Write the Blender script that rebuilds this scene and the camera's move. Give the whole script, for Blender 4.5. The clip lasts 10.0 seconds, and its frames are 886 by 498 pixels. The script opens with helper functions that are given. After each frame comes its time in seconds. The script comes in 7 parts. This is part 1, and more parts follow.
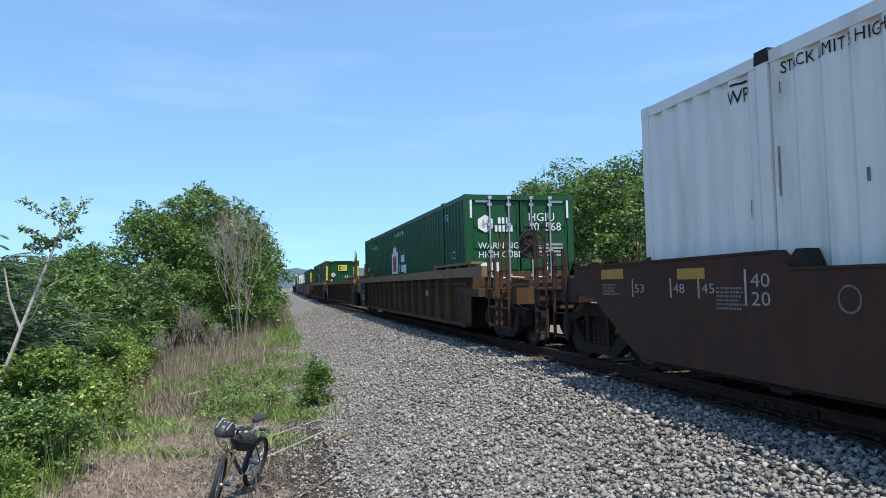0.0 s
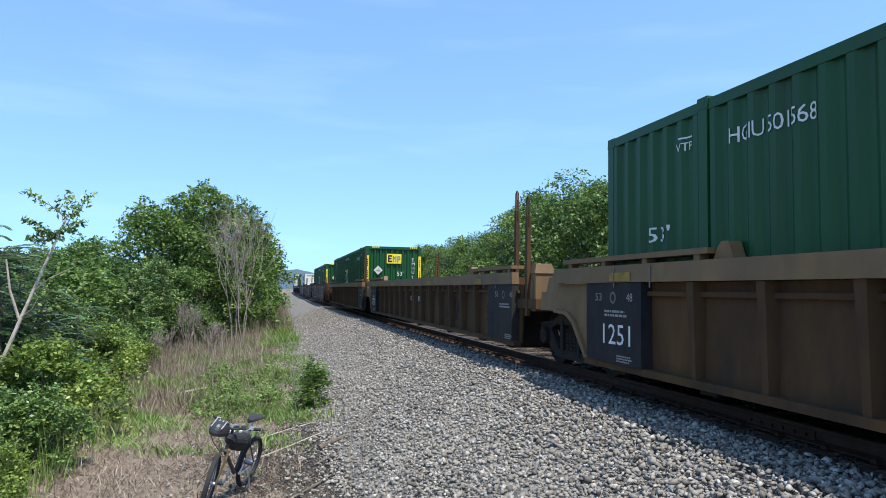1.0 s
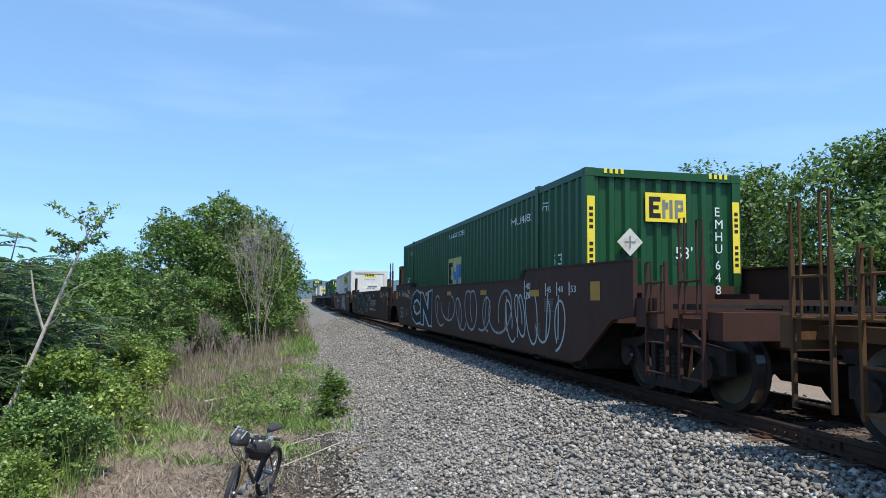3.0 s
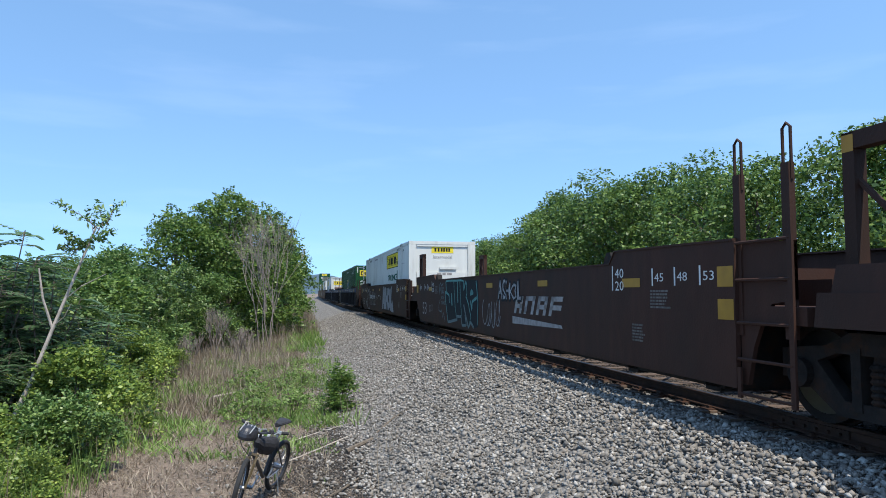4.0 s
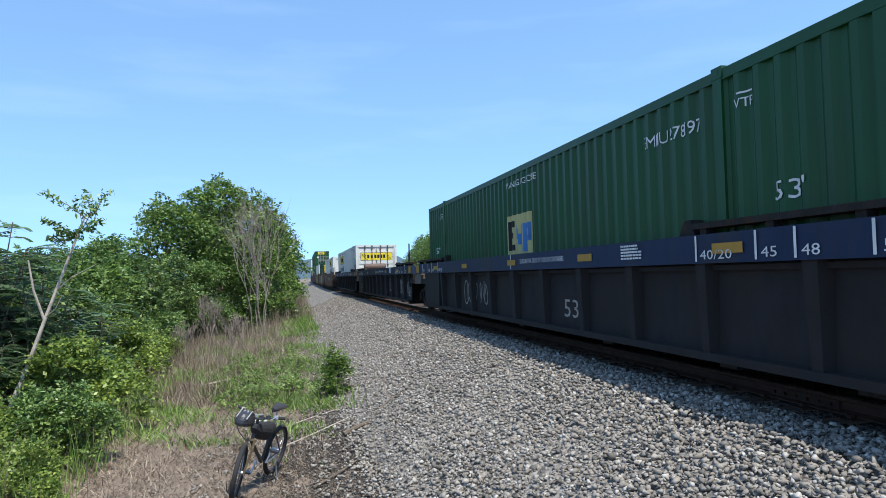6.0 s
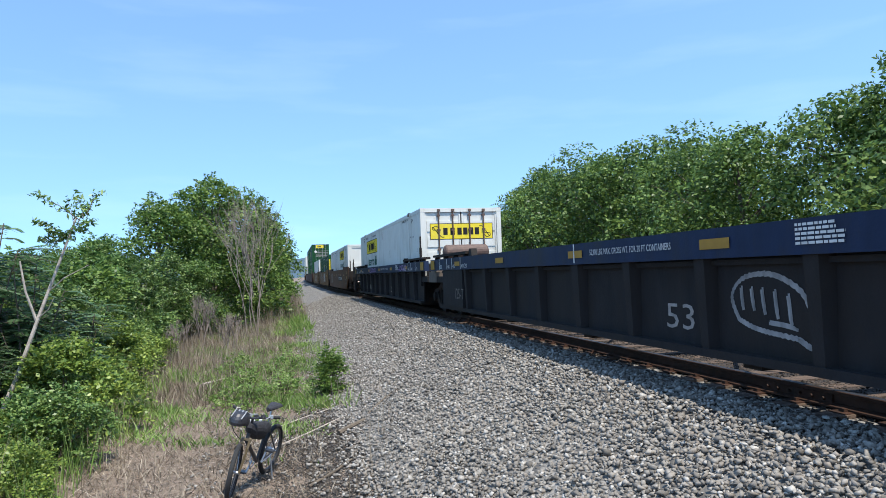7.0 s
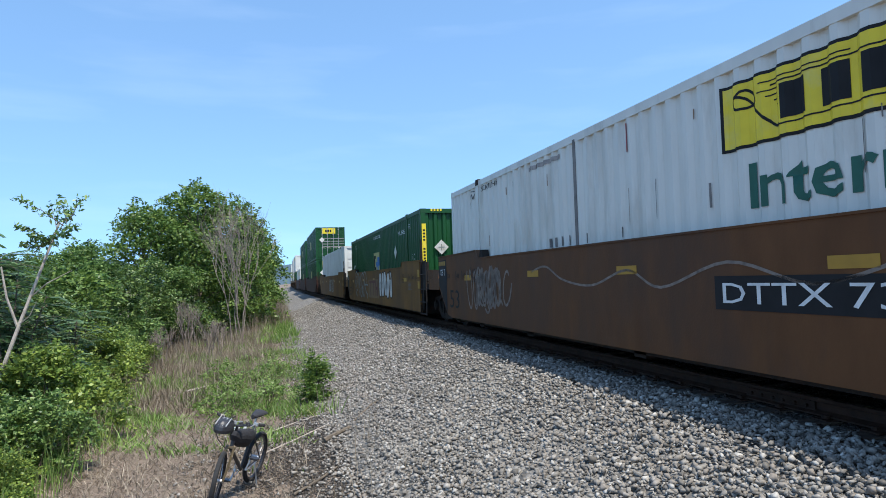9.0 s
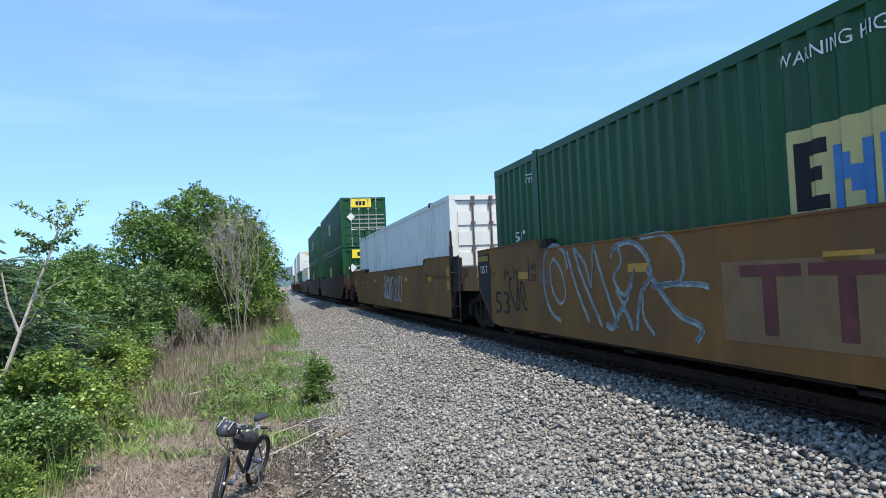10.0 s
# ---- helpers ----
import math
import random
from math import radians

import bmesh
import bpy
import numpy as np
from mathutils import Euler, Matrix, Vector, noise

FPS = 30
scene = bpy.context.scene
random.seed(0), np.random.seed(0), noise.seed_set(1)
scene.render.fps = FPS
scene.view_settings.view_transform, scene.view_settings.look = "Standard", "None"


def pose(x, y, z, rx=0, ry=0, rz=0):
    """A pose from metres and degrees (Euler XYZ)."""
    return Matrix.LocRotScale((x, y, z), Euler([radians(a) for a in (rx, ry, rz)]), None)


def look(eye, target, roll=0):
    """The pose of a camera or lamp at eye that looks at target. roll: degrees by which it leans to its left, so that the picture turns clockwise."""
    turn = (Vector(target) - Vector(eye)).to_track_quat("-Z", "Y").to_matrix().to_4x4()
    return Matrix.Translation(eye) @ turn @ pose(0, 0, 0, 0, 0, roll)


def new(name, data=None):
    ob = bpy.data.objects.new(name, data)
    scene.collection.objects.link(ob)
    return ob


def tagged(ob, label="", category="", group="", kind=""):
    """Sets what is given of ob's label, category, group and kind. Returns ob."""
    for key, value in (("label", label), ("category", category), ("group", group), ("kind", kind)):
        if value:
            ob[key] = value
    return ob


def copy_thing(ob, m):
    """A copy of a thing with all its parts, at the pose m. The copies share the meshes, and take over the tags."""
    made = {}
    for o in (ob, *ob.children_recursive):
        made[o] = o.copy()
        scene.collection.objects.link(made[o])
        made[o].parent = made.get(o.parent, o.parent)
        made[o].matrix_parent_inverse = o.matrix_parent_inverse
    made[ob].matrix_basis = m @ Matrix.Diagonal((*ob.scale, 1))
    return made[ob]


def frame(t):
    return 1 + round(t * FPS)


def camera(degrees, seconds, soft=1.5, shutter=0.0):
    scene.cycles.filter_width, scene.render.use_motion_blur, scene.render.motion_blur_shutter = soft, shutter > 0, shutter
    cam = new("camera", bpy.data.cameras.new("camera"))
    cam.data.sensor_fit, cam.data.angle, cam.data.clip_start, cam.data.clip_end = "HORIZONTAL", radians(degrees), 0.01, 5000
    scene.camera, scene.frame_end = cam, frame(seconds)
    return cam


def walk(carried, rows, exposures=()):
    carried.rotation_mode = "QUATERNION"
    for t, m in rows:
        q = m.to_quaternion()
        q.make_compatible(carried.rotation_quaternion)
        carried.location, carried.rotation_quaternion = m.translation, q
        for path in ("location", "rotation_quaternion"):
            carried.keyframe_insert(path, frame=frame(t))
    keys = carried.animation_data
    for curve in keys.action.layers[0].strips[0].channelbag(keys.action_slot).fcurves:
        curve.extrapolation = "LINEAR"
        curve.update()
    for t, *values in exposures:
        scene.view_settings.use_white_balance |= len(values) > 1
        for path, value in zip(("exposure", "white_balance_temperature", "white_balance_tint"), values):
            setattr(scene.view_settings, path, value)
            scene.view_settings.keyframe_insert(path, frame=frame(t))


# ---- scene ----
# ---- camera: hand-held, turning in place beside the track ----
EYE = (0.0, 0.0, 1.3)
TURNS = [
    (0, 14.58, 2.92, -1.3),
    (0.5, 14.5, 3.23, -1.4),
    (1, 14.44, 3.47, 0.78),
    (1.5, 14.01, 3.74, 1.16),
    (2, 13.64, 4.05, 0.67),
    (2.5, 13.07, 4.27, 0.77),
    (4, 12.46, 3.68, -0.02),
    (4.5, 12.26, 2.97, -0.47),
    (5, 12.43, 2.46, -0.83),
    (5.5, 12.79, 2.27, -1.17),
    (7, 13.65, 1.92, -1.97),
    (7.5, 13.83, 1.91, -2.24),
    (8, 14.34, 1.99, -2.38),
    (8.5, 14.81, 2.28, -1.09),
    (9, 14.78, 2.46, -1.79),
    (9.5, 14.89, 2.54, -2.21),
    (10, 14.76, 2.49, -2.51),
]


def aim(yaw, pitch, roll):
    """Yaw to the right of the track's line, pitch up, lean: degrees."""
    a, b = radians(yaw), radians(pitch)
    ahead = Vector((math.sin(a) * math.cos(b), math.cos(a) * math.cos(b), math.sin(b)))
    return look(EYE, Vector(EYE) + 10 * ahead, roll)


cam = camera(65.95, 10.0, 0.9)
walk(cam, [(t, aim(a, b, c)) for t, a, b, c in TURNS], [(0, 0.86), (1, 1.0), (2.5, 0.9), (4.5, 0.82), (5.5, 0.86), (7, 1.0), (8.5, 0.93), (9.2, 0.88), (10, 1.05)])

# ---- sky, sun, exposure ----
SUN_UP, SUN_AZ = 65.8, 159.1          # degrees; azimuth from the track's line, clockwise
sun_dir = Vector((math.sin(radians(SUN_AZ)) * math.cos(radians(SUN_UP)), math.cos(radians(SUN_AZ)) * math.cos(radians(SUN_UP)), math.sin(radians(SUN_UP))))
world = bpy.data.worlds.new("sky")
scene.world = world
world.use_nodes = True
wn = world.node_tree.nodes
sky = wn.new("ShaderNodeTexSky")
sky.sky_type, sky.sun_disc = "NISHITA", False
sky.sun_elevation, sky.sun_rotation = radians(SUN_UP), radians(SUN_AZ)
sky.air_density, sky.dust_density, sky.ozone_density, sky.altitude = 1.0, 0.3, 3.0, 100
wn["Background"].inputs["Strength"].default_value = 0.15
wl = world.node_tree.links.new
# hazy summer air: the horizon keeps some of the blue from higher up, and thin cirrus drifts low
w_co, w_up, w_norm = wn.new("ShaderNodeTexCoord"), wn.new("ShaderNodeVectorMath"), wn.new("ShaderNodeVectorMath")
w_up.operation, w_norm.operation = "ADD", "NORMALIZE"
w_up.inputs[1].default_value = (0, 0, 0.21)
wl(w_co.outputs["Generated"], w_up.inputs[0])
wl(w_up.outputs[0], w_norm.inputs[0])
wl(w_norm.outputs[0], sky.inputs["Vector"])
w_tint, w_map, w_noise, w_rng, w_cloud = wn.new("ShaderNodeMix"), wn.new("ShaderNodeMapping"), wn.new("ShaderNodeTexNoise"), wn.new("ShaderNodeMapRange"), wn.new("ShaderNodeMix")
w_tint.data_type, w_tint.blend_type, w_cloud.data_type = "RGBA", "MULTIPLY", "RGBA"
w_tint.inputs["Factor"].default_value = 1.0
w_tint.inputs["B"].default_value = (0.97, 1.11, 1.10, 1)
wl(sky.outputs[0], w_tint.inputs["A"])
w_map.inputs["Scale"].default_value = (2.2, 2.2, 14)
wl(w_co.outputs["Generated"], w_map.inputs["Vector"])
wl(w_map.outputs[0], w_noise.inputs["Vector"])
w_noise.inputs["Scale"].default_value, w_noise.inputs["Detail"].default_value = 1.6, 7
w_rng.inputs["From Min"].default_value, w_rng.inputs["From Max"].default_value = 0.52, 0.8
w_rng.inputs["To Max"].default_value = 0.05
wl(w_noise.outputs["Fac"], w_rng.inputs["Value"])
wl(w_rng.outputs[0], w_cloud.inputs["Factor"])
wl(w_tint.outputs["Result"], w_cloud.inputs["A"])
w_cloud.inputs["B"].default_value = (7.0, 7.6, 8.2, 1)
wl(w_cloud.outputs["Result"], wn["Background"].inputs["Color"])
sun = new("sun", bpy.data.lights.new("sun", "SUN"))
sun.data.energy, sun.data.angle, sun.data.color = 3.4, radians(0.53), (1.0, 0.95, 0.86)
sun.matrix_world = look(sun_dir * 60, (0, 0, 0))
scene.view_settings.exposure = 0.85


# ---- materials ----
def material(name, colour, rough=0.7, metal=0.0, spread=0.15, scale=6.0, bump=0.0, bump_scale=40.0, dirt=None, dirt_amount=0.0, dirt_scale=2.0, stretch=(1, 1, 1), spec=0.5):
    """A painted or weathered surface: base colour varied by fine and coarse noise, patches of dirt, fine relief."""
    m = bpy.data.materials.new(name)
    m.use_nodes = True
    nt, n = m.node_tree, m.node_tree.nodes
    link, p = nt.links.new, n["Principled BSDF"]
    p.inputs["Roughness"].default_value, p.inputs["Metallic"].default_value = rough, metal
    p.inputs["Specular IOR Level"].default_value = spec
    co, mp = n.new("ShaderNodeTexCoord"), n.new("ShaderNodeMapping")
    mp.inputs["Scale"].default_value = stretch
    link(co.outputs["Object"], mp.inputs["Vector"])
    fine = n.new("ShaderNodeTexNoise")
    fine.inputs["Scale"].default_value, fine.inputs["Detail"].default_value = scale, 8
    link(mp.outputs[0], fine.inputs["Vector"])
    ramp = n.new("ShaderNodeMapRange")
    ramp.inputs["From Min"].default_value, ramp.inputs["From Max"].default_value = 0.3, 0.7
    ramp.inputs["To Min"].default_value, ramp.inputs["To Max"].default_value = 1 - spread, 1 + spread
    link(fine.outputs["Fac"], ramp.inputs["Value"])
    hsv = n.new("ShaderNodeHueSaturation")
    hsv.inputs["Color"].default_value = (*colour, 1)
    link(ramp.outputs[0], hsv.inputs["Value"])
    out = hsv.outputs[0]
    if dirt:
        coarse = n.new("ShaderNodeTexNoise")
        coarse.inputs["Scale"].default_value, coarse.inputs["Detail"].default_value = dirt_scale, 10
        coarse.inputs["Roughness"].default_value = 0.65
        link(mp.outputs[0], coarse.inputs["Vector"])
        mask = n.new("ShaderNodeMapRange")
        mask.inputs["From Min"].default_value, mask.inputs["From Max"].default_value = 0.62 - 0.3 * dirt_amount, 0.75 - 0.1 * dirt_amount
        link(coarse.outputs["Fac"], mask.inputs["Value"])
        mix = n.new("ShaderNodeMix")
        mix.data_type = "RGBA"
        mix.inputs["B"].default_value = (*dirt, 1)
        link(mask.outputs[0], mix.inputs["Factor"])
        link(out, mix.inputs["A"])
        out = mix.outputs["Result"]
    link(out, p.inputs["Base Color"])
    if bump:
        rel, b = n.new("ShaderNodeTexNoise"), n.new("ShaderNodeBump")
        rel.inputs["Scale"].default_value, rel.inputs["Detail"].default_value = bump_scale, 6
        b.inputs["Strength"].default_value, b.inputs["Distance"].default_value = bump, 0.02
        link(co.outputs["Object"], rel.inputs["Vector"])
        link(rel.outputs["Fac"], b.inputs["Height"])
        link(b.outputs[0], p.inputs["Normal"])
    return m


def leaf_material(name, colours, gloss=0.45, glow=0.35):
    """Foliage: each leaf takes a colour of its own from a ramp; some light passes through."""
    m = bpy.data.materials.new(name)
    m.use_nodes = True
    nt, n = m.node_tree, m.node_tree.nodes
    link, p = nt.links.new, n["Principled BSDF"]
    geo, ramp = n.new("ShaderNodeNewGeometry"), n.new("ShaderNodeValToRGB")
    link(geo.outputs["Random Per Island"], ramp.inputs["Fac"])
    e = ramp.color_ramp.elements
    while len(e) < len(colours):
        e.new(0.5)
    for i, c in enumerate(colours):
        e[i].position, e[i].color = i / (len(colours) - 1), (*c, 1)
    co, big = n.new("ShaderNodeTexCoord"), n.new("ShaderNodeTexNoise")
    big.inputs["Scale"].default_value = 0.6
    link(co.outputs["Object"], big.inputs["Vector"])
    rng, hsv = n.new("ShaderNodeMapRange"), n.new("ShaderNodeHueSaturation")
    rng.inputs["From Min"].default_value, rng.inputs["From Max"].default_value = 0.3, 0.7
    rng.inputs["To Min"].default_value, rng.inputs["To Max"].default_value = 0.75, 1.25
    link(big.outputs["Fac"], rng.inputs["Value"])
    link(rng.outputs[0], hsv.inputs["Value"])
    link(ramp.outputs["Color"], hsv.inputs["Color"])
    link(hsv.outputs[0], p.inputs["Base Color"])
    p.inputs["Roughness"].default_value = gloss
    p.inputs["Specular IOR Level"].default_value = 0.35
    tr, mix = n.new("ShaderNodeBsdfTranslucent"), n.new("ShaderNodeMixShader")
    link(hsv.outputs[0], tr.inputs["Color"])
    mix.inputs[0].default_value = glow
    link(p.outputs[0], mix.inputs[1])
    link(tr.outputs[0], mix.inputs[2])
    link(mix.outputs[0], n["Material Output"].inputs["Surface"])
    return m


def stone_material(name, colours, rough=0.85):
    m = material(name, (0.4, 0.4, 0.4), rough, spread=0.2, scale=60, bump=0.1, bump_scale=90)
    n, link = m.node_tree.nodes, m.node_tree.links.new
    geo, ramp = n.new("ShaderNodeNewGeometry"), n.new("ShaderNodeValToRGB")
    e = ramp.color_ramp.elements
    while len(e) < len(colours):
        e.new(0.5)
    for i, c in enumerate(colours):
        e[i].position, e[i].color = i / (len(colours) - 1), (*c, 1)
    link(geo.outputs["Random Per Island"], ramp.inputs["Fac"])
    link(ramp.outputs["Color"], n["Hue/Saturation/Value"].inputs["Color"])
    return m


RUST, GRIME, BLACK_DIRT = (0.10, 0.045, 0.02), (0.05, 0.04, 0.033), (0.02, 0.018, 0.016)
GREEN = material("container_green", (0.006, 0.057, 0.014), 0.45, spread=0.12, scale=3, dirt=(0.013, 0.044, 0.014), dirt_amount=0.45, dirt_scale=1.2, stretch=(1, 1, 0.25), spec=0.3)
WHITE = material("container_white", (0.60, 0.595, 0.54), 0.5, spread=0.05, scale=4, dirt=(0.42, 0.40, 0.34), dirt_amount=0.35, dirt_scale=1.6, stretch=(1, 1, 0.2))
TAN = material("car_tan", (0.092, 0.046, 0.017), 0.8, spread=0.18, scale=5, bump=0.2, dirt=(0.040, 0.025, 0.015), dirt_amount=0.85, dirt_scale=1.4, stretch=(1, 1, 0.35), spec=0.2)
BLACKED = material("end_black", (0.014, 0.014, 0.016), 0.75, spread=0.3, scale=6, bump=0.1, dirt=(0.035, 0.026, 0.02), dirt_amount=0.6, dirt_scale=1.6, stretch=(1, 1, 0.5), spec=0.25)
TAN_SILL = material("sill_tan", (0.16, 0.092, 0.034), 0.7, spread=0.15, scale=5, bump=0.15, dirt=(0.12, 0.072, 0.036), dirt_amount=0.6, dirt_scale=1.4, stretch=(1, 1, 0.6))
RUST_TAN = material("car_rusty_tan", (0.11, 0.047, 0.018), 0.7, spread=0.14, scale=4, bump=0.12, dirt=(0.072, 0.040, 0.025), dirt_amount=0.65, dirt_scale=0.9, stretch=(1, 1, 0.4), spec=0.2)
ORANGE = material("car_orange_tan", (0.165, 0.081, 0.021), 0.7, spread=0.12, scale=4, bump=0.12, dirt=(0.09, 0.050, 0.024), dirt_amount=0.6, dirt_scale=0.9, stretch=(1, 1, 0.4), spec=0.2)
BROWN = material("car_brown", (0.050, 0.022, 0.0145), 0.7, spread=0.15, scale=5, bump=0.12, dirt=(0.034, 0.019, 0.0135), dirt_amount=0.6, dirt_scale=1.2, stretch=(1, 1, 0.4), spec=0.2)
BLUE = material("car_blue", (0.011, 0.021, 0.052), 0.6, spread=0.15, scale=5, bump=0.1, dirt=(0.026, 0.027, 0.032), dirt_amount=0.55, dirt_scale=1.5, stretch=(1, 1, 0.4), spec=0.2)
DARK = material("car_dark_grimy", (0.017, 0.017, 0.019), 0.8, spread=0.25, scale=5, bump=0.2, dirt=(0.024, 0.020, 0.017), dirt_amount=0.8, dirt_scale=1.6, stretch=(1, 1, 0.4), spec=0.2)
STEEL = material("running_gear", (0.020, 0.017, 0.015), 0.8, spread=0.3, scale=8, bump=0.3, dirt=(0.045, 0.022, 0.012), dirt_amount=0.4, dirt_scale=5, spec=0.2)
TREAD = material("polished_tread", (0.12, 0.115, 0.11), 0.4, 1.0, spread=0.1)
RAIL = material("rail_steel", (0.05, 0.025, 0.016), 0.7, spread=0.3, scale=6, bump=0.2, dirt=(0.026, 0.018, 0.014), dirt_amount=0.6, dirt_scale=8, spec=0.2)
RAILTOP = material("rail_head", (0.16, 0.145, 0.13), 0.42, 1.0, spread=0.15)
TIE = material("tie_wood", (0.075, 0.05, 0.036), 0.9, spread=0.35, scale=9, bump=0.6, bump_scale=25, dirt=(0.14, 0.095, 0.065), dirt_amount=0.5, dirt_scale=4, stretch=(0.25, 3, 3))
LETTER_WHITE = material("letter_white", (0.58, 0.59, 0.58), 0.7, spread=0.15, scale=9)
LETTER_FADED = material("letter_faded", (0.27, 0.25, 0.235), 0.75, spread=0.25, scale=9)
LETTER_BLACK = material("letter_black", (0.012, 0.012, 0.013), 0.7, spread=0.2, spec=0.25)
LETTER_BLUE = material("letter_blue", (0.03, 0.14, 0.34), 0.6, spread=0.15)
LETTER_GREEN = material("letter_green", (0.01, 0.09, 0.06), 0.6, spread=0.15)
LETTER_RED = material("letter_red", (0.28, 0.03, 0.04), 0.6, spread=0.15)
YELLOW = material("panel_yellow", (0.70, 0.54, 0.02), 0.55, spread=0.08, scale=5, dirt=(0.6, 0.5, 0.12), dirt_amount=0.3)
PALE = material("panel_pale_yellow", (0.38, 0.34, 0.13), 0.6, spread=0.1, scale=5)
REFLECTOR = material("reflector_yellow", (0.34, 0.18, 0.012), 0.5, spread=0.12)
SPRAY = material("spray_pale", (0.34, 0.40, 0.41), 0.7, spread=0.2, scale=5)
SPRAY_GREEN = material("spray_teal", (0.10, 0.30, 0.28), 0.7, spread=0.2, scale=5)
SPRAY_DARK = material("spray_dark", (0.010, 0.012, 0.015), 0.7, spread=0.2, scale=5, spec=0.2)
SPRAY_GREY = material("spray_grey", (0.25, 0.25, 0.25), 0.75, spread=0.35, scale=9, stretch=(1, 1, 0.3))


# ---- mesh helpers ----
def part(name, bm, mat, parent=None, label=""):
    """Links a bmesh as one mesh object under a thing or part."""
    me = bpy.data.meshes.new(name)
    bm.to_mesh(me)
    bm.free()
    return mesh_part(name, me, mat, parent, label)


def mesh_part(name, me, mat, parent=None, label=""):
    if mat and not me.materials:
        me.materials.append(mat)
    ob = new(name, me)
    if parent:
        ob.parent = parent
    if label:
        ob["label"] = label
    return ob


def box(bm, x0, x1, y0, y1, z0, z1, taper=0.0):
    t = taper
    v = [bm.verts.new(p) for p in ((x0, y0, z0), (x1, y0, z0), (x1, y1, z0), (x0, y1, z0), (x0 + t, y0 + t, z1), (x1 - t, y0 + t, z1), (x1 - t, y1 - t, z1), (x0 + t, y1 - t, z1))]
    for f in ((3, 2, 1, 0), (4, 5, 6, 7), (0, 1, 5, 4), (1, 2, 6, 5), (2, 3, 7, 6), (3, 0, 4, 7)):
        bm.faces.new([v[i] for i in f])


def prism(bm, outline, x0, x1):
    """Extrudes an outline of (y, z) from x0 to x1."""
    a = [bm.verts.new((x0, y, z)) for y, z in outline]
    b = [bm.verts.new((x1, y, z)) for y, z in outline]
    n = len(outline)
    bm.faces.new(a)
    bm.faces.new(b[::-1])
    for i in range(n):
        bm.faces.new((a[i], b[i], b[(i + 1) % n], a[(i + 1) % n]))


def rod(bm, points, r, sides=6, r2=None):
    """A round bar along points."""
    pts = [Vector(p) for p in points]
    rings = []
    for i, p in enumerate(pts):
        d = (pts[min(i + 1, len(pts) - 1)] - pts[max(i - 1, 0)]).normalized()
        u = d.cross(Vector((0.31, 0.17, 0.93)) if abs(d.z) < 0.9 else Vector((1, 0.2, 0))).normalized()
        w = d.cross(u)
        rr = r if r2 is None else r + (r2 - r) * i / max(len(pts) - 1, 1)
        rings.append([bm.verts.new(p + rr * (u * math.cos(k * math.tau / sides) + w * math.sin(k * math.tau / sides))) for k in range(sides)])
    for a, b in zip(rings, rings[1:]):
        for k in range(sides):
            bm.faces.new((a[k], a[(k + 1) % sides], b[(k + 1) % sides], b[k]))
    bm.faces.new(rings[0][::-1])
    bm.faces.new(rings[-1])


def wheel_rings(bm, profile, centre, axis="x", sides=24, closed=False):
    """Turns a profile of (along, radius) round an axis."""
    rings = []
    for along, r in profile:
        ring = []
        for k in range(sides):
            c, s = r * math.cos(k * math.tau / sides), r * math.sin(k * math.tau / sides)
            p = {"x": (along, c, s), "y": (c, along, s), "z": (c, s, along)}[axis]
            ring.append(bm.verts.new(Vector(centre) + Vector(p)))
        rings.append(ring)
    pairs = list(zip(rings, rings[1:])) + ([(rings[-1], rings[0])] if closed else [])
    for a, b in pairs:
        for k in range(sides):
            bm.faces.new((a[k], a[(k + 1) % sides], b[(k + 1) % sides], b[k]))
    if not closed:
        bm.faces.new(rings[0][::-1])
        bm.faces.new(rings[-1])


def tidy(bm):
    bmesh.ops.recalc_face_normals(bm, faces=bm.faces[:])
    return bm


def fast_mesh(name, verts, faces, mat, smooth=False):
    """A mesh of equal-sided faces out of two arrays."""
    me = bpy.data.meshes.new(name)
    verts, faces = np.asarray(verts, np.float32), np.asarray(faces, np.int32)
    k = faces.shape[1]
    me.vertices.add(len(verts))
    me.vertices.foreach_set("co", verts.ravel())
    me.loops.add(faces.size)
    me.loops.foreach_set("vertex_index", faces.ravel())
    me.polygons.add(len(faces))
    me.polygons.foreach_set("loop_start", np.arange(0, faces.size, k, dtype=np.int32))
    me.polygons.foreach_set("loop_total", np.full(len(faces), k, np.int32))
    if smooth:
        me.polygons.foreach_set("use_smooth", np.ones(len(faces), bool))
    me.update(calc_edges=True)
    me.materials.append(mat)
    return me


# ---- lettering ----
LETTERS = {}


def glyphs(text, size, bold=0.0):
    """The built-in font as a flat bmesh from x = 0, and its width."""
    key = (text, bold)
    if key not in LETTERS:
        cu = bpy.data.curves.new("lettering", "FONT")
        cu.body, cu.resolution_u, cu.offset = text, 2, bold
        ob = bpy.data.objects.new("lettering", cu)
        scene.collection.objects.link(ob)
        LETTERS[key] = bpy.data.meshes.new_from_object(ob.evaluated_get(bpy.context.evaluated_depsgraph_get()))
        bpy.data.objects.remove(ob)
        bpy.data.curves.remove(cu)
    bm = bmesh.new()
    bm.from_mesh(LETTERS[key])
    for v in bm.verts:
        v.co *= size
    return bm, max((v.co.x for v in bm.verts), default=0)


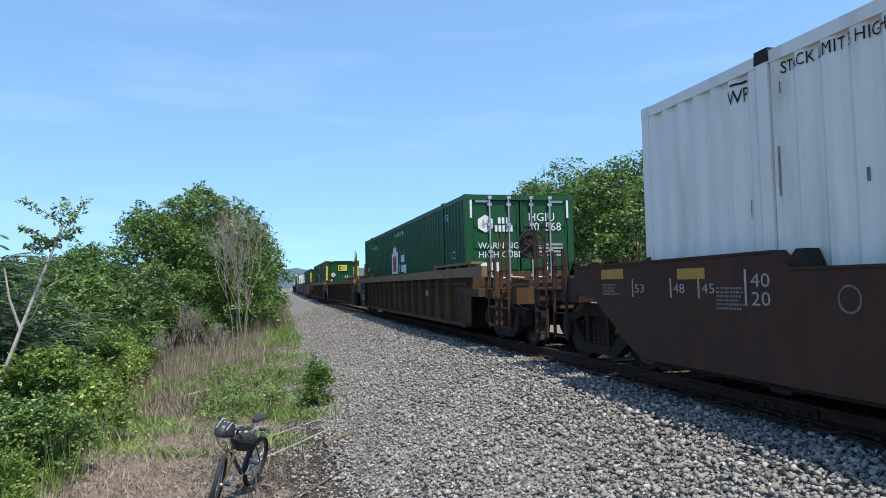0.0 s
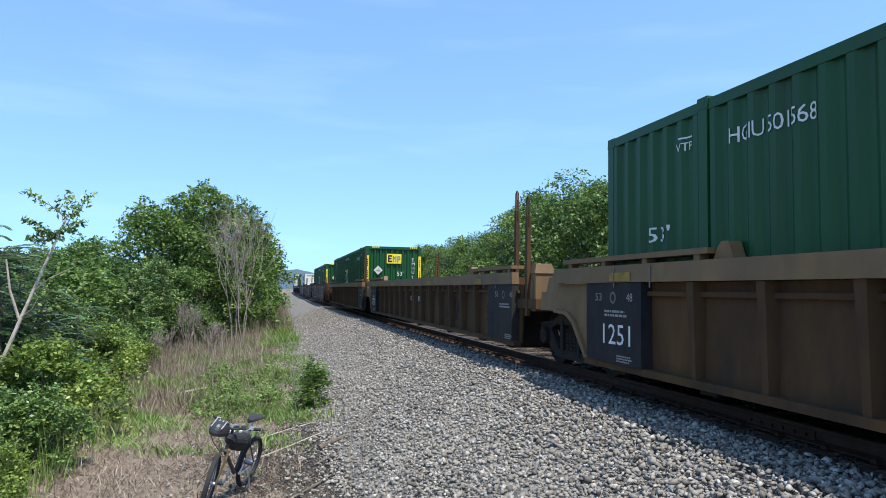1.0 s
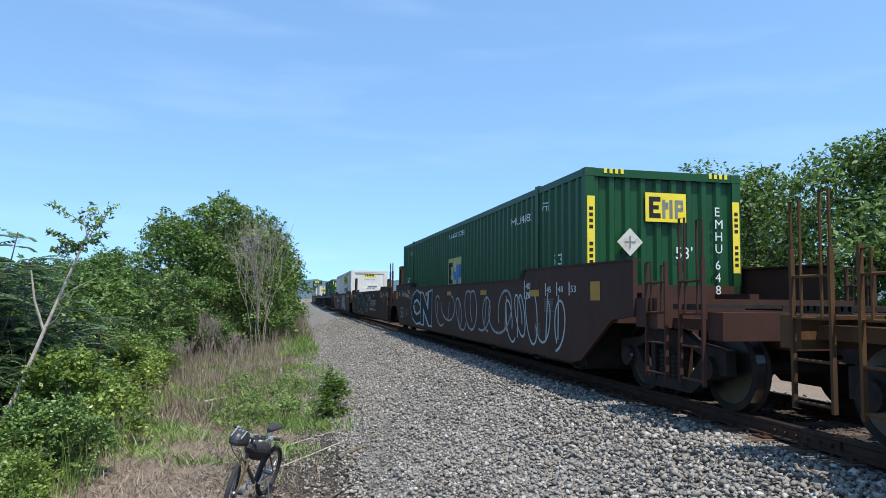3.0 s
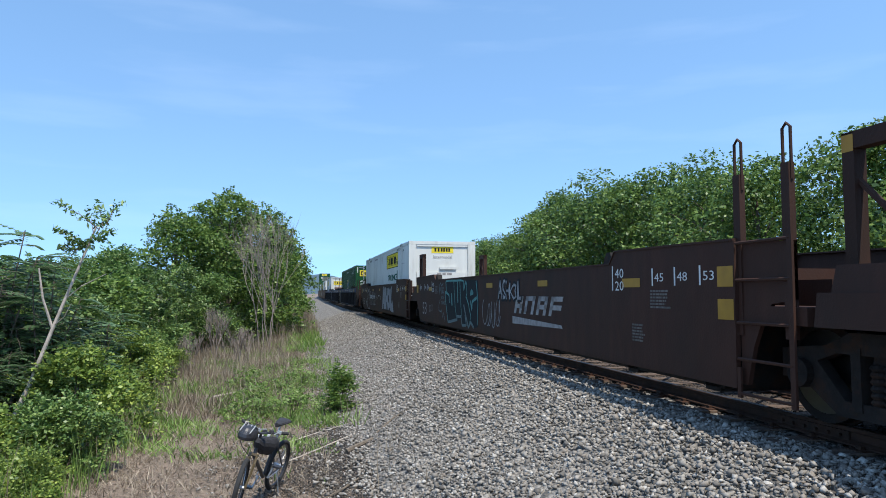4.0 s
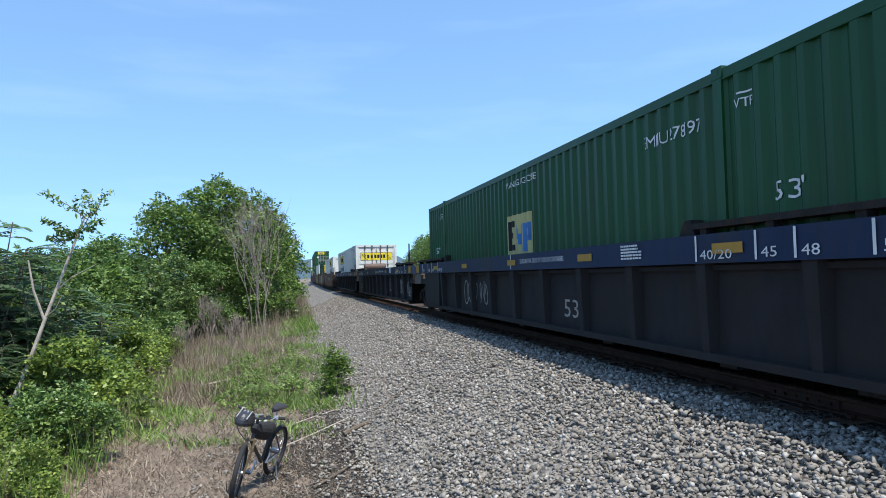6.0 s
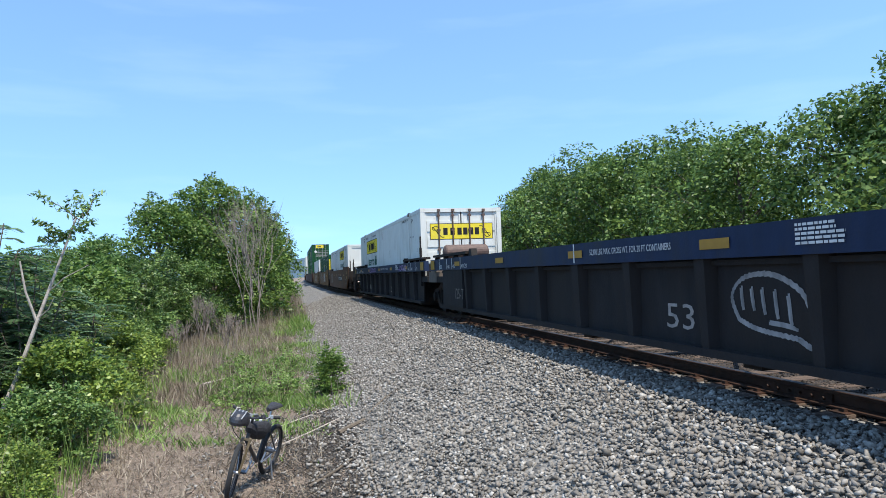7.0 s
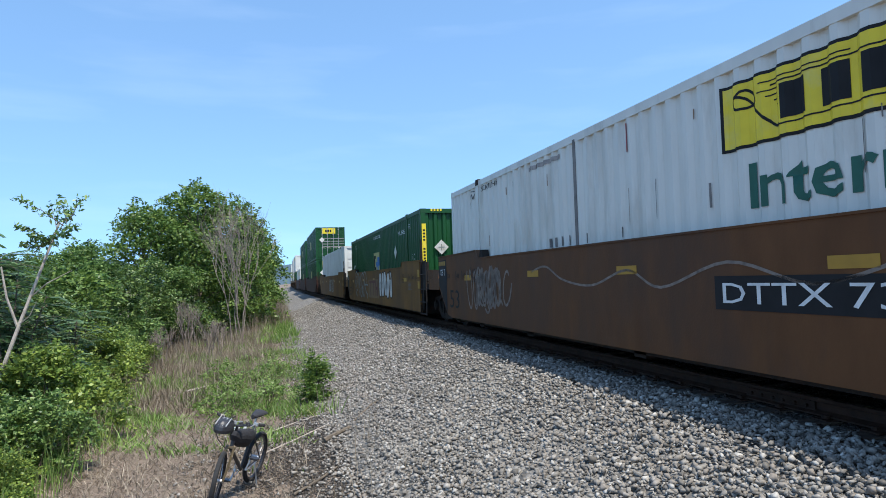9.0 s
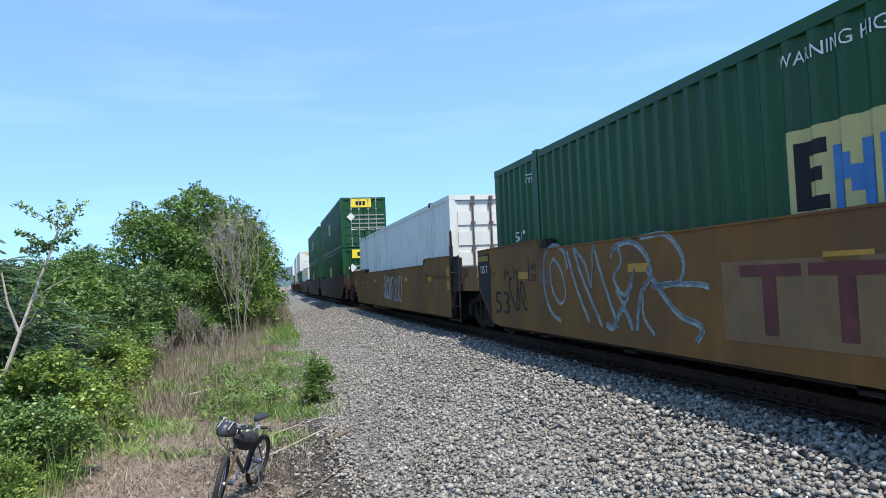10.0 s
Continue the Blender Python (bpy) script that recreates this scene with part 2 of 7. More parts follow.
# the words that are used, made while the scene is still empty
for words, heft in (("STACK LIMIT 3 HIGH|WP|VTP|53'|WARNING HIGH CUBE|WARNING|HIGH CUBE|HGIU 501568|HGIU|501568|EMHU 260135|EMHU 648082|EMHU 278197|EMHU 260169|EMHU|278197|Intermodal|53|48|45|40|20|40/20|1251|125 T|253999|125T|125-T|52,900 LBS. MAX. GROSS WT. FOR 20 FT CONTAINERS|A|WELL LD LMT|DTTX 788183|DTTX 732889|DTTX 888720|E|M|H|U|0|1|2|3|4|5|6|7|8|9", 0.0), ("Intermodal", 0.012), ("DUKE|CN", 0.05), ("DUKE|CN", 0.05 + 0.055), ("ASHO", 0.09), ("ASHO", 0.09 + 0.055), ("ASHOL", 0.01), ("ASHOL", 0.01 + 0.055), ("SERO", 0.0 + 0.055), ("SERO", 0.0)):
    for word in words.split("|"):
        glyphs(word, 1.0, heft)[0].free()


# ---- the track's line: a very gentle bend to the right ----
BEND, SPEED, TRACK_X = 0.0001671, 22.59, 5.555
RAIL_TOP = 0.13


def on_track(s, x=0.0, z=0.0):
    """The pose on the track s metres along it, x to the right of its middle."""
    m = Matrix.LocRotScale((TRACK_X + BEND * s * s / 2, s, 0), Euler((0, 0, -math.atan(BEND * s))), None)
    return m @ Matrix.Translation((x, 0, z))


MOVING = []                              # (thing, metres along the track at 0 s)


def motions():
    for thing, s in MOVING:
        walk(thing, [(t, on_track(s - SPEED * t)) for t in range(11)])


# ---- ground, ballast and track ----
def ground_height(x, y):
    """Height of the ground; x is counted from the bend's line."""
    h = np.interp(x, [-60, -14, -6, -3.0, 0.2, 1.2, 3.75, 7.35, 11.0, 14, 60], [-2.2, -1.9, -1.55, -1.38, -1.30, -1.12, -0.06, -0.06, -1.3, -1.5, -1.9])
    return h


def bend_at(y):
    return BEND * np.clip(y, -300, 700) ** 2 / 2


GROUND = material("dirt_ground", (0.18, 0.135, 0.10), 0.95, spread=0.4, scale=14, bump=0.9, bump_scale=30, dirt=(0.14, 0.108, 0.08), dirt_amount=0.6, dirt_scale=1.6)
STONE = stone_material("ballast_stone", [(0.082, 0.0738, 0.0631), (0.164, 0.1492, 0.1296), (0.2542, 0.2353, 0.2066), (0.1927, 0.164, 0.1353), (0.41, 0.3895, 0.3526)])


def bed_material():
    """Crushed stone where single stones are too small to tell apart."""
    m = material("ballast_bed_far", (0.33, 0.315, 0.295), 0.9, spread=0.1, scale=2)
    n, link = m.node_tree.nodes, m.node_tree.links.new
    co, vor, ramp, bump = n.new("ShaderNodeTexCoord"), n.new("ShaderNodeTexVoronoi"), n.new("ShaderNodeValToRGB"), n.new("ShaderNodeBump")
    vor.inputs["Scale"].default_value = 15
    link(co.outputs["Object"], vor.inputs["Vector"])
    link(vor.outputs["Color"], ramp.inputs["Fac"])
    for e, c in zip(ramp.color_ramp.elements, ((0.037, 0.033, 0.028, 1), (0.27, 0.25, 0.222, 1))):
        e.color = c
    link(ramp.outputs[0], n["Hue/Saturation/Value"].inputs["Color"])
    link(vor.outputs["Distance"], bump.inputs["Height"])
    bump.inputs["Strength"].default_value, bump.inputs["Distance"].default_value = 1.0, 0.03
    bump.invert = True
    link(bump.outputs[0], n["Principled BSDF"].inputs["Normal"])
    return m


def strip(name, xs, ys, mat, lift=0.0, rough=0.0):
    """A sheet over the ground along the bend."""
    X, Y = np.meshgrid(xs, ys)
    Z = ground_height(X, Y) + lift
    rng = np.random.default_rng(5)
    if lift == 0.0:
        X[:, 0] += 0.28 * np.sin(Y[:, 0] * 0.9) + 0.2 * rng.standard_normal(len(ys)) + 0.15
        Z[:, 0] -= 0.06
    Z = Z + rough * rng.standard_normal(Z.shape)
    P = np.stack([X + bend_at(Y), Y, Z], -1).reshape(-1, 3)
    n, k = len(ys), len(xs)
    i = np.arange(n * k).reshape(n, k)
    F = np.stack([i[:-1, :-1], i[:-1, 1:], i[1:, 1:], i[1:, :-1]], -1).reshape(-1, 4)
    return mesh_part(name, fast_mesh(name, P, F, mat, True), mat)


ground_y = np.concatenate([[-3000, -800, -200, -60], np.arange(-30, 60, 0.6), np.arange(60, 200, 4), [250, 350, 500, 700, 1500, 4000]])
ground_x = np.concatenate([[-3000, -600, -150, -60, -30], np.arange(-20, 1.5, 0.4), [2.2, 3.55, 7.55, 9, 11, 14, 20, 30, 60, 150, 600, 3000]])
tagged(strip("ground", ground_x, ground_y, GROUND, -0.03, 0.012), "dry brown earth with dead grass and sparse weeds", "ground", kind="structure")
bed_y = np.concatenate([np.arange(-60, 80, 1.0), np.arange(80, 500, 5)])
tagged(strip("ballast", np.array([0.8, 1.1, 1.3, 1.8, 2.4, 3.0, 3.4, 3.55, 4.2, 5.5, 6.8, 7.55, 8.5, 10.5]), bed_y, bed_material(), 0.0, 0.008), "bed of grey crushed stone under the railway track", "ballast", kind="structure")


def rock_shapes(count, seed):
    """Angular crushed stones: hulls of a few points."""
    rng = random.Random(seed)
    out = []
    for _ in range(count):
        squash = (1.0, rng.uniform(0.5, 0.95), rng.uniform(0.4, 0.75))
        bm = bmesh.new()
        for _ in range(9):
            d = Vector((rng.gauss(0, 1), rng.gauss(0, 1), rng.gauss(0, 1))).normalized() * rng.uniform(0.85, 1.15)
            bm.verts.new([c * q for c, q in zip(d, squash)])
        bmesh.ops.convex_hull(bm, input=bm.verts[:])
        bmesh.ops.delete(bm, geom=[v for v in bm.verts if not v.link_faces], context="VERTS")
        bmesh.ops.triangulate(bm, faces=bm.faces[:])
        tidy(bm)
        bm.verts.index_update()
        out.append((np.array([v.co[:] for v in bm.verts]), np.array([[v.index for v in f.verts] for f in bm.faces])))
        bm.free()
    return out


def scatter(name, pts, sizes, shapes, mat, seed, tilt=0.6):
    """Many small shapes in one mesh, each turned at random."""
    rng = np.random.default_rng(seed)
    V, F, base = [], [], 0
    which = rng.integers(0, len(shapes), len(pts))
    for k, (v, f) in enumerate(shapes):
        sel = np.where(which == k)[0]
        if not len(sel):
            continue
        a, b = rng.uniform(0, math.tau, len(sel)), rng.uniform(-tilt, tilt, len(sel))
        ca, sa, cb, sb = np.cos(a), np.sin(a), np.cos(b), np.sin(b)
        M = np.zeros((len(sel), 3, 3))
        M[:, 0, 0], M[:, 0, 1], M[:, 0, 2] = ca, -sa * cb, sa * sb
        M[:, 1, 0], M[:, 1, 1], M[:, 1, 2] = sa, ca * cb, -ca * sb
        M[:, 2, 1], M[:, 2, 2] = sb, cb
        P = np.einsum("nij,vj->nvi", M, v) * sizes[sel][:, None, None] + pts[sel][:, None, :]
        V.append(P.reshape(-1, 3))
        F.append((f[None] + (np.arange(len(sel)) * len(v))[:, None, None]).reshape(-1, f.shape[1]) + base)
        base += len(sel) * len(v)
    return mesh_part(name, fast_mesh(name, np.concatenate(V), np.concatenate(F), mat), mat)


def stones():
    rng = np.random.default_rng(3)
    pts, sizes = [], []
    for x0, x1, y0, y1, per in ((1.5, 4.45, 3.0, 10, 1150), (1.5, 4.45, 10, 18, 850), (1.3, 4.4, 18, 34, 430), (1.2, 4.4, 34, 52, 230), (0.9, 1.5, 6.5, 18, 480), (0.3, 1.0, 6.5, 18, 150), (6.8, 8.2, 4, 25, 60), (-1.2, 0.5, 7, 14, 45), (0.5, 1.3, 18, 34, 150)):
        n = int((x1 - x0) * (y1 - y0) * per)
        x, y = rng.uniform(x0, x1, n), rng.uniform(y0, y1, n)
        s = rng.uniform(0.015, 0.036, n) * (1 + 0.6 * rng.random(n) ** 4)
        z = ground_height(x, y) + s * rng.uniform(-0.2, 1.0, n)
        pts.append(np.stack([x + bend_at(y), y, z], -1))
        sizes.append(s)
    ob = scatter("ballast_stones", np.concatenate(pts), np.concatenate(sizes), rock_shapes(14, 4), STONE, 6, 1.2)
    tagged(ob, "loose grey and buff crushed ballast stones", "stones", kind="stuff")


stones()


def grit(name, x0, x1, y0, y1, per, lo, hi, mat, seed, label, lift=0.0):
    """Fine loose pieces spread over a patch that thins out towards its edges."""
    rng = np.random.default_rng(seed)
    n = int((x1 - x0) * (y1 - y0) * per)
    u, v = rng.normal(0.5, 0.22, n), rng.uniform(0, 1, n)
    x, y = x0 + (x1 - x0) * u, y0 + (y1 - y0) * v
    s = rng.uniform(lo, hi, n)
    pts = np.stack([x + bend_at(y), y, ground_height(x, y) + s * rng.uniform(-0.2, 0.6, n) + lift], -1)
    tagged(scatter(name, pts, s, rock_shapes(6, seed), mat, seed, 1.2), label, "stones", kind="stuff")


CINDER = stone_material("cinder", [(0.0287, 0.0246, 0.0213), (0.0574, 0.0492, 0.0426), (0.0902, 0.0779, 0.0656)])
# oil-stained tone pushed near black to paint in the shade under the train
OILED_SHADED = stone_material("oiled_shaded_stone", [(0.018, 0.0145, 0.012), (0.04, 0.03, 0.023), (0.075, 0.052, 0.037)])
grit("cinders", -0.5, 1.7, 6.5, 13.2, 1300, 0.010, 0.024, CINDER, 21, "dark cinders and fine grit over the dirt", -0.02)
grit("track_stones", 4.3, 6.7, 2.5, 24, 420, 0.018, 0.034, OILED_SHADED, 22, "ballast between the rails stained by oil and rust, darkened as under-train shade", 0.005)
# dark sheet between the rails: stained bed with the train's shade in its colour
tagged(strip("stained_shaded_ballast", np.array([4.75, 5.2, 5.9, 6.4]), bed_y, material("oily_shaded_bed", (0.028, 0.021, 0.017), 0.95, spread=0.4, scale=20, bump=0.8, bump_scale=30), 0.012, 0.004), "ballast between the rails stained by oil, darkened as under-train shade", "ballast", kind="structure")

LITTER = stone_material("leaf_litter", [(0.0738, 0.0533, 0.0369), (0.164, 0.1164, 0.082), (0.2706, 0.205, 0.1517), (0.205, 0.164, 0.1271), (0.369, 0.2993, 0.2337)])


def leaf_litter():
    """Dead leaves, bark chips and small stones over the trodden earth."""
    rng = np.random.default_rng(31)
    n = 26000
    x, y = rng.uniform(-4.2, 1.1, n), 6.8 + 13 * rng.random(n) ** 1.5
    s = rng.uniform(0.010, 0.034, n)
    pts = np.stack([x + bend_at(y), y, ground_height(x, y) - 0.02 + s * rng.uniform(0, 0.5, n)], -1)
    flakes = [(v * np.array([1, 0.7, 0.22]), f) for v, f in rock_shapes(6, 33)]
    tagged(scatter("leaf_litter", pts, s, flakes, LITTER, 34, 0.5), "dead leaves, bark chips and grit on the earth", "leaf litter", kind="stuff")


leaf_litter()

# ties and rails
tie_bm = bmesh.new()
box(tie_bm, -1.3, 1.3, -0.115, 0.115, -0.36, -0.165, 0.006)
tie_mesh = bpy.data.meshes.new("tie")
tidy(tie_bm).to_mesh(tie_mesh)
tie_bm.free()
tie_mesh.materials.append(TIE)
plate_bm = bmesh.new()
for sx in (-0.755, 0.755):
    box(plate_bm, sx - 0.17, sx + 0.17, -0.09, 0.09, -0.166, -0.15)
    for dx in (-0.1, 0.1):
        box(plate_bm, sx + dx - 0.02, sx + dx + 0.02, -0.03, 0.03, -0.15, -0.12)
plate_mesh = bpy.data.meshes.new("tie_plate")
tidy(plate_bm).to_mesh(plate_mesh)
plate_bm.free()
plate_mesh.materials.append(RAIL)
track = tagged(new("railway_track"), "railway track of rusty steel rails on wooden ties", "track", kind="structure")
for i in range(200):
    s = -10 + i * 0.535 + random.uniform(-0.02, 0.02)
    tie = mesh_part("tie", tie_mesh, TIE, track)
    tie.matrix_basis = on_track(s, random.uniform(-0.04, 0.04), RAIL_TOP + random.uniform(-0.012, 0.008)) @ pose(0, 0, 0, 0, 0, random.uniform(-1, 1))
    if s < 45:
        pl = mesh_part("tie_plate", plate_mesh, RAIL, track)
        pl.matrix_basis = on_track(s, 0.0, RAIL_TOP)


def rail(sx):
    prof = [(-0.07, -0.15), (0.07, -0.15), (0.07, -0.135), (0.012, -0.11), (0.012, -0.045), (0.036, -0.035), (0.036, -0.006), (0.03, 0), (-0.03, 0), (-0.036, -0.006), (-0.036, -0.035), (-0.012, -0.045), (-0.012, -0.11), (-0.07, -0.135)]
    bm = bmesh.new()
    rings = []
    for s in list(range(-60, 120, 4)) + list(range(120, 560, 20)):
        m = on_track(s, sx, RAIL_TOP)
        rings.append([bm.verts.new(m @ Vector((x, 0, z))) for x, z in prof])
    k = len(prof)
    for a, b in zip(rings, rings[1:]):
        for i in range(k):
            f = bm.faces.new((a[i], b[i], b[(i + 1) % k], a[(i + 1) % k]))
            f.material_index = 1 if i == 7 else 0
    ob = part("rail", tidy(bm), RAIL, track)
    ob.data.materials.append(RAILTOP)


rail(-0.755)
rail(0.755)
# joint bars bolted on the near rail
for s in (5.6, 17.5, 29.4):
    jb = bmesh.new()
    box(jb, -0.035, -0.014, -0.45, 0.45, -0.125, -0.04)
    for y in (-0.36, -0.22, -0.07, 0.07, 0.22, 0.36):
        rod(jb, [(-0.06, y, -0.085), (-0.03, y, -0.085)], 0.018)
    part("joint_bar", tidy(jb), RAIL, track).matrix_basis = on_track(s, -0.755, RAIL_TOP)


# ---- folded walls and paint on them ----
PITCH, DEPTH = 0.2795, 0.042
BREAKS = ((0.0, 0.0), (0.27, 0.0), (0.5, 1.0), (0.77, 1.0), (1.0, 0.0))


def fold(y):
    """How deep the corrugated wall lies at y."""
    u = (y / PITCH) % 1.0
    for (a, da), (b, db) in zip(BREAKS, BREAKS[1:]):
        if u <= b:
            return DEPTH * (da + (db - da) * (u - a) / (b - a))
    return 0.0


def fold_edges(y0, y1):
    out = []
    for k in range(int(y0 / PITCH) - 1, int(y1 / PITCH) + 2):
        out += [(k + a) * PITCH for a, _ in BREAKS[:-1]]
    return [y for y in out if y0 < y < y1]


def on_side(bm, y0, z0, hw, folded):
    """Lays a flat bmesh (x right, y up) on a car's or container's side, reading towards the train's head; paint follows the folds."""
    for v in bm.verts:
        v.co = Vector((-hw, y0 - v.co.x, z0 + v.co.y))
    if folded:
        ys = [v.co.y for v in bm.verts]
        for y in fold_edges(min(ys), max(ys)):
            bmesh.ops.bisect_plane(bm, geom=bm.verts[:] + bm.edges[:] + bm.faces[:], plane_co=(0, y, 0), plane_no=(0, 1, 0))
        for v in bm.verts:
            v.co.x = -hw + fold(v.co.y)
    return bm


def on_end(bm, x0, z0, y):
    """Lays a flat bmesh on the end that faces the train's head."""
    for v in bm.verts:
        v.co = Vector((x0 + v.co.x, y, z0 + v.co.y))
    return bm


def flat(*rects):
    """Flat rectangles (x0, x1, y0, y1)."""
    bm = bmesh.new()
    for x0, x1, y0, y1 in rects:
        bm.faces.new([bm.verts.new((x, y, 0)) for x, y in ((x0, y0), (x1, y0), (x1, y1), (x0, y1))])
    return bm


def stroke(points, w):
    """A flat painted line through points."""
    bm = bmesh.new()
    add_stroke(bm, points, w)
    return bm


def add_stroke(bm, points, w):
    pts = [Vector((x, y, 0)) for x, y in points]
    last = None
    for i, p in enumerate(pts):
        d = (pts[min(i + 1, len(pts) - 1)] - pts[max(i - 1, 0)]).normalized()
        nrm = Vector((-d.y, d.x, 0)) * w / 2
        pair = (bm.verts.new(p + nrm), bm.verts.new(p - nrm))
        if last:
            bm.faces.new((last[0], last[1], pair[1], pair[0]))
        last = pair


def curly(points, steps=5):
    """A smooth line through points."""
    out = []
    n = len(points)
    for i in range(n - 1):
        p0, p1, p2, p3 = (points[max(i - 1, 0)], points[i], points[i + 1], points[min(i + 2, n - 1)])
        for k in range(steps):
            t = k / steps
            out.append(tuple(0.5 * (2 * b + (c - a) * t + (2 * a - 5 * b + 4 * c - d) * t * t + (3 * b - a - 3 * c + d) * t ** 3) for a, b, c, d in zip(p0, p1, p2, p3)))
    return out + [points[-1]]


def word_bars(bm, x, y, length, height, seed):
    """A line of writing too small to read."""
    rng = random.Random(seed)
    end = x + length
    while x < end:
        w = rng.uniform(1.2, 3.5) * height
        for f in ((x, min(x + w, end), y, y + height),):
            bm.faces.new([bm.verts.new((a, b, 0)) for a, b in ((f[0], f[2]), (f[1], f[2]), (f[1], f[3]), (f[0], f[3]))])
        x += w + 0.5 * height
    return bm


# ---- containers ----
HALF, LONG, FLOOR, TOP = 1.295, 16.15, 0.40, 3.27
CACHE = {}


def cached(key, name, build, mat, parent, label=""):
    if key not in CACHE:
        me = bpy.data.meshes.new(name)
        bm = build()
        bm.to_mesh(me)
        bm.free()
        if mat:
            me.materials.append(mat)
        CACHE[key] = me
    return mesh_part(name, CACHE[key], mat, parent, label)


def wall_side(h, sign):
    def build():
        bm = bmesh.new()
        ys = [0.12] + fold_edges(0.12, LONG - 0.12) + [LONG - 0.12]
        last = None
        for y in ys:
            x = sign * (HALF - 0.004 - fold(y))
            pair = (bm.verts.new((x, y, 0.1)), bm.verts.new((x, y, h - 0.1)))
            if last:
                bm.faces.new((last[0], pair[0], pair[1], last[1]) if sign < 0 else (last[0], last[1], pair[1], pair[0]))
            last = pair
        return tidy(bm)
    return build


def frame_bars(h):
    bm = bmesh.new()
    for sx in (-1, 1):
        a, b = sorted((sx * HALF, sx * (HALF - 0.14)))
        for y0, y1 in ((0, 0.14), (LONG - 0.14, LONG)):
            box(bm, a, b, y0, y1, 0, h)
        c, d = sorted((sx * (HALF + 0.002), sx * (HALF - 0.09)))
        box(bm, c, d, 0.14, LONG - 0.14, h - 0.11, h - 0.002)
        box(bm, c, d, 0.14, LONG - 0.14, 0.0, 0.16)
    for y0, y1 in ((0.0, 0.1), (LONG - 0.1, LONG)):
        box(bm, -HALF + 0.14, HALF - 0.14, y0 + 0.002, y1 - 0.002, h - 0.12, h)
        box(bm, -HALF + 0.14, HALF - 0.14, y0 + 0.002, y1 - 0.002, 0, 0.15)
    return tidy(bm)


def lift_posts(h):
    """Posts where a 40-foot frame would end, with lifting blocks at the top and foot."""
    bm = bmesh.new()
    box(bm, -0.053, 0.053, -0.07, 0.07, 0.0, h - 0.08)
    return tidy(bm)


def casting():
    """A lifting block with its slot."""
    bm = bmesh.new()
    box(bm, -0.085, 0.085, -0.088, 0.088, -0.12, 0.0, 0.004)
    for sx in (-1, 1):
        box(bm, *sorted((sx * 0.0855, sx * 0.08)), -0.035, 0.035, -0.09, -0.03)
    return tidy(bm)


def roof(h):
    bm = bmesh.new()
    box(bm, -HALF + 0.09, HALF - 0.09, 0.1, LONG - 0.1, h - 0.05, h - 0.012)
    for k in range(44):
        y = 0.3 + k * 0.355
        box(bm, -HALF + 0.12, HALF - 0.12, y, y + 0.14, h - 0.012, h + 0.002)
    return tidy(bm)


def end_folded(h, y, face):
    def build():
        bm = bmesh.new()
        n, w = 9, 2 * (HALF - 0.14) / 9
        last = None
        for k in range(n):
            for u, dd in ((0, 0), (0.3, 0), (0.45, 1), (0.85, 1), (1.0, 0)):
                p = (-HALF + 0.14 + (k + u) * w, y + face * 0.05 * dd)
                pair = (bm.verts.new((*p, 0.12)), bm.verts.new((*p, h - 0.1)))
                if last:
                    bm.faces.new((last[0], pair[0], pair[1], last[1]))
                last = pair
        return bm
    return build


def end_ribbed(h):
    """A smooth nose with a raised border and four long recesses."""
    bm = bmesh.new()
    box(bm, -HALF + 0.14, HALF - 0.14, 0.05, 0.09, 0.1, h - 0.1)
    for z0, z1 in ((h - 1.5, h - 1.12), (h - 0.2, h - 0.02), (h - 2.0, h - 1.62), (h - 2.5, h - 2.12)):
        box(bm, -HALF + 0.3, HALF - 0.3, 0.012, 0.05, z0, z1 - 0.06)
    for sx in (-1, 1):
        a, b = sorted((sx * (HALF - 0.14), sx * (HALF - 0.28)))
        box(bm, a, b, 0.004, 0.05, 0.1, h - 0.02)
    return tidy(bm)


def door_leaf(h, x0, x1):
    def build():
        bm = bmesh.new()
        box(bm, x0, x1, 0.05, 0.09, 0.16, h - 0.13)
        n = 5
        for k in range(n):
            z0 = 0.22 + k * (h - 0.45) / n
            z1 = z0 + (h - 0.45) / n - 0.16
            box(bm, x0 + 0.06, x1 - 0.06, 0.028, 0.05, z0, z1)
        box(bm, x0, x0 + 0.05, 0.03, 0.05, 0.16, h - 0.13)
        box(bm, x1 - 0.05, x1, 0.03, 0.05, 0.16, h - 0.13)
        return tidy(bm)
    return build


def lock_rod(h, x):
    def build():
        bm = bmesh.new()
        rod(bm, [(x, -0.005, 0.06), (x, -0.005, h - 0.06)], 0.021, 8)
        for z in (0.1, 0.5, 1.05, 1.6, 2.2, h - 0.22):
            box(bm, x - 0.05, x + 0.05, -0.02, 0.03, z - 0.03, z + 0.03)
        box(bm, x - 0.04, x + 0.05, -0.03, 0.03, h - 0.1, h - 0.03)
        rod(bm, [(x, -0.03, 1.02), (x + 0.32, -0.03, 1.0)], 0.014, 6)
        return tidy(bm)
    return build


GALV = material("galvanised", (0.42, 0.43, 0.43), 0.5, 0.6, spread=0.2, dirt=(0.14, 0.11, 0.09), dirt_amount=0.5, dirt_scale=6)
RUSTY = material("rusty_bar", (0.10, 0.06, 0.045), 0.7, spread=0.3, scale=9)


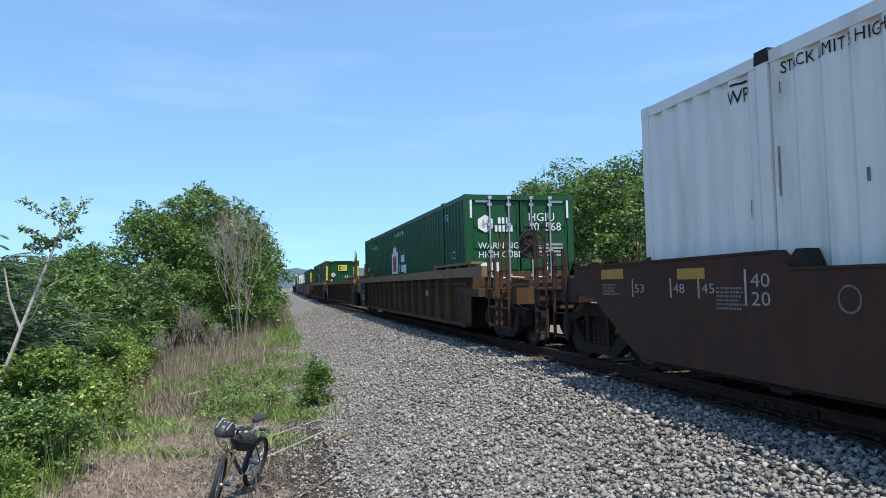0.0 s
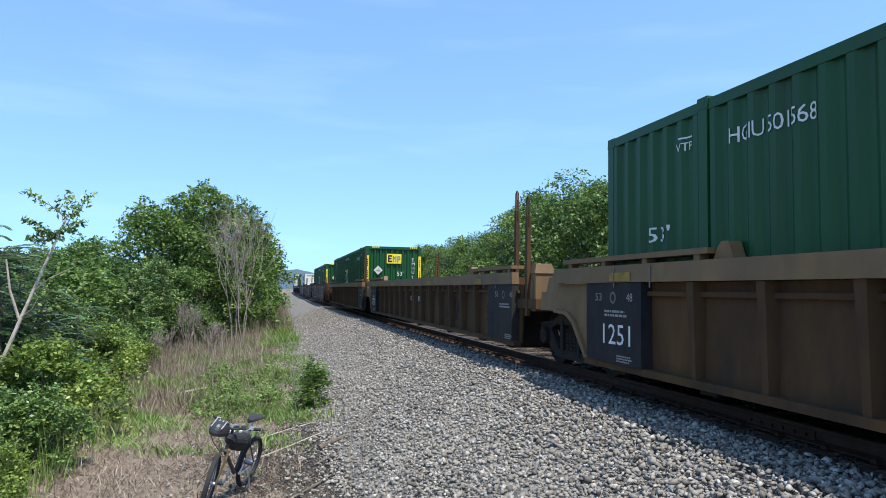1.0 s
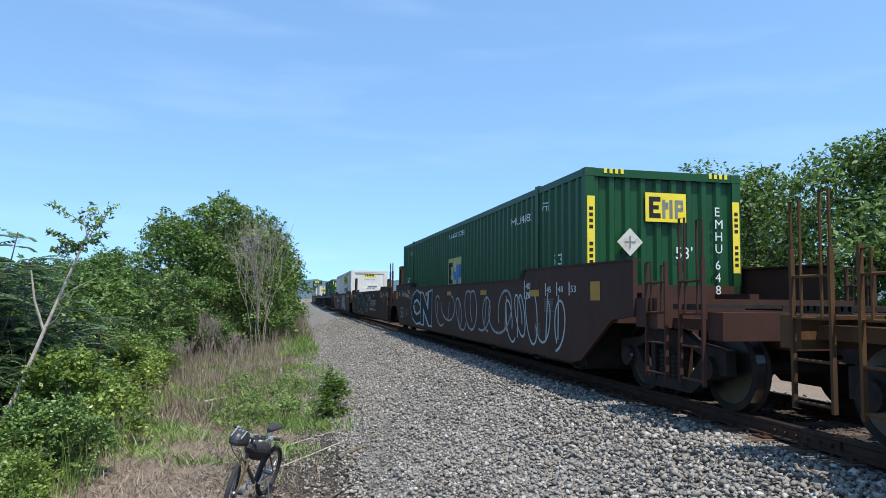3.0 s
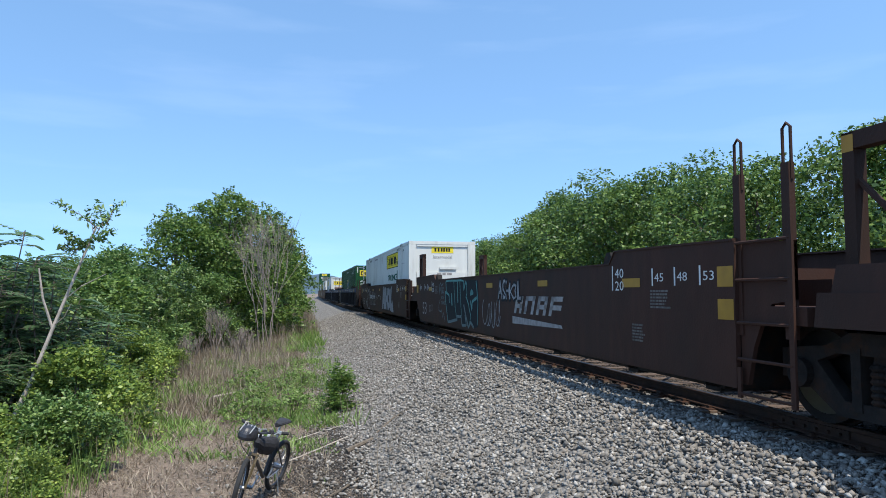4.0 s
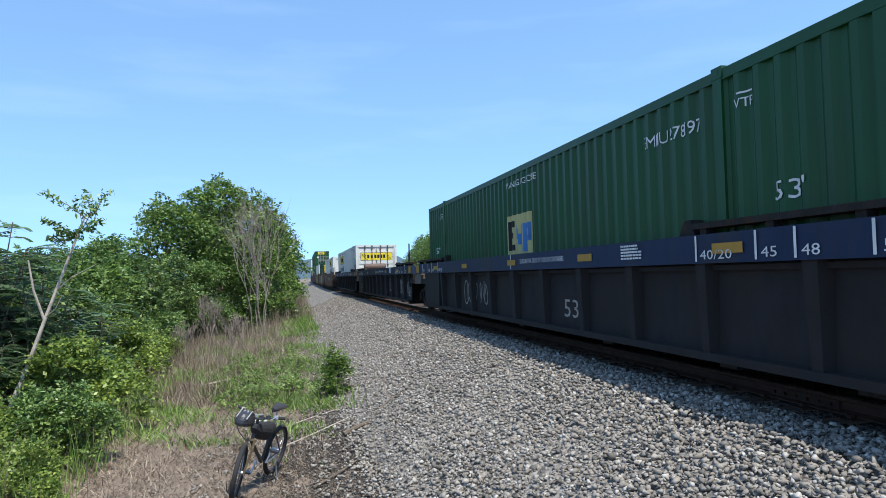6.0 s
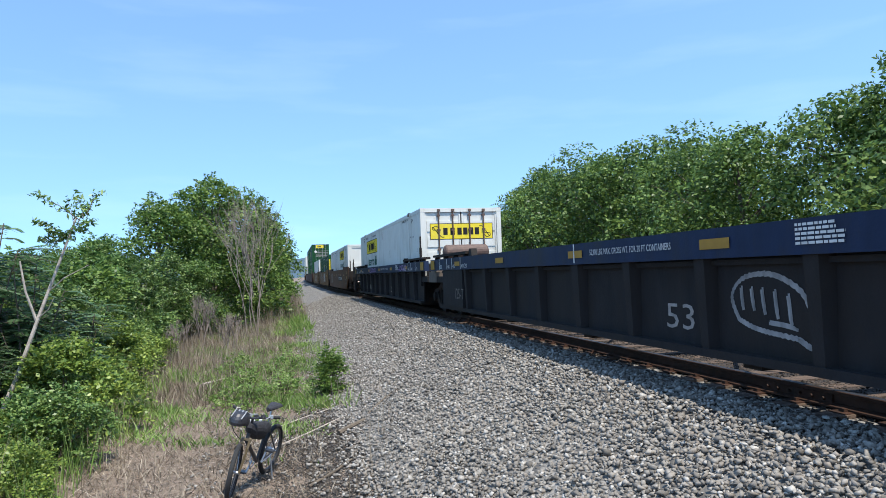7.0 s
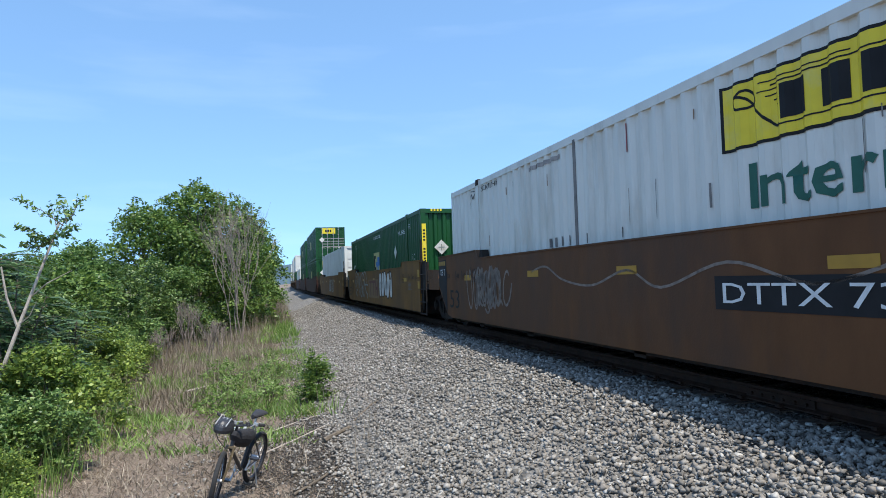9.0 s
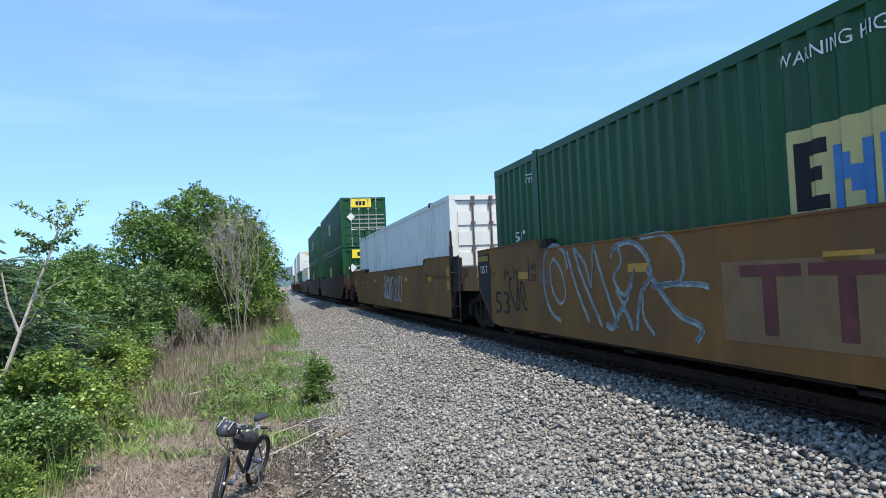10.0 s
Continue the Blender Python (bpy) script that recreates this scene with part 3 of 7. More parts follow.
def container(s, colour, end="doors", z=FLOOR, h=TOP - FLOOR, label="", moving=True):
    """A 53-foot container; local origin at the track's middle under its leading end, s metres along the track at the start."""
    mid = LONG / 2
    c = tagged(new("shipping_container"), label, "container", "containers on the train")
    hold = pose(0, -mid, z)
    name = colour.name
    bits = []
    bits.append(cached((name, "L", h), "side_wall", wall_side(h, -1), colour, c))
    bits.append(cached((name, "R", h), "side_wall", wall_side(h, 1), colour, c))
    bits.append(cached((name, "F", h), "frame", lambda: frame_bars(h), colour, c))
    bits.append(cached((name, "T", h), "roof", lambda: roof(h), colour, c))
    bits.append(cached((name, "B", h), "rear_end", end_folded(h, LONG - 0.06, -1), colour, c))
    if end == "folded":
        bits.append(cached((name, "E1", h), "front_end", end_folded(h, 0.03, 1), colour, c))
    elif end == "ribbed":
        bits.append(cached((name, "E2", h), "front_end", lambda: end_ribbed(h), colour, c))
    else:
        bits.append(cached((name, "D1", h), "door", door_leaf(h, -HALF + 0.145, -0.02), colour, c))
        bits.append(cached((name, "D2", h), "door", door_leaf(h, 0.02, HALF - 0.145), colour, c))
        for x in (-0.72, -0.27, 0.27, 0.72):
            bits.append(cached(("rod", x, h, name), "lock_rod", lock_rod(h, x), RUSTY if colour is WHITE else GALV, c, "rusty lock rod" if colour is WHITE else "galvanised lock rod"))
    for b in bits:
        b.matrix_basis = hold
    for sx in (-1, 1):
        for y in (2.0, LONG - 2.0):
            cached((name, "P", h), "lifting_post", lambda: lift_posts(h), colour, c).matrix_basis = hold @ pose(sx * (HALF - 0.045), y, 0)
            cached((name, "C2"), "corner_casting", casting, STEEL if colour is WHITE else colour, c).matrix_basis = hold @ pose(sx * (HALF - 0.072), y, h + 0.03)
        for y in (0.084, LONG - 0.084):
            cached((name, "C1"), "corner_casting", casting, colour, c).matrix_basis = hold @ pose(sx * (HALF - 0.08), y, h + 0.006)
    c.matrix_basis = on_track(s + mid)
    if moving:
        MOVING.append((c, s + mid))
    c["h"] = h
    c["z"] = z
    return c


def mark(c, name, bm, mat, label=""):
    """A painted mark or plate on a thing, built in the coordinates of its leading end."""
    ob = part(name, bm, mat, c, label)
    ob.matrix_basis = pose(0, -LONG / 2, c.get("z", 0.0))
    return ob


def end_text(c, text, x, z, size, mat, y=-0.002):
    bm, w = glyphs(text, size)
    return mark(c, "lettering", on_end(bm, x, z, y), mat)


def end_flat(c, rects, x, z, mat, y=-0.001, name="painted_panel"):
    return mark(c, name, on_end(flat(*rects), x, z, y), mat)


def small_lines(c, x, y0, n, length, height, mat, seed, hw, folded=False):
    bm = bmesh.new()
    for i in range(n):
        word_bars(bm, 0, -i * height * 1.7, length * random.Random(seed + i).uniform(0.7, 1), height, seed + i)
    return mark(c, "small_lettering", on_side(bm, x, y0, hw, folded), mat)


# ---- well cars ----
SIDE, WIDE = 1.43, 1.485


def reach(kind):
    """How far the sides run on past the well."""
    return 1.65 if kind == "coupler" else 0.85


def side_smooth(sign, head, tail, top, shoulder):
    """A plain side sheet with raised shoulders; it ends upright at a shared truck's far side and slopes up over the others."""
    a, b = -reach(head), LONG + reach(tail)
    lead = [(-0.27, 0.40), (-0.28, shoulder - 0.03)] if head == "free" else [(-0.12, 0.46), (max(a, -1.1) + 0.02, 1.06), (a, 1.12), (a, shoulder - 0.03)]

    def build():
        bm = bmesh.new()
        out = lead + [(2.2, shoulder), (2.36, top), (LONG - 2.36, top), (LONG - 2.2, shoulder), (b, shoulder - 0.03), (b, 1.12), (min(b, LONG + 1.1) - 0.02, 1.06), (LONG + 0.12, 0.46), (LONG - 0.2, 0.40), (0.2, 0.40)]
        x0, x1 = sorted((sign * SIDE, sign * (SIDE - 0.05)))
        prism(bm, out, x0, x1)
        return tidy(bm)
    return build


def flange(sign, head, tail, top, shoulder):
    a, b = -0.28 if head == "free" else -reach(head), LONG + reach(tail)
    out = [(a, shoulder - 0.03), (2.2, shoulder), (2.36, top), (LONG - 2.36, top), (LONG - 2.2, shoulder), (b, shoulder - 0.03)]

    def build():
        bm = bmesh.new()
        prism(bm, out + [(y, z + 0.022) for y, z in reversed(out)], *sorted((sign * (SIDE + 0.014), sign * (SIDE - 0.12))))
        return tidy(bm)
    return build


def end_gusset(sign, shoulder):
    """The inset plate that steps down from the side's leading end to the shared truck."""
    def build():
        bm = bmesh.new()
        prism(bm, [(-0.28, shoulder - 0.05), (-0.28, 0.44), (-0.36, 0.44), (-0.46, 0.8), (-0.62, 1.12), (-0.72, 1.2), (-1.0, 1.24), (-1.0, shoulder - 0.08)], *sorted((sign * 1.375, sign * 1.33)))
        return tidy(bm)
    return build


def end_steps(sign):
    """Side ladder beyond the leading end: an outer stile and rungs back to the side."""
    def build():
        bm = bmesh.new()
        x = sign * 1.425
        box(bm, x - 0.012, x + 0.012, -1.06, -1.0, 0.32, 1.80)
        box(bm, x - 0.012, x + 0.012, -0.34, -0.29, 0.32, 0.6)
        for z in (0.36, 0.68, 1.02, 1.42, 1.77):
            rod(bm, [(x, -1.03, z), (x, -0.3, z)], 0.016, 6)
        return tidy(bm)
    return build


def stop_lug():
    """A container guide on a shoulder's inner end."""
    bm = bmesh.new()
    prism(bm, [(0, 0), (0.3, 0), (0.24, 0.11), (0.18, 0.17), (0.08, 0.17)], -0.07, 0.07)
    return tidy(bm)


def sill_ribbed(sign, head, tail, tan=False):
    a, b = -reach(head) - 0.1, LONG + reach(tail) + 0.1
    if head != "coupler":
        a = -0.3 if tan else a - 0.35
    if tail != "coupler":
        b += 0.35

    def build():
        bm = bmesh.new()
        x0, x1 = sorted((sign * (WIDE + 0.01), sign * (WIDE - 0.14)))
        box(bm, x0, x1, a, b, 1.425 if tan else 1.34, 1.63, 0.012)
        return tidy(bm)
    return build


def shoulder_plate(sign, y0, y1):
    def build():
        bm = bmesh.new()
        box(bm, *sorted((sign * (WIDE - 0.01), sign * (WIDE - 0.25))), y0, y1, 1.69, 1.75)
        for y in np.linspace(y0 + 0.15, y1 - 0.25, 4):
            box(bm, *sorted((sign * (WIDE - 0.03), sign * (WIDE - 0.14))), y, y + 0.1, 1.63, 1.69)
        return tidy(bm)
    return build


def end_plate(sign, y0, y1, top=1.338):
    """A flush plate between the last ribs and the side's end."""
    def build():
        bm = bmesh.new()
        box(bm, *sorted((sign * (WIDE - 0.008), sign * (WIDE - 0.148))), y0, y1, 0.452, top)
        return tidy(bm)
    return build


def end_casting(sign):
    """The curved cheek that runs from the side out over a shared truck."""
    def build():
        bm = bmesh.new()
        out = [(0.25, 1.42), (1.28, 1.42), (1.37, 1.3), (1.4, 1.0), (1.0, 0.98), (0.78, 0.88), (0.55, 0.62), (0.38, 0.43), (0.25, 0.42)]
        prism(bm, [(LONG + y, z) for y, z in out], *sorted((sign * 1.40, sign * 1.26)))
        prism(bm, [(LONG + 0.25, 0.42), (LONG + 0.38, 0.43), (LONG + 0.55, 0.62), (LONG + 0.78, 0.88), (LONG + 1.0, 0.98), (LONG + 1.4, 1.0), (LONG + 1.4, 1.05), (LONG + 0.95, 1.03), (LONG + 0.72, 0.92), (LONG + 0.48, 0.65), (LONG + 0.35, 0.48), (LONG + 0.25, 0.47)], *sorted((sign * 1.45, sign * 1.40)))
        return tidy(bm)
    return build


def end_pillar(sign):
    """A squat box pillar at the leading end of a well, with a rounded cap."""
    def build():
        bm = bmesh.new()
        box(bm, *sorted((sign * 1.32, sign * 1.02)), -0.98, -0.62, 0.98, 1.60)
        box(bm, *sorted((sign * 1.34, sign * 1.0)), -1.0, -0.60, 1.60, 1.76, 0.035)
        box(bm, *sorted((sign * 1.345, sign * 1.3)), -0.9, -0.7, 1.05, 1.5, 0.01)
        return tidy(bm)
    return build


def sheet_ribbed(sign):
    def build():
        bm = bmesh.new()
        x0, x1 = sorted((sign * (WIDE - 0.15), sign * (WIDE - 0.19)))
        prism(bm, [(-0.5, 1.42), (LONG + 0.5, 1.42), (LONG + 0.36, 0.42), (-0.36, 0.42)], x0, x1)
        return tidy(bm)
    return build


def long_bar(sign, out, deep, z0, z1):
    def build():
        bm = bmesh.new()
        box(bm, *sorted((sign * (WIDE - out), sign * (WIDE - deep))), -0.36, LONG + 0.36, z0, z1)
        return tidy(bm)
    return build


def rib(sign, wide):
    def build():
        bm = bmesh.new()
        a, b = sign * (WIDE - 0.012), sign * (WIDE - 0.152)
        w = wide
        vs = [bm.verts.new(p) for p in ((a, -w, 1.42), (a, w, 1.42), (b, w * 1.5, 1.42), (b, -w * 1.5, 1.42), (sign * (WIDE - 0.05), -w * 0.7, 0.45), (sign * (WIDE - 0.05), w * 0.7, 0.45), (b, w, 0.45), (b, -w, 0.45))]
        for f in ((0, 1, 2, 3), (7, 6, 5, 4), (0, 4, 5, 1), (1, 5, 6, 2), (2, 6, 7, 3), (3, 7, 4, 0)):
            bm.faces.new([vs[i] for i in f])
        return tidy(bm)
    return build


def well_floor():
    bm = bmesh.new()
    for sx in (-1, 1):
        box(bm, *sorted((sx * 1.30, sx * 0.86)), 0.1, LONG - 0.1, 0.34, 0.395)
    for y in (0.3, 2.0, 4.6, 8.07, 11.5, 14.1, LONG - 0.3):
        box(bm, -1.3, 1.3, y - 0.13, y + 0.13, 0.30, 0.398)
    for a, b in ((0.3, 2.0), (2.0, 4.6), (4.6, 8.07), (8.07, 11.5), (11.5, 14.1), (14.1, LONG - 0.3)):
        rod(bm, [(-1.2, a, 0.35), (1.2, b, 0.35)], 0.03, 4)
        rod(bm, [(1.2, a, 0.35), (-1.2, b, 0.35)], 0.03, 4)
    return tidy(bm)


def well_end(y, face):
    """Dark plates that close the well's corner over the truck."""
    def build():
        bm = bmesh.new()
        box(bm, -1.31, 1.31, *sorted((y - 0.02 * face, y - 0.05 * face)), 0.36, 1.2)
        for sx in (-1, 1):
            box(bm, *sorted((sx * 1.315, sx * 1.30)), *sorted((y - 0.02 * face, y + 1.0 * face)), 0.37, 1.3)
        return tidy(bm)
    return build


def joint_cover():
    """The heavy casting and deck plates over a shared truck."""
    bm = bmesh.new()
    y = LONG + 1.25
    box(bm, -1.40, 1.40, y - 0.25, y + 0.75, 1.02, 1.30, 0.02)
    box(bm, -0.6, 0.6, y - 0.3, y + 0.85, 0.78, 1.02)
    box(bm, -1.36, -0.75, y - 0.05, y + 0.6, 1.30, 1.52, 0.03)
    box(bm, 0.75, 1.36, y - 0.05, y + 0.6, 1.30, 1.52, 0.03)
    return tidy(bm)


def air_tank():
    bm = bmesh.new()
    wheel_rings(bm, [(-0.95, 0.1), (-0.9, 0.19), (-0.86, 0.21), (0.3, 0.21), (0.34, 0.19), (0.39, 0.1)], (0, -1.45, 1.86), "x", 20)
    for x in (-0.7, 0.1):
        box(bm, x, x + 0.08, -1.6, -1.3, 1.3, 1.7)
    return tidy(bm)


def bulkhead(y, face):
    def build():
        bm = bmesh.new()
        d = face
        box(bm, -1.3, 1.3, *sorted((y, y + 0.1 * d)), 0.9, 1.55)
        box(bm, -1.38, 1.38, *sorted((y - 0.1 * d, y - 1.15 * d)), 1.02, 1.18)
        box(bm, -0.42, 0.42, *sorted((y - 0.1 * d, y - 1.2 * d)), 0.72, 1.02)
        for x in (-0.9, 0.75):
            box(bm, x, x + 0.15, *sorted((y - 0.1 * d, y - 0.9 * d)), 1.18, 1.42)
        return tidy(bm)
    return build


def end_platform(y, d):
    """The open end over the truck, out to the coupler. d: -1 towards the head, 1 towards the tail."""
    def build():
        bm = bmesh.new()
        box(bm, -0.55, 0.55, *sorted((y, y + 1.65 * d)), 0.82, 1.16)
        box(bm, -1.36, 1.36, *sorted((y + 1.4 * d, y + 1.65 * d)), 0.92, 1.2)
        box(bm, -1.40, 1.40, *sorted((y, y + 0.5 * d)), 1.0, 1.34)
        for x in (-1.2, 0.95):
            box(bm, x, x + 0.25, *sorted((y + 0.5 * d, y + 1.4 * d)), 1.0, 1.12)
        return tidy(bm)
    return build


def crossover(y, d):
    """Open grating walkway across the end."""
    def build():
        bm = bmesh.new()
        for k in range(9):
            yy = y + (0.85 + 0.07 * k) * d
            box(bm, -1.4, 1.4, yy - 0.012, yy + 0.012, 1.24, 1.28)
        for x in (-1.4, -0.5, 0.5, 1.38):
            box(bm, x, x + 0.02, *sorted((y + 0.83 * d, y + 1.43 * d)), 1.22, 1.28)
        return tidy(bm)
    return build


def coupler(y, d):
    def build():
        bm = bmesh.new()
        box(bm, -0.09, 0.09, *sorted((y + 1.65 * d, y + 1.95 * d)), 0.78, 0.98)
        box(bm, -0.2, 0.16, *sorted((y + 1.88 * d, y + 2.06 * d)), 0.72, 1.02, 0.02)
        rod(bm, [(0.5, y + 1.7 * d, 0.85), (0.45, y + 1.95 * d, 0.5), (0.2, y + 2.05 * d, 0.45)], 0.035)
        return tidy(bm)
    return build


def ladder(y, d, x, top):
    def build():
        bm = bmesh.new()
        for yy in (y, y + 0.42 * d):
            box(bm, x - 0.02, x + 0.02, yy - 0.014, yy + 0.014, 0.45, 1.75)
        for z in np.arange(0.5, 1.7, 0.34):
            rod(bm, [(x, y, z), (x, y + 0.42 * d, z)], 0.014)
        rod(bm, [(x, y, 1.7), (x, y, top), (x, y + 0.1 * d, top), (x, y + 0.1 * d, 1.18)], 0.013)
        rod(bm, [(x, y + 0.42 * d, 1.7), (x, y + 0.42 * d, top - 0.05), (x, y + 0.32 * d, top - 0.05), (x, y + 0.32 * d, 1.18)], 0.013)
        return tidy(bm)
    return build


def guide_post(y, x, top):
    """A tall loop of bar that guides the container into the well."""
    def build():
        bm = bmesh.new()
        box(bm, x - 0.03, x + 0.03, y - 0.05, y + 0.05, 0.9, top - 0.35)
        rod(bm, [(x, y - 0.05, top - 0.5), (x, y - 0.05, top - 0.04), (x, y, top), (x, y + 0.05, top - 0.04), (x, y + 0.05, top - 0.5)], 0.015)
        return tidy(bm)
    return build


def goal_frame(y, x, top):
    """A tall rectangular steel frame with a diagonal brace."""
    def build():
        bm = bmesh.new()
        for yy in (y, y + 0.5):
            box(bm, x - 0.06, x + 0.06, yy - 0.06, yy + 0.06, 1.1, top)
        box(bm, x - 0.06, x + 0.06, y - 0.06, y + 0.56, top - 0.14, top)
        rod(bm, [(x, y, 1.75), (x, y + 0.5, top - 0.35)], 0.03)
        return tidy(bm)
    return build


def brake_wheel(y, x, z):
    def build():
        bm = bmesh.new()
        k = 20
        prof = [(0.018 * math.cos(a), 0.26 + 0.018 * math.sin(a)) for a in np.linspace(0, math.tau, 7)[:-1]]
        wheel_rings(bm, prof, (x, y, z), "y", k, True)
        for j in range(5):
            a = j * math.tau / 5
            rod(bm, [(x, y, z), (x + 0.26 * math.cos(a), y, z + 0.26 * math.sin(a))], 0.014)
        box(bm, x - 0.16, x + 0.16, y + 0.03, y + 0.24, z - 0.25, z + 0.25, 0.03)
        return tidy(bm)
    return build


def side_frame(sx):
    """The cast side frame of a three-piece truck, with its two windows."""
    def build():
        bm = bmesh.new()
        x0, x1 = sorted((sx * 1.05, sx * 0.93))
        arch = [(-1.15, 0.40), (-1.15, 0.66), (-0.62, 0.72), (-0.35, 0.84), (0.35, 0.84), (0.62, 0.72), (1.15, 0.66), (1.15, 0.40), (0.98, 0.40), (0.72, 0.58), (0.5, 0.66), (-0.5, 0.66), (-0.72, 0.58), (-0.98, 0.40)]
        prism(bm, arch, x0, x1)
        prism(bm, [(-0.98, 0.45), (-0.72, 0.58), (-0.42, 0.27), (0.42, 0.27), (0.72, 0.58), (0.98, 0.45), (0.5, 0.14), (-0.5, 0.14)], x0, x1)
        for y in (-0.34, 0.24):
            box(bm, x0 - 0.012, x1 + 0.012, y, y + 0.1, 0.2, 0.72)
        for y in (-0.889, 0.889):
            wheel_rings(bm, [(x0 - 0.09, 0.06), (x0 - 0.07, 0.13), (x1 + 0.06, 0.13)] if sx < 0 else [(x0 - 0.06, 0.13), (x1 + 0.07, 0.13), (x1 + 0.09, 0.06)], (0, y, 0.46), "x", 14)
        return tidy(bm)
    return build


def spring(sx):
    def build():
        bm = bmesh.new()
        for k in range(6):
            wheel_rings(bm, [(0.27 + k * 0.055, 0.055), (0.295 + k * 0.055, 0.07), (0.32 + k * 0.055, 0.055)], (sx * 0.99, 0, 0), "z", 10)
        return tidy(bm)
    return build


def axle():
    bm = bmesh.new()
    rod(bm, [(-1.0, 0, 0.46), (1.0, 0, 0.46)], 0.075, 12)
    return tidy(bm)


def wheel_disc(sx):
    def build():
        bm = bmesh.new()
        wheel_rings(bm, [(sx * 0.80, 0.20), (sx * 0.79, 0.36), (sx * 0.83, 0.38), (sx * 0.83, 0.455), (sx * 0.72, 0.462), (sx * 0.70, 0.487), (sx * 0.68, 0.487), (sx * 0.68, 0.37), (sx * 0.72, 0.34), (sx * 0.72, 0.2)], (0, 0, 0.46), "x", 32)
        return tidy(bm)
    return build


def tread(sx):
    def build():
        bm = bmesh.new()
        wheel_rings(bm, [(sx * 0.825, 0.4575), (sx * 0.725, 0.4645)], (0, 0, 0.46), "x", 32)
        return tidy(bm)
    return build


def truck(car, y):
    """A two-axle truck with its middle y metres behind the leading end of the well."""
    here = pose(0, y - LONG / 2, RAIL_TOP)
    t = cached("bolster", "truck", bolster, STEEL, car, "grimy two-axle freight truck")
    t.matrix_basis = here
    for sx in (-1, 1):
        cached(("frame", sx), "side_frame", side_frame(sx), STEEL, t)
        for yy in (-0.13, 0.0, 0.13):
            cached(("spring", sx), "spring", spring(sx), STEEL, t).matrix_basis = pose(0, yy, 0)
    for yy in (-0.889, 0.889):
        cached("axle", "axle", axle, STEEL, t).matrix_basis = pose(0, yy, 0)
        for sx in (-1, 1):
            cached(("wheel", sx), "wheel", wheel_disc(sx), STEEL, t).matrix_basis = pose(0, yy, 0)
            cached(("tread", sx), "wheel_tread", tread(sx), TREAD, t, "tread worn bright").matrix_basis = pose(0, yy, 0)
    return t


def bolster():
    bm = bmesh.new()
    box(bm, -1.0, 1.0, -0.2, 0.2, 0.44, 0.72, 0.02)
    wheel_rings(bm, [(0.72, 0.25), (0.8, 0.25)], (0, 0, 0), "z", 16)
    return tidy(bm)


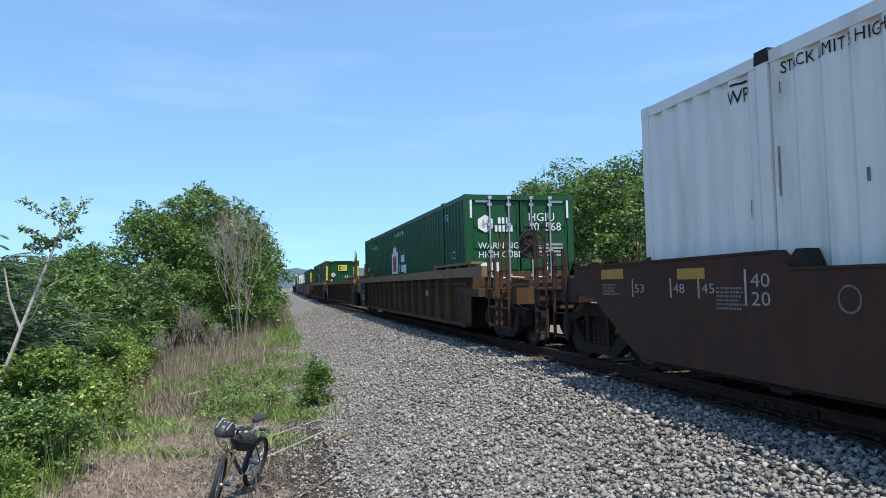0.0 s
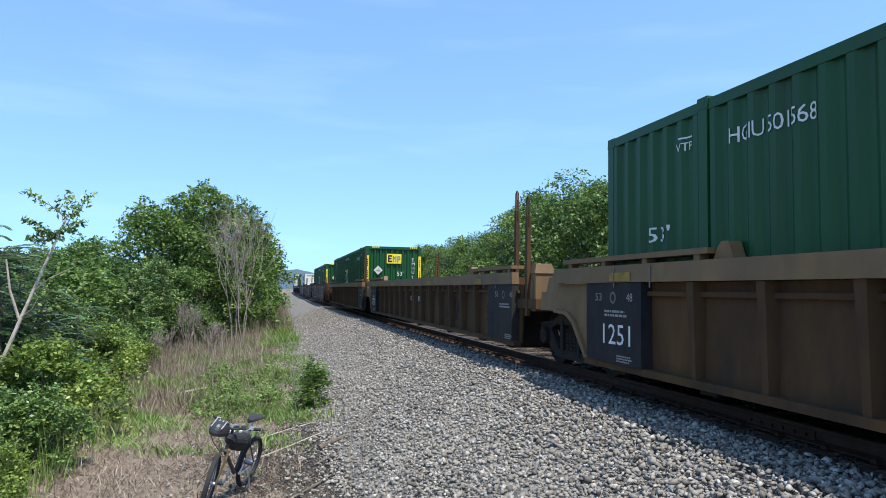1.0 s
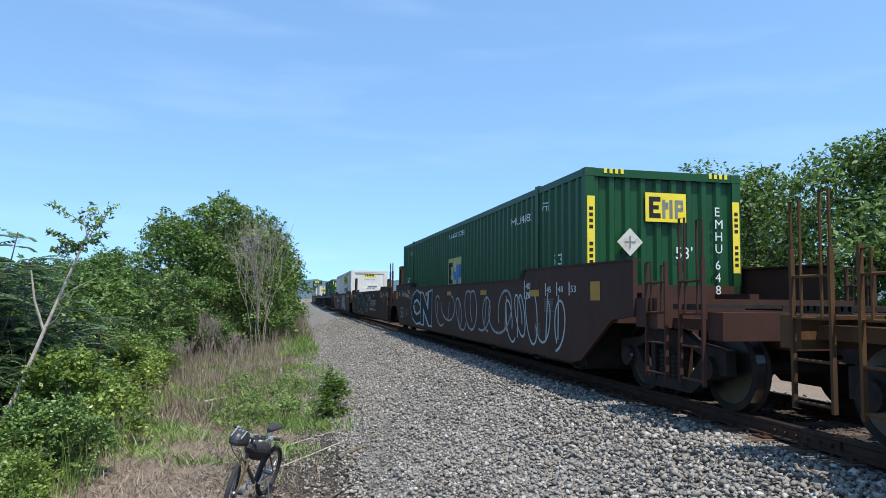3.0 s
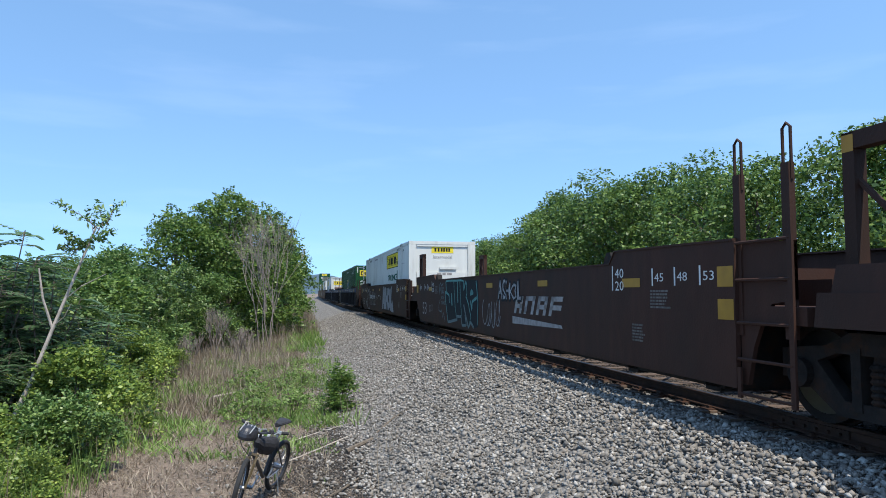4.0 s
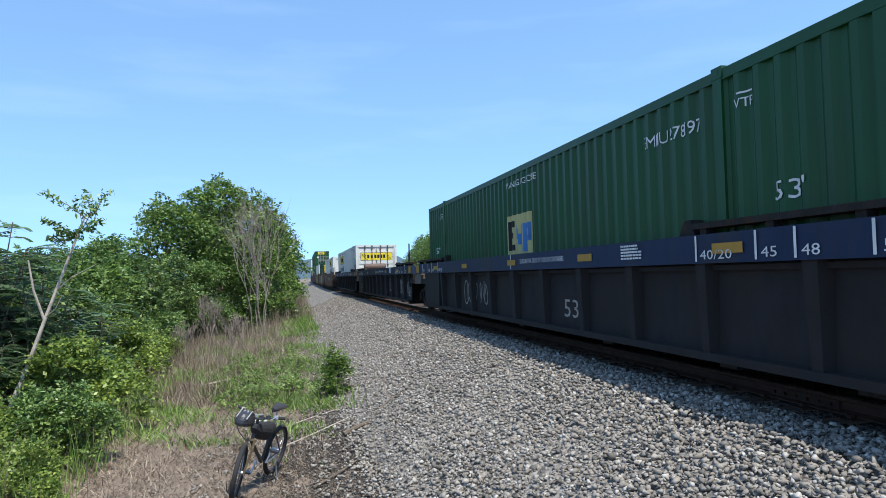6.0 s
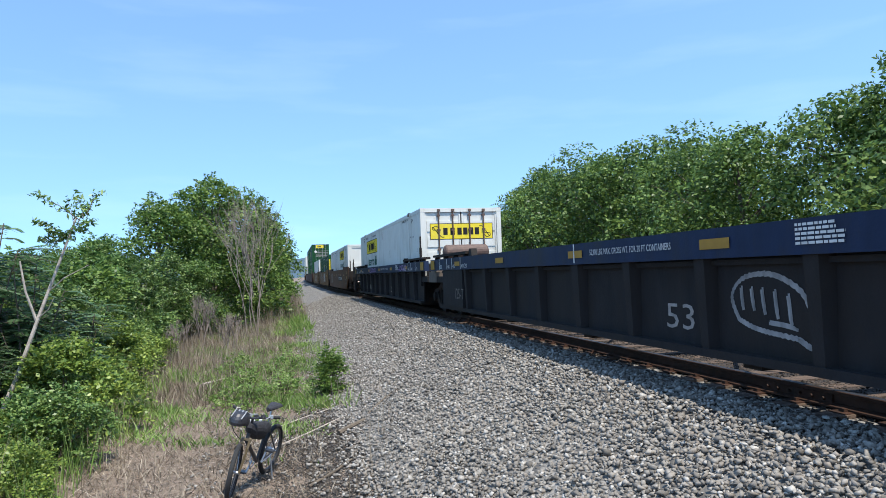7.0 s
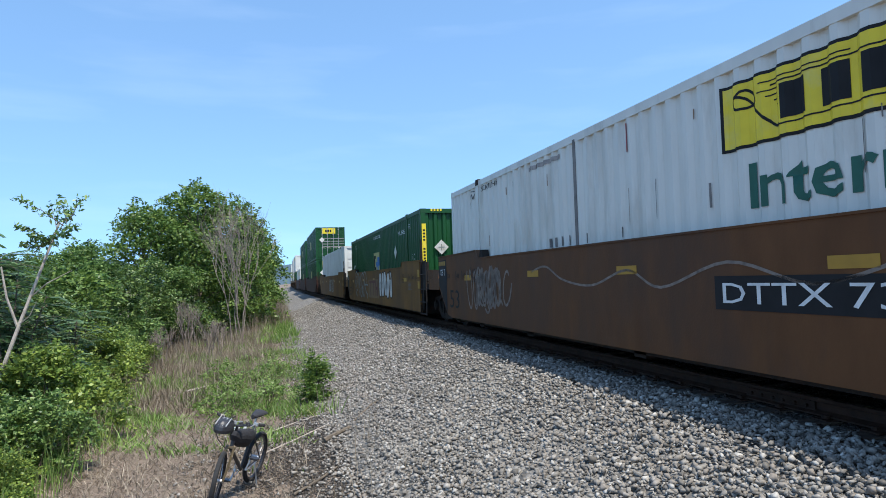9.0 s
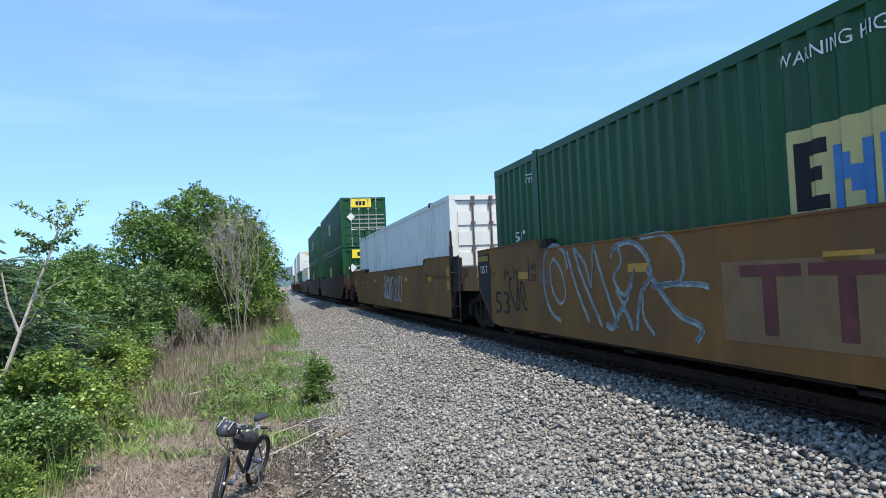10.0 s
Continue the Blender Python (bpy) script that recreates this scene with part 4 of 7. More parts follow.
def well_car(s, style, body, sill, head, tail, label, posts="", trim=None, detail=True, top=1.67, shoulder=1.83):
    """One unit of a well car. head, tail: 'coupler', 'joint' (shares the truck with the next unit) or 'free'. s: leading end of its well at the start."""
    car = tagged(new("well_car"), label, "rail car", "cars of the train")
    car["z"] = 0.0
    nm = body.name
    hold = pose(0, -LONG / 2, 0)

    def put(key, name, build, mat, lab=""):
        ob = cached(key, name, build, mat, car, lab)
        ob.matrix_basis = hold
        return ob

    for sg in (-1, 1):
        if style == "smooth":
            put((nm, "side", sg, head, tail, top), "side_wall", side_smooth(sg, head, tail, top, shoulder), body)
            put((nm, "flange", sg, head, tail, top), "top_flange", flange(sg, head, tail, top, shoulder), body)
            if head == "free" and detail:
                put((nm, "gusset", sg), "end_gusset", end_gusset(sg, shoulder), trim or body)
                put((nm, "steps", sg), "side_ladder", end_steps(sg), trim or body)
            for y in (2.3, LONG - 2.6):
                cached((nm, "lug"), "container_guide", stop_lug, STEEL, car).matrix_basis = hold @ pose(sg * (SIDE - 0.09), y, top)
        else:
            put((nm, sill.name, "sill", sg, head, tail), "top_sill", sill_ribbed(sg, head, tail, body is TAN), sill)
            for k, (y0, y1) in enumerate(((-1.0, 2.3), (LONG - 2.3, LONG + 1.0))):
                if body is TAN and head != "coupler" and k == 0:
                    y0 = -0.25
                put((nm, "shoulder", sg, k, y0), "shoulder_plate", shoulder_plate(sg, y0, y1), STEEL if sill is BLUE else sill)
            for y in (2.3, LONG - 2.6):
                cached((nm, "lug"), "container_guide", stop_lug, STEEL if sill is BLUE else sill, car).matrix_basis = hold @ pose(sg * (SIDE - 0.09), y, 1.63)
            put((nm, "sheet", sg), "side_wall", sheet_ribbed(sg), body)
            put((nm, "chord", sg), "bottom_chord", long_bar(sg, 0.03, 0.16, 0.37, 0.45), body)
            put((nm, "stiff", sg), "stiffener", long_bar(sg, 0.09, 0.152, 1.27, 1.32), body)
            if detail or sg < 0:
                step, n = (1.012, 7) if body is TAN else (1.48, 5)
                for k in range(-n, n + 1):
                    ob = cached((nm, "rib", sg, k == 0), "rib", rib(sg, 0.11 if k == 0 else (0.055 if body is TAN else 0.085)), body, car)
                    ob.matrix_basis = pose(0, k * step, 0)
            if detail and body is TAN:
                if head != "coupler":
                    put((nm, "plate", sg, 0), "end_plate", end_plate(sg, -0.29, 1.0, 1.42), BLACKED, "black-painted end plate")
                    put((nm, "pillar", sg), "end_pillar", end_pillar(sg), sill)
                if tail != "coupler":
                    put((nm, "plate", sg, 1), "end_plate", end_plate(sg, LONG - 1.1, LONG + 0.245, 1.42), BLACKED, "black-painted end plate")
                    put((nm, "cheek", sg), "end_casting", end_casting(sg), sill)
            elif detail and tail != "coupler":
                put((nm, "plate", sg, 1), "end_plate", end_plate(sg, LONG - 1.95, LONG - 0.08), body)
    put("well_floor", "well_floor", well_floor, STEEL)
    for y, d, kind in ((0.0, 1, head), (LONG, -1, tail)):
        put((nm, "bulk", d, bool(trim)), "bulkhead", bulkhead(y, d), trim or body)
        put(("well_end", d), "well_end", well_end(y, d), STEEL)
        e, out = (-1.65, -1) if d == 1 else (LONG + 1.65, 1)
        if kind == "coupler":
            put((nm, "plat", d, bool(trim)), "end_platform", end_platform(e, out), trim or body)
            put((nm, "cross", d), "walkway", crossover(e, out), STEEL)
            put(("coupler", d), "coupler", coupler(e, out), STEEL)
            for x in (-1.42, 1.36):
                put((nm, "ladder", d, x), "ladder", ladder(e + 1.0 * out, out, x, 2.2), trim or body)
                put((nm, "ladder2", d, x), "ladder", ladder(e + 0.3 * out, out, x, 1.76), trim or body)
            truck(car, e + 0.1 * out)
        elif kind == "joint":
            if d == -1:
                put((nm, "joint"), "joint_cover", joint_cover, GREYED if sill is BLUE else sill)
            truck(car, e + 0.01 * out)
    for p in posts.split():
        if p == "loops":
            for y in ((-0.95, -0.28) if body is BROWN else (-0.73, -0.2)):
                put((nm, "loop", y, 1), "guide_post", guide_post(y, -1.36, 2.78 if body is BROWN else (3.05 if y > -0.5 else 2.9)), trim or body)
        if p == "loops_far":
            for y in (LONG + 0.75, LONG + 0.3):
                put((nm, "loop", y, 2), "guide_post", guide_post(y, 1.36, 2.9), trim or body)
        if p == "goal":
            for x in (-1.1, 1.1):
                put((nm, "goal", x), "guide_frame", goal_frame(LONG + 1.2, x, 2.65), trim or body)
        if p == "goal_head":
            for x in (-1.1, 1.1):
                put((nm, "goalh", x), "guide_frame", goal_frame(-1.9, x, 2.6), trim or body)
        if p == "tank":
            put("tank", "air_tank", air_tank, RUSTY, "brown cylindrical air tank")
        if p == "short_loops":
            put((nm, "sloop"), "guide_post", guide_post(-0.3, -1.38, 2.4), trim or body)
        if p == "brake":
            put(("brake", nm), "brake_wheel", brake_wheel(-2.55, -0.75, 2.0), STEEL)
    car.matrix_basis = on_track(s + LONG / 2)
    MOVING.append((car, s + LONG / 2))
    return car


GREYED = material("grey_brown_steel", (0.10, 0.078, 0.06), 0.8, spread=0.2, scale=6, bump=0.2)

# ---- the train ----
BROWN_L = "dark brown smooth-sided well car of a freight train"
TAN_L = "dirty tan well car with ribbed steel sides"
BLUE_L = "dark blue and grimy grey well car with ribbed sides"
ORANGE_L = "orange-tan smooth-sided well car with spray paint"
GREEN_C = "green corrugated 53-foot container riding low in a well car"
WHITE_C = "white corrugated 53-foot container riding low in a well car"
W0 = 7.04 - LONG
car_w = well_car(W0, "smooth", BROWN, BROWN, "joint", "coupler", BROWN_L, top=1.35, shoulder=1.5)
con_w = container(W0, WHITE, "doors", label=WHITE_C)
car_a = well_car(14.43, "ribbed", TAN, TAN_SILL, "coupler", "joint", TAN_L, "brake")
con_a = container(14.43, GREEN, "doors", label=GREEN_C)
car_e0 = well_car(33.95, "ribbed", TAN, TAN_SILL, "free", "joint", TAN_L + ", empty", "loops loops_far")
car_e1 = well_car(53.47, "ribbed", TAN, TAN_SILL, "free", "coupler", TAN_L, "loops")
con_e1 = container(53.47, GREEN, "folded", label=GREEN_C)
car_e2 = well_car(77.01, "smooth", BROWN, BROWN, "coupler", "joint", BROWN_L + ", sprayed")
con_e2 = container(77.01, GREEN, "folded", label=GREEN_C)
car_m = well_car(96.4, "smooth", BROWN, BROWN, "free", "joint", BROWN_L + ", empty", "goal_head goal loops")
car_b = well_car(115.82, "smooth", BROWN, BROWN, "free", "coupler", BROWN_L)
con_b = container(115.82, WHITE, "ribbed", label=WHITE_C)
car_e3 = well_car(139.51, "ribbed", DARK, BLUE, "coupler", "joint", BLUE_L, "brake")
con_e3 = container(139.51, GREEN, "doors", label=GREEN_C)
car_n = well_car(159.05, "ribbed", DARK, BLUE, "free", "joint", BLUE_L + ", empty", "short_loops")
car_d = well_car(178.6, "ribbed", DARK, BLUE, "free", "coupler", BLUE_L, "short_loops tank")
con_d = container(178.6, WHITE, "doors", label=WHITE_C)
car_f = well_car(202.46, "smooth", RUST_TAN, RUST_TAN, "coupler", "joint", ORANGE_L, trim=STEEL)
con_f = container(202.46, WHITE, "ribbed", label=WHITE_C)
car_g = well_car(221.9, "smooth", ORANGE, ORANGE, "free", "joint", ORANGE_L, "short_loops", trim=STEEL)
con_g = container(221.9, GREEN, "folded", label=GREEN_C)
car_h = well_car(241.37, "smooth", ORANGE, ORANGE, "free", "coupler", ORANGE_L, "short_loops", trim=STEEL)
con_h = container(241.37, WHITE, "doors", label=WHITE_C)
# the tail of the train
far = [(265.1, BROWN, (GREEN, GREEN)), (284.5, BROWN, (GREEN, GREEN)), (303.9, BROWN, (WHITE,)), (327.5, TAN, (GREEN, WHITE)), (346.9, TAN, (WHITE, WHITE)), (366.3, TAN, (GREEN,)), (389.9, BROWN, (WHITE, WHITE)), (409.3, BROWN, (GREEN, GREEN)), (428.7, BROWN, (WHITE,)), (452.3, ORANGE, (GREEN,)), (471.7, ORANGE, (WHITE,)), (491.1, ORANGE, (GREEN, GREEN))]
tail_cons = []
for i, (s, body, loads) in enumerate(far):
    well_car(s, "smooth" if body is not TAN else "ribbed", body, TAN_SILL if body is TAN else body, ("coupler", "free", "free")[i % 3], ("joint", "joint", "coupler")[i % 3], {BROWN: BROWN_L, TAN: TAN_L, ORANGE: ORANGE_L}[body], detail=False)
    for j, colour in enumerate(loads):
        tail_cons.append(container(s, colour, "ribbed" if colour is WHITE else ("doors" if j else "folded"), z=FLOOR + j * 2.93, label=("green" if colour is GREEN else "white") + " container stacked " + ("on another" if j else "low") + " far back in the train"))

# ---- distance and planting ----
# blue of the air's haze is mixed straight into the ridge's base colour
HILL = material("far_hill_hazed", (0.05, 0.085, 0.11), 1.0, spread=0.12, scale=0.02)


def hills():
    rng = random.Random(8)
    bm = bmesh.new()
    n = 220
    top, foot = [], []
    for i in range(n):
        az = radians(-40 + 100 * i / (n - 1))
        r = 1900
        h = 1.3 + r * (0.034 + 0.004 * math.sin(i * 0.31 + 1) + 0.003 * math.sin(i * 0.83) - 0.010 * max(0, math.sin(i * 0.05 + 2.2))) + rng.uniform(-2.5, 2.5)
        x, y = r * math.sin(az), r * math.cos(az)
        foot.append(bm.verts.new((x * 0.8, y * 0.8, -5)))
        top.append((bm.verts.new((x, y, h)), bm.verts.new((x * 1.3, y * 1.3, -5))))
    for i in range(n - 1):
        bm.faces.new((foot[i], foot[i + 1], top[i + 1][0], top[i][0]))
        bm.faces.new((top[i][0], top[i + 1][0], top[i + 1][1], top[i][1]))
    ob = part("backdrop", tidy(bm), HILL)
    tagged(ob, "wooded ridge with blue distance haze put into its colour", "hill", kind="structure")


hills()
BARK = material("bark", (0.11, 0.085, 0.065), 0.95, spread=0.3, scale=12, bump=0.6, bump_scale=30)
GREY_BARK = material("grey_bark", (0.20, 0.165, 0.14), 0.9, spread=0.25, scale=12)
PALE_BARK = material("pale_bark", (0.36, 0.31, 0.26), 0.9, spread=0.25, scale=12, bump=0.4)
LEAF_TREE = leaf_material("leaf_tree", [(0.0396, 0.088, 0.0211), (0.088, 0.1628, 0.0334), (0.1408, 0.22, 0.044), (0.2112, 0.2904, 0.066)])
LEAF_BUSH = leaf_material("leaf_bush", [(0.0352, 0.0748, 0.0211), (0.0836, 0.1584, 0.0387), (0.1452, 0.2288, 0.0581), (0.2552, 0.3344, 0.1056)], 0.4, 0.27)
LEAF_LIME = leaf_material("leaf_lime", [(0.0528, 0.1012, 0.0229), (0.1188, 0.1892, 0.0352), (0.1936, 0.2728, 0.0484), (0.3344, 0.396, 0.088)], 0.42, 0.3)
LEAF_SUMAC = leaf_material("leaf_sumac", [(0.044, 0.1056, 0.044), (0.0968, 0.176, 0.0748), (0.176, 0.264, 0.132)])
GRASS = leaf_material("grass", [(0.09, 0.17, 0.035), (0.17, 0.27, 0.06), (0.27, 0.34, 0.11)])
DEAD = leaf_material("dead_stalks", [(0.1144, 0.088, 0.0616), (0.2112, 0.1716, 0.1232), (0.352, 0.2948, 0.22)], glow=0.1)


def leaf_cloud(centres, radii, count, size, seed, flat=0.7, aspect=0.5):
    """Leaves on the shells of many small clumps; returns verts and faces. Leaves are folded rhombs."""
    rng = np.random.default_rng(seed)
    centres, radii = np.asarray(centres, float), np.asarray(radii, float)
    w = radii ** 2
    pick = rng.choice(len(centres), count, p=w / w.sum())
    d = rng.standard_normal((count, 3))
    d /= np.linalg.norm(d, axis=1, keepdims=True)
    d[:, 2] = np.where(d[:, 2] < -0.3, -d[:, 2], d[:, 2])
    r = radii[pick] * rng.uniform(0.55, 1.08, count)
    c = centres[pick] + d * r[:, None] * np.array([1, 1, flat])
    nrm = d + 0.8 * rng.standard_normal((count, 3)) + np.array([0, 0, 0.5])
    nrm /= np.linalg.norm(nrm, axis=1, keepdims=True)
    t = np.cross(nrm, rng.standard_normal((count, 3)))
    t /= np.linalg.norm(t, axis=1, keepdims=True)
    b = np.cross(nrm, t)
    s = size * rng.uniform(0.6, 1.3, count)[:, None]
    P = np.stack([c - t * s * 0.5, c + b * s * aspect * 0.5 - nrm * s * 0.06, c + t * s * 0.5 - nrm * s * 0.12, c - b * s * aspect * 0.5 - nrm * s * 0.06], 1)
    F = np.arange(count * 4).reshape(count, 4)
    return P.reshape(-1, 3), F


def spray_cloud(centres, radii, count, size, seed, long=0.5, pairs=6, flat=0.8, aspect=0.4, droop=0.35):
    """Feathered sprays of paired leaflets that stand out of many small clumps; count is of leaflets."""
    rng = np.random.default_rng(seed + 500)
    centres, radii = np.asarray(centres, float), np.asarray(radii, float)
    n = count // (2 * pairs)
    w = radii ** 2
    pick = rng.choice(len(centres), n, p=w / w.sum())
    d = rng.standard_normal((n, 3))
    d /= np.linalg.norm(d, axis=1, keepdims=True)
    d[:, 2] = np.where(d[:, 2] < -0.45, -d[:, 2], d[:, 2])
    root = centres[pick] + d * (radii[pick] * rng.uniform(0.3, 0.95, n))[:, None] * np.array([1, 1, flat])
    axis = d + 0.45 * rng.standard_normal((n, 3)) + np.array([0, 0, 0.25])
    axis /= np.linalg.norm(axis, axis=1, keepdims=True)
    side = np.cross(axis, np.array([0.05, 0.02, 1.0]))
    side /= np.linalg.norm(side, axis=1, keepdims=True)
    up = np.cross(side, axis)
    L = long * rng.uniform(0.6, 1.35, n)
    f = np.linspace(0.15, 1.0, pairs)
    spine = root[:, None, :] + axis[:, None, :] * (L[:, None] * f)[..., None] - np.array([0, 0, droop]) * (L[:, None] * f ** 2)[..., None]
    out = []
    for sg in (-1, 1):
        ld = side[:, None, :] * sg * 0.9 + axis[:, None, :] * 0.5 + np.array([0, 0, -0.2]) + 0.28 * rng.standard_normal((n, pairs, 3))
        ld /= np.linalg.norm(ld, axis=2, keepdims=True)
        wd = np.cross(ld, up[:, None, :] + 0.45 * rng.standard_normal((n, pairs, 3)))
        wd /= np.linalg.norm(wd, axis=2, keepdims=True)
        s = (size * (1.2 - 0.45 * f)[None, :] * rng.uniform(0.7, 1.3, (n, pairs)))[..., None]
        out.append(np.stack([spine, spine + ld * s * 0.45 + wd * s * aspect * 0.5, spine + ld * s, spine + ld * s * 0.45 - wd * s * aspect * 0.5], 2))
    P = np.stack(out, 2).reshape(-1, 3)
    return P, np.arange(len(P)).reshape(-1, 4)


def foliage(centres, radii, count, size, seed, flat, aspect, long, share=0.68):
    """Sprays for the most part, with loose leaves between them."""
    V, F = spray_cloud(centres, radii, int(count * share), size, seed, long, 6, flat, aspect)
    V2, F2 = leaf_cloud(centres, radii, int(count * (1 - share)), size, seed, flat, aspect + 0.08)
    return np.concatenate([V, V2]), np.concatenate([F, F2 + len(V)])


def tree(h, spread, seed, leaves, size, mat, low=0.2, clumps=46, share=0.5, clump=(0.2, 0.45)):
    """A tapered trunk, limbs, and a crown of many small clumps; origin at its foot."""
    rng = random.Random(seed)
    t = new("tree")
    bm = bmesh.new()
    lean = (rng.uniform(-0.4, 0.4), rng.uniform(-0.4, 0.4))
    rod(bm, [(0, 0, -0.3), (lean[0] * 0.3, lean[1] * 0.3, h * 0.35), (lean[0], lean[1], h * 0.8)], 0.022 * h, 8, 0.006 * h)
    cs, rs = [], []
    for k in range(clumps):
        f = low + (1 - low) * (k + 0.5) / clumps
        girth = spread * math.sin(math.pi * min(1, 0.16 + 0.80 * (f - low) / (1 - low))) ** 0.7
        a = k * 2.4 + rng.uniform(-0.5, 0.5)
        rr = girth * rng.uniform(0.35, 1.0)
        c = (lean[0] * f + rr * math.cos(a), lean[1] * f + rr * math.sin(a), h * f - rng.uniform(0, 0.06) * h)
        cs.append(c)
        rs.append(spread * rng.uniform(*clump))
        if k % 3 == 0:
            z0 = c[2] * 0.7
            rod(bm, [(lean[0] * z0 / h, lean[1] * z0 / h, z0), ((c[0]) * 0.55, (c[1]) * 0.55, (z0 + c[2]) * 0.5 + 0.05 * h), c], 0.007 * h, 5, 0.002 * h)
    part("trunk", tidy(bm), BARK, t)
    V, F = foliage(cs, rs, leaves, size, seed, 0.8, 0.46, size * 2.6, share)
    mesh_part("crown", fast_mesh("crown", V, F, mat), mat, t)
    return t


def place_trees(models, spots, label, group):
    """spots: (x, y, height, turn). The first uses of the models are the models themselves."""
    used = set()
    for i, (x, y, h, turn) in enumerate(spots):
        base, bh = models[i % len(models)]
        z = float(ground_height(np.array(x - bend_at(np.array(y))), y)) - 0.15
        m = pose(x, y, z, 0, 0, turn)
        if i < len(models):
            ob = base
            ob.matrix_basis = m
        else:
            ob = copy_thing(base, m)
        ob.scale = (h / bh,) * 3
        tagged(ob, label, "tree", group)


LEAF_OAK = leaf_material("leaf_oak", [(0.0352, 0.0757, 0.0202), (0.0748, 0.1408, 0.0317), (0.1232, 0.2024, 0.044), (0.1936, 0.2728, 0.0634)])
models = [(tree(10, 3.3 + 0.5 * k, 20 + k, 11500, 0.27, LEAF_OAK, 0.05, 36, 0.25, (0.26, 0.5)), 10) for k in range(4)]
rng = random.Random(4)
spots = []
CANOPY = ((0, 26, 30, 32, 38, 45, 55, 62, 68, 76, 86, 100, 170), (13.4, 13.2, 12.6, 11.3, 11.8, 12.5, 13.5, 13.7, 14.1, 13.4, 11.8, 11.4, 11.4))
for k in range(32):
    y = 6 + k * 5.1 + rng.uniform(-1.3, 1.3)
    spots.append((30 + float(bend_at(np.array(y))) + rng.uniform(-1.5, 2.0), y, float(np.interp(y, *CANOPY)) * rng.uniform(0.88, 1.0), rng.uniform(0, 360)))
for k in range(12):
    y = 10 + k * 9 + rng.uniform(-2, 2)
    spots.append((37 + rng.uniform(-2, 3), y, float(np.interp(y * 0.8, *CANOPY)) * rng.uniform(0.95, 1.05), rng.uniform(0, 360)))
place_trees(models, spots, "full green deciduous tree in a dense tree line", "tree line beyond the track")

# the thicket on the near side
lefts = [(tree(7, 2.3 + 0.3 * k, 60 + k, 21000, 0.175, LEAF_TREE, 0.02, 64, 0.55), 7) for k in range(3)]
place_trees(lefts, [(-3.3, 38, 7.9, 0), (-1.7, 43, 7.6, 40), (-5.9, 36, 6.8, 90), (-0.9, 52, 7.0, 10), (-5.2, 52, 8.2, 200), (-9.4, 33, 4.6, 130), (-12.5, 30, 5.6, 60), (-1.4, 68, 7.4, 170), (-2.5, 84, 8, 250), (-0.8, 100, 8, 20), (-1.5, 125, 8, 80), (-16, 36, 6.2, 310), (-1.0, 150, 8, 33), (-0.2, 180, 8, 77)], "dense green broadleaf tree in the thicket by the track", "thicket trees")


# ---- marks on the containers and cars (distances from each leading end, heights over the rail) ----
def fit_text(c, text, y0, y1, z, cap, mat, hw=HALF + 0.006, folded=True, bold=0.0):
    """Words from y0 to y1, with capitals of that height."""
    bm, w = glyphs(text, cap / 0.69, bold)
    k = (y0 - y1) / max(w, 0.01)
    for v in bm.verts:
        v.co.x *= k
    return mark(c, "lettering", on_side(bm, y0, z - c["z"], hw, folded), mat)


def side_panel(c, y0, y1, z0, z1, mat, hw=HALF + 0.004, folded=True, name="painted_panel"):
    return mark(c, name, on_side(flat((0, y0 - y1, 0, z1 - z0)), y0, z0 - c["z"], hw, folded), mat)


def diamond(c, y, z, r, mat, hw, folded):
    bm = bmesh.new()
    bm.faces.new([bm.verts.new(p) for p in ((r, 0, 0), (0, r, 0), (-r, 0, 0), (0, -r, 0))])
    return mark(c, "placard", on_side(bm, y, z - c["z"], hw, folded), mat)


def end_diamond(c, x, z, r, mat, y=-0.03):
    bm = bmesh.new()
    bm.faces.new([bm.verts.new(p) for p in ((r, 0, 0), (0, r, 0), (-r, 0, 0), (0, -r, 0))])
    return mark(c, "placard", on_end(bm, x, z - c["z"], y), mat)


def name_blocks(widths, x0, x1, h, slim=0.74):
    """A company's name as plain upright blocks."""
    total, x, rects = sum(widths), x0, []
    for w in widths:
        step = (x1 - x0) * w / total
        if w > 0.3:
            rects.append((x, x + step * slim, 0, h))
        x += step
    return rects


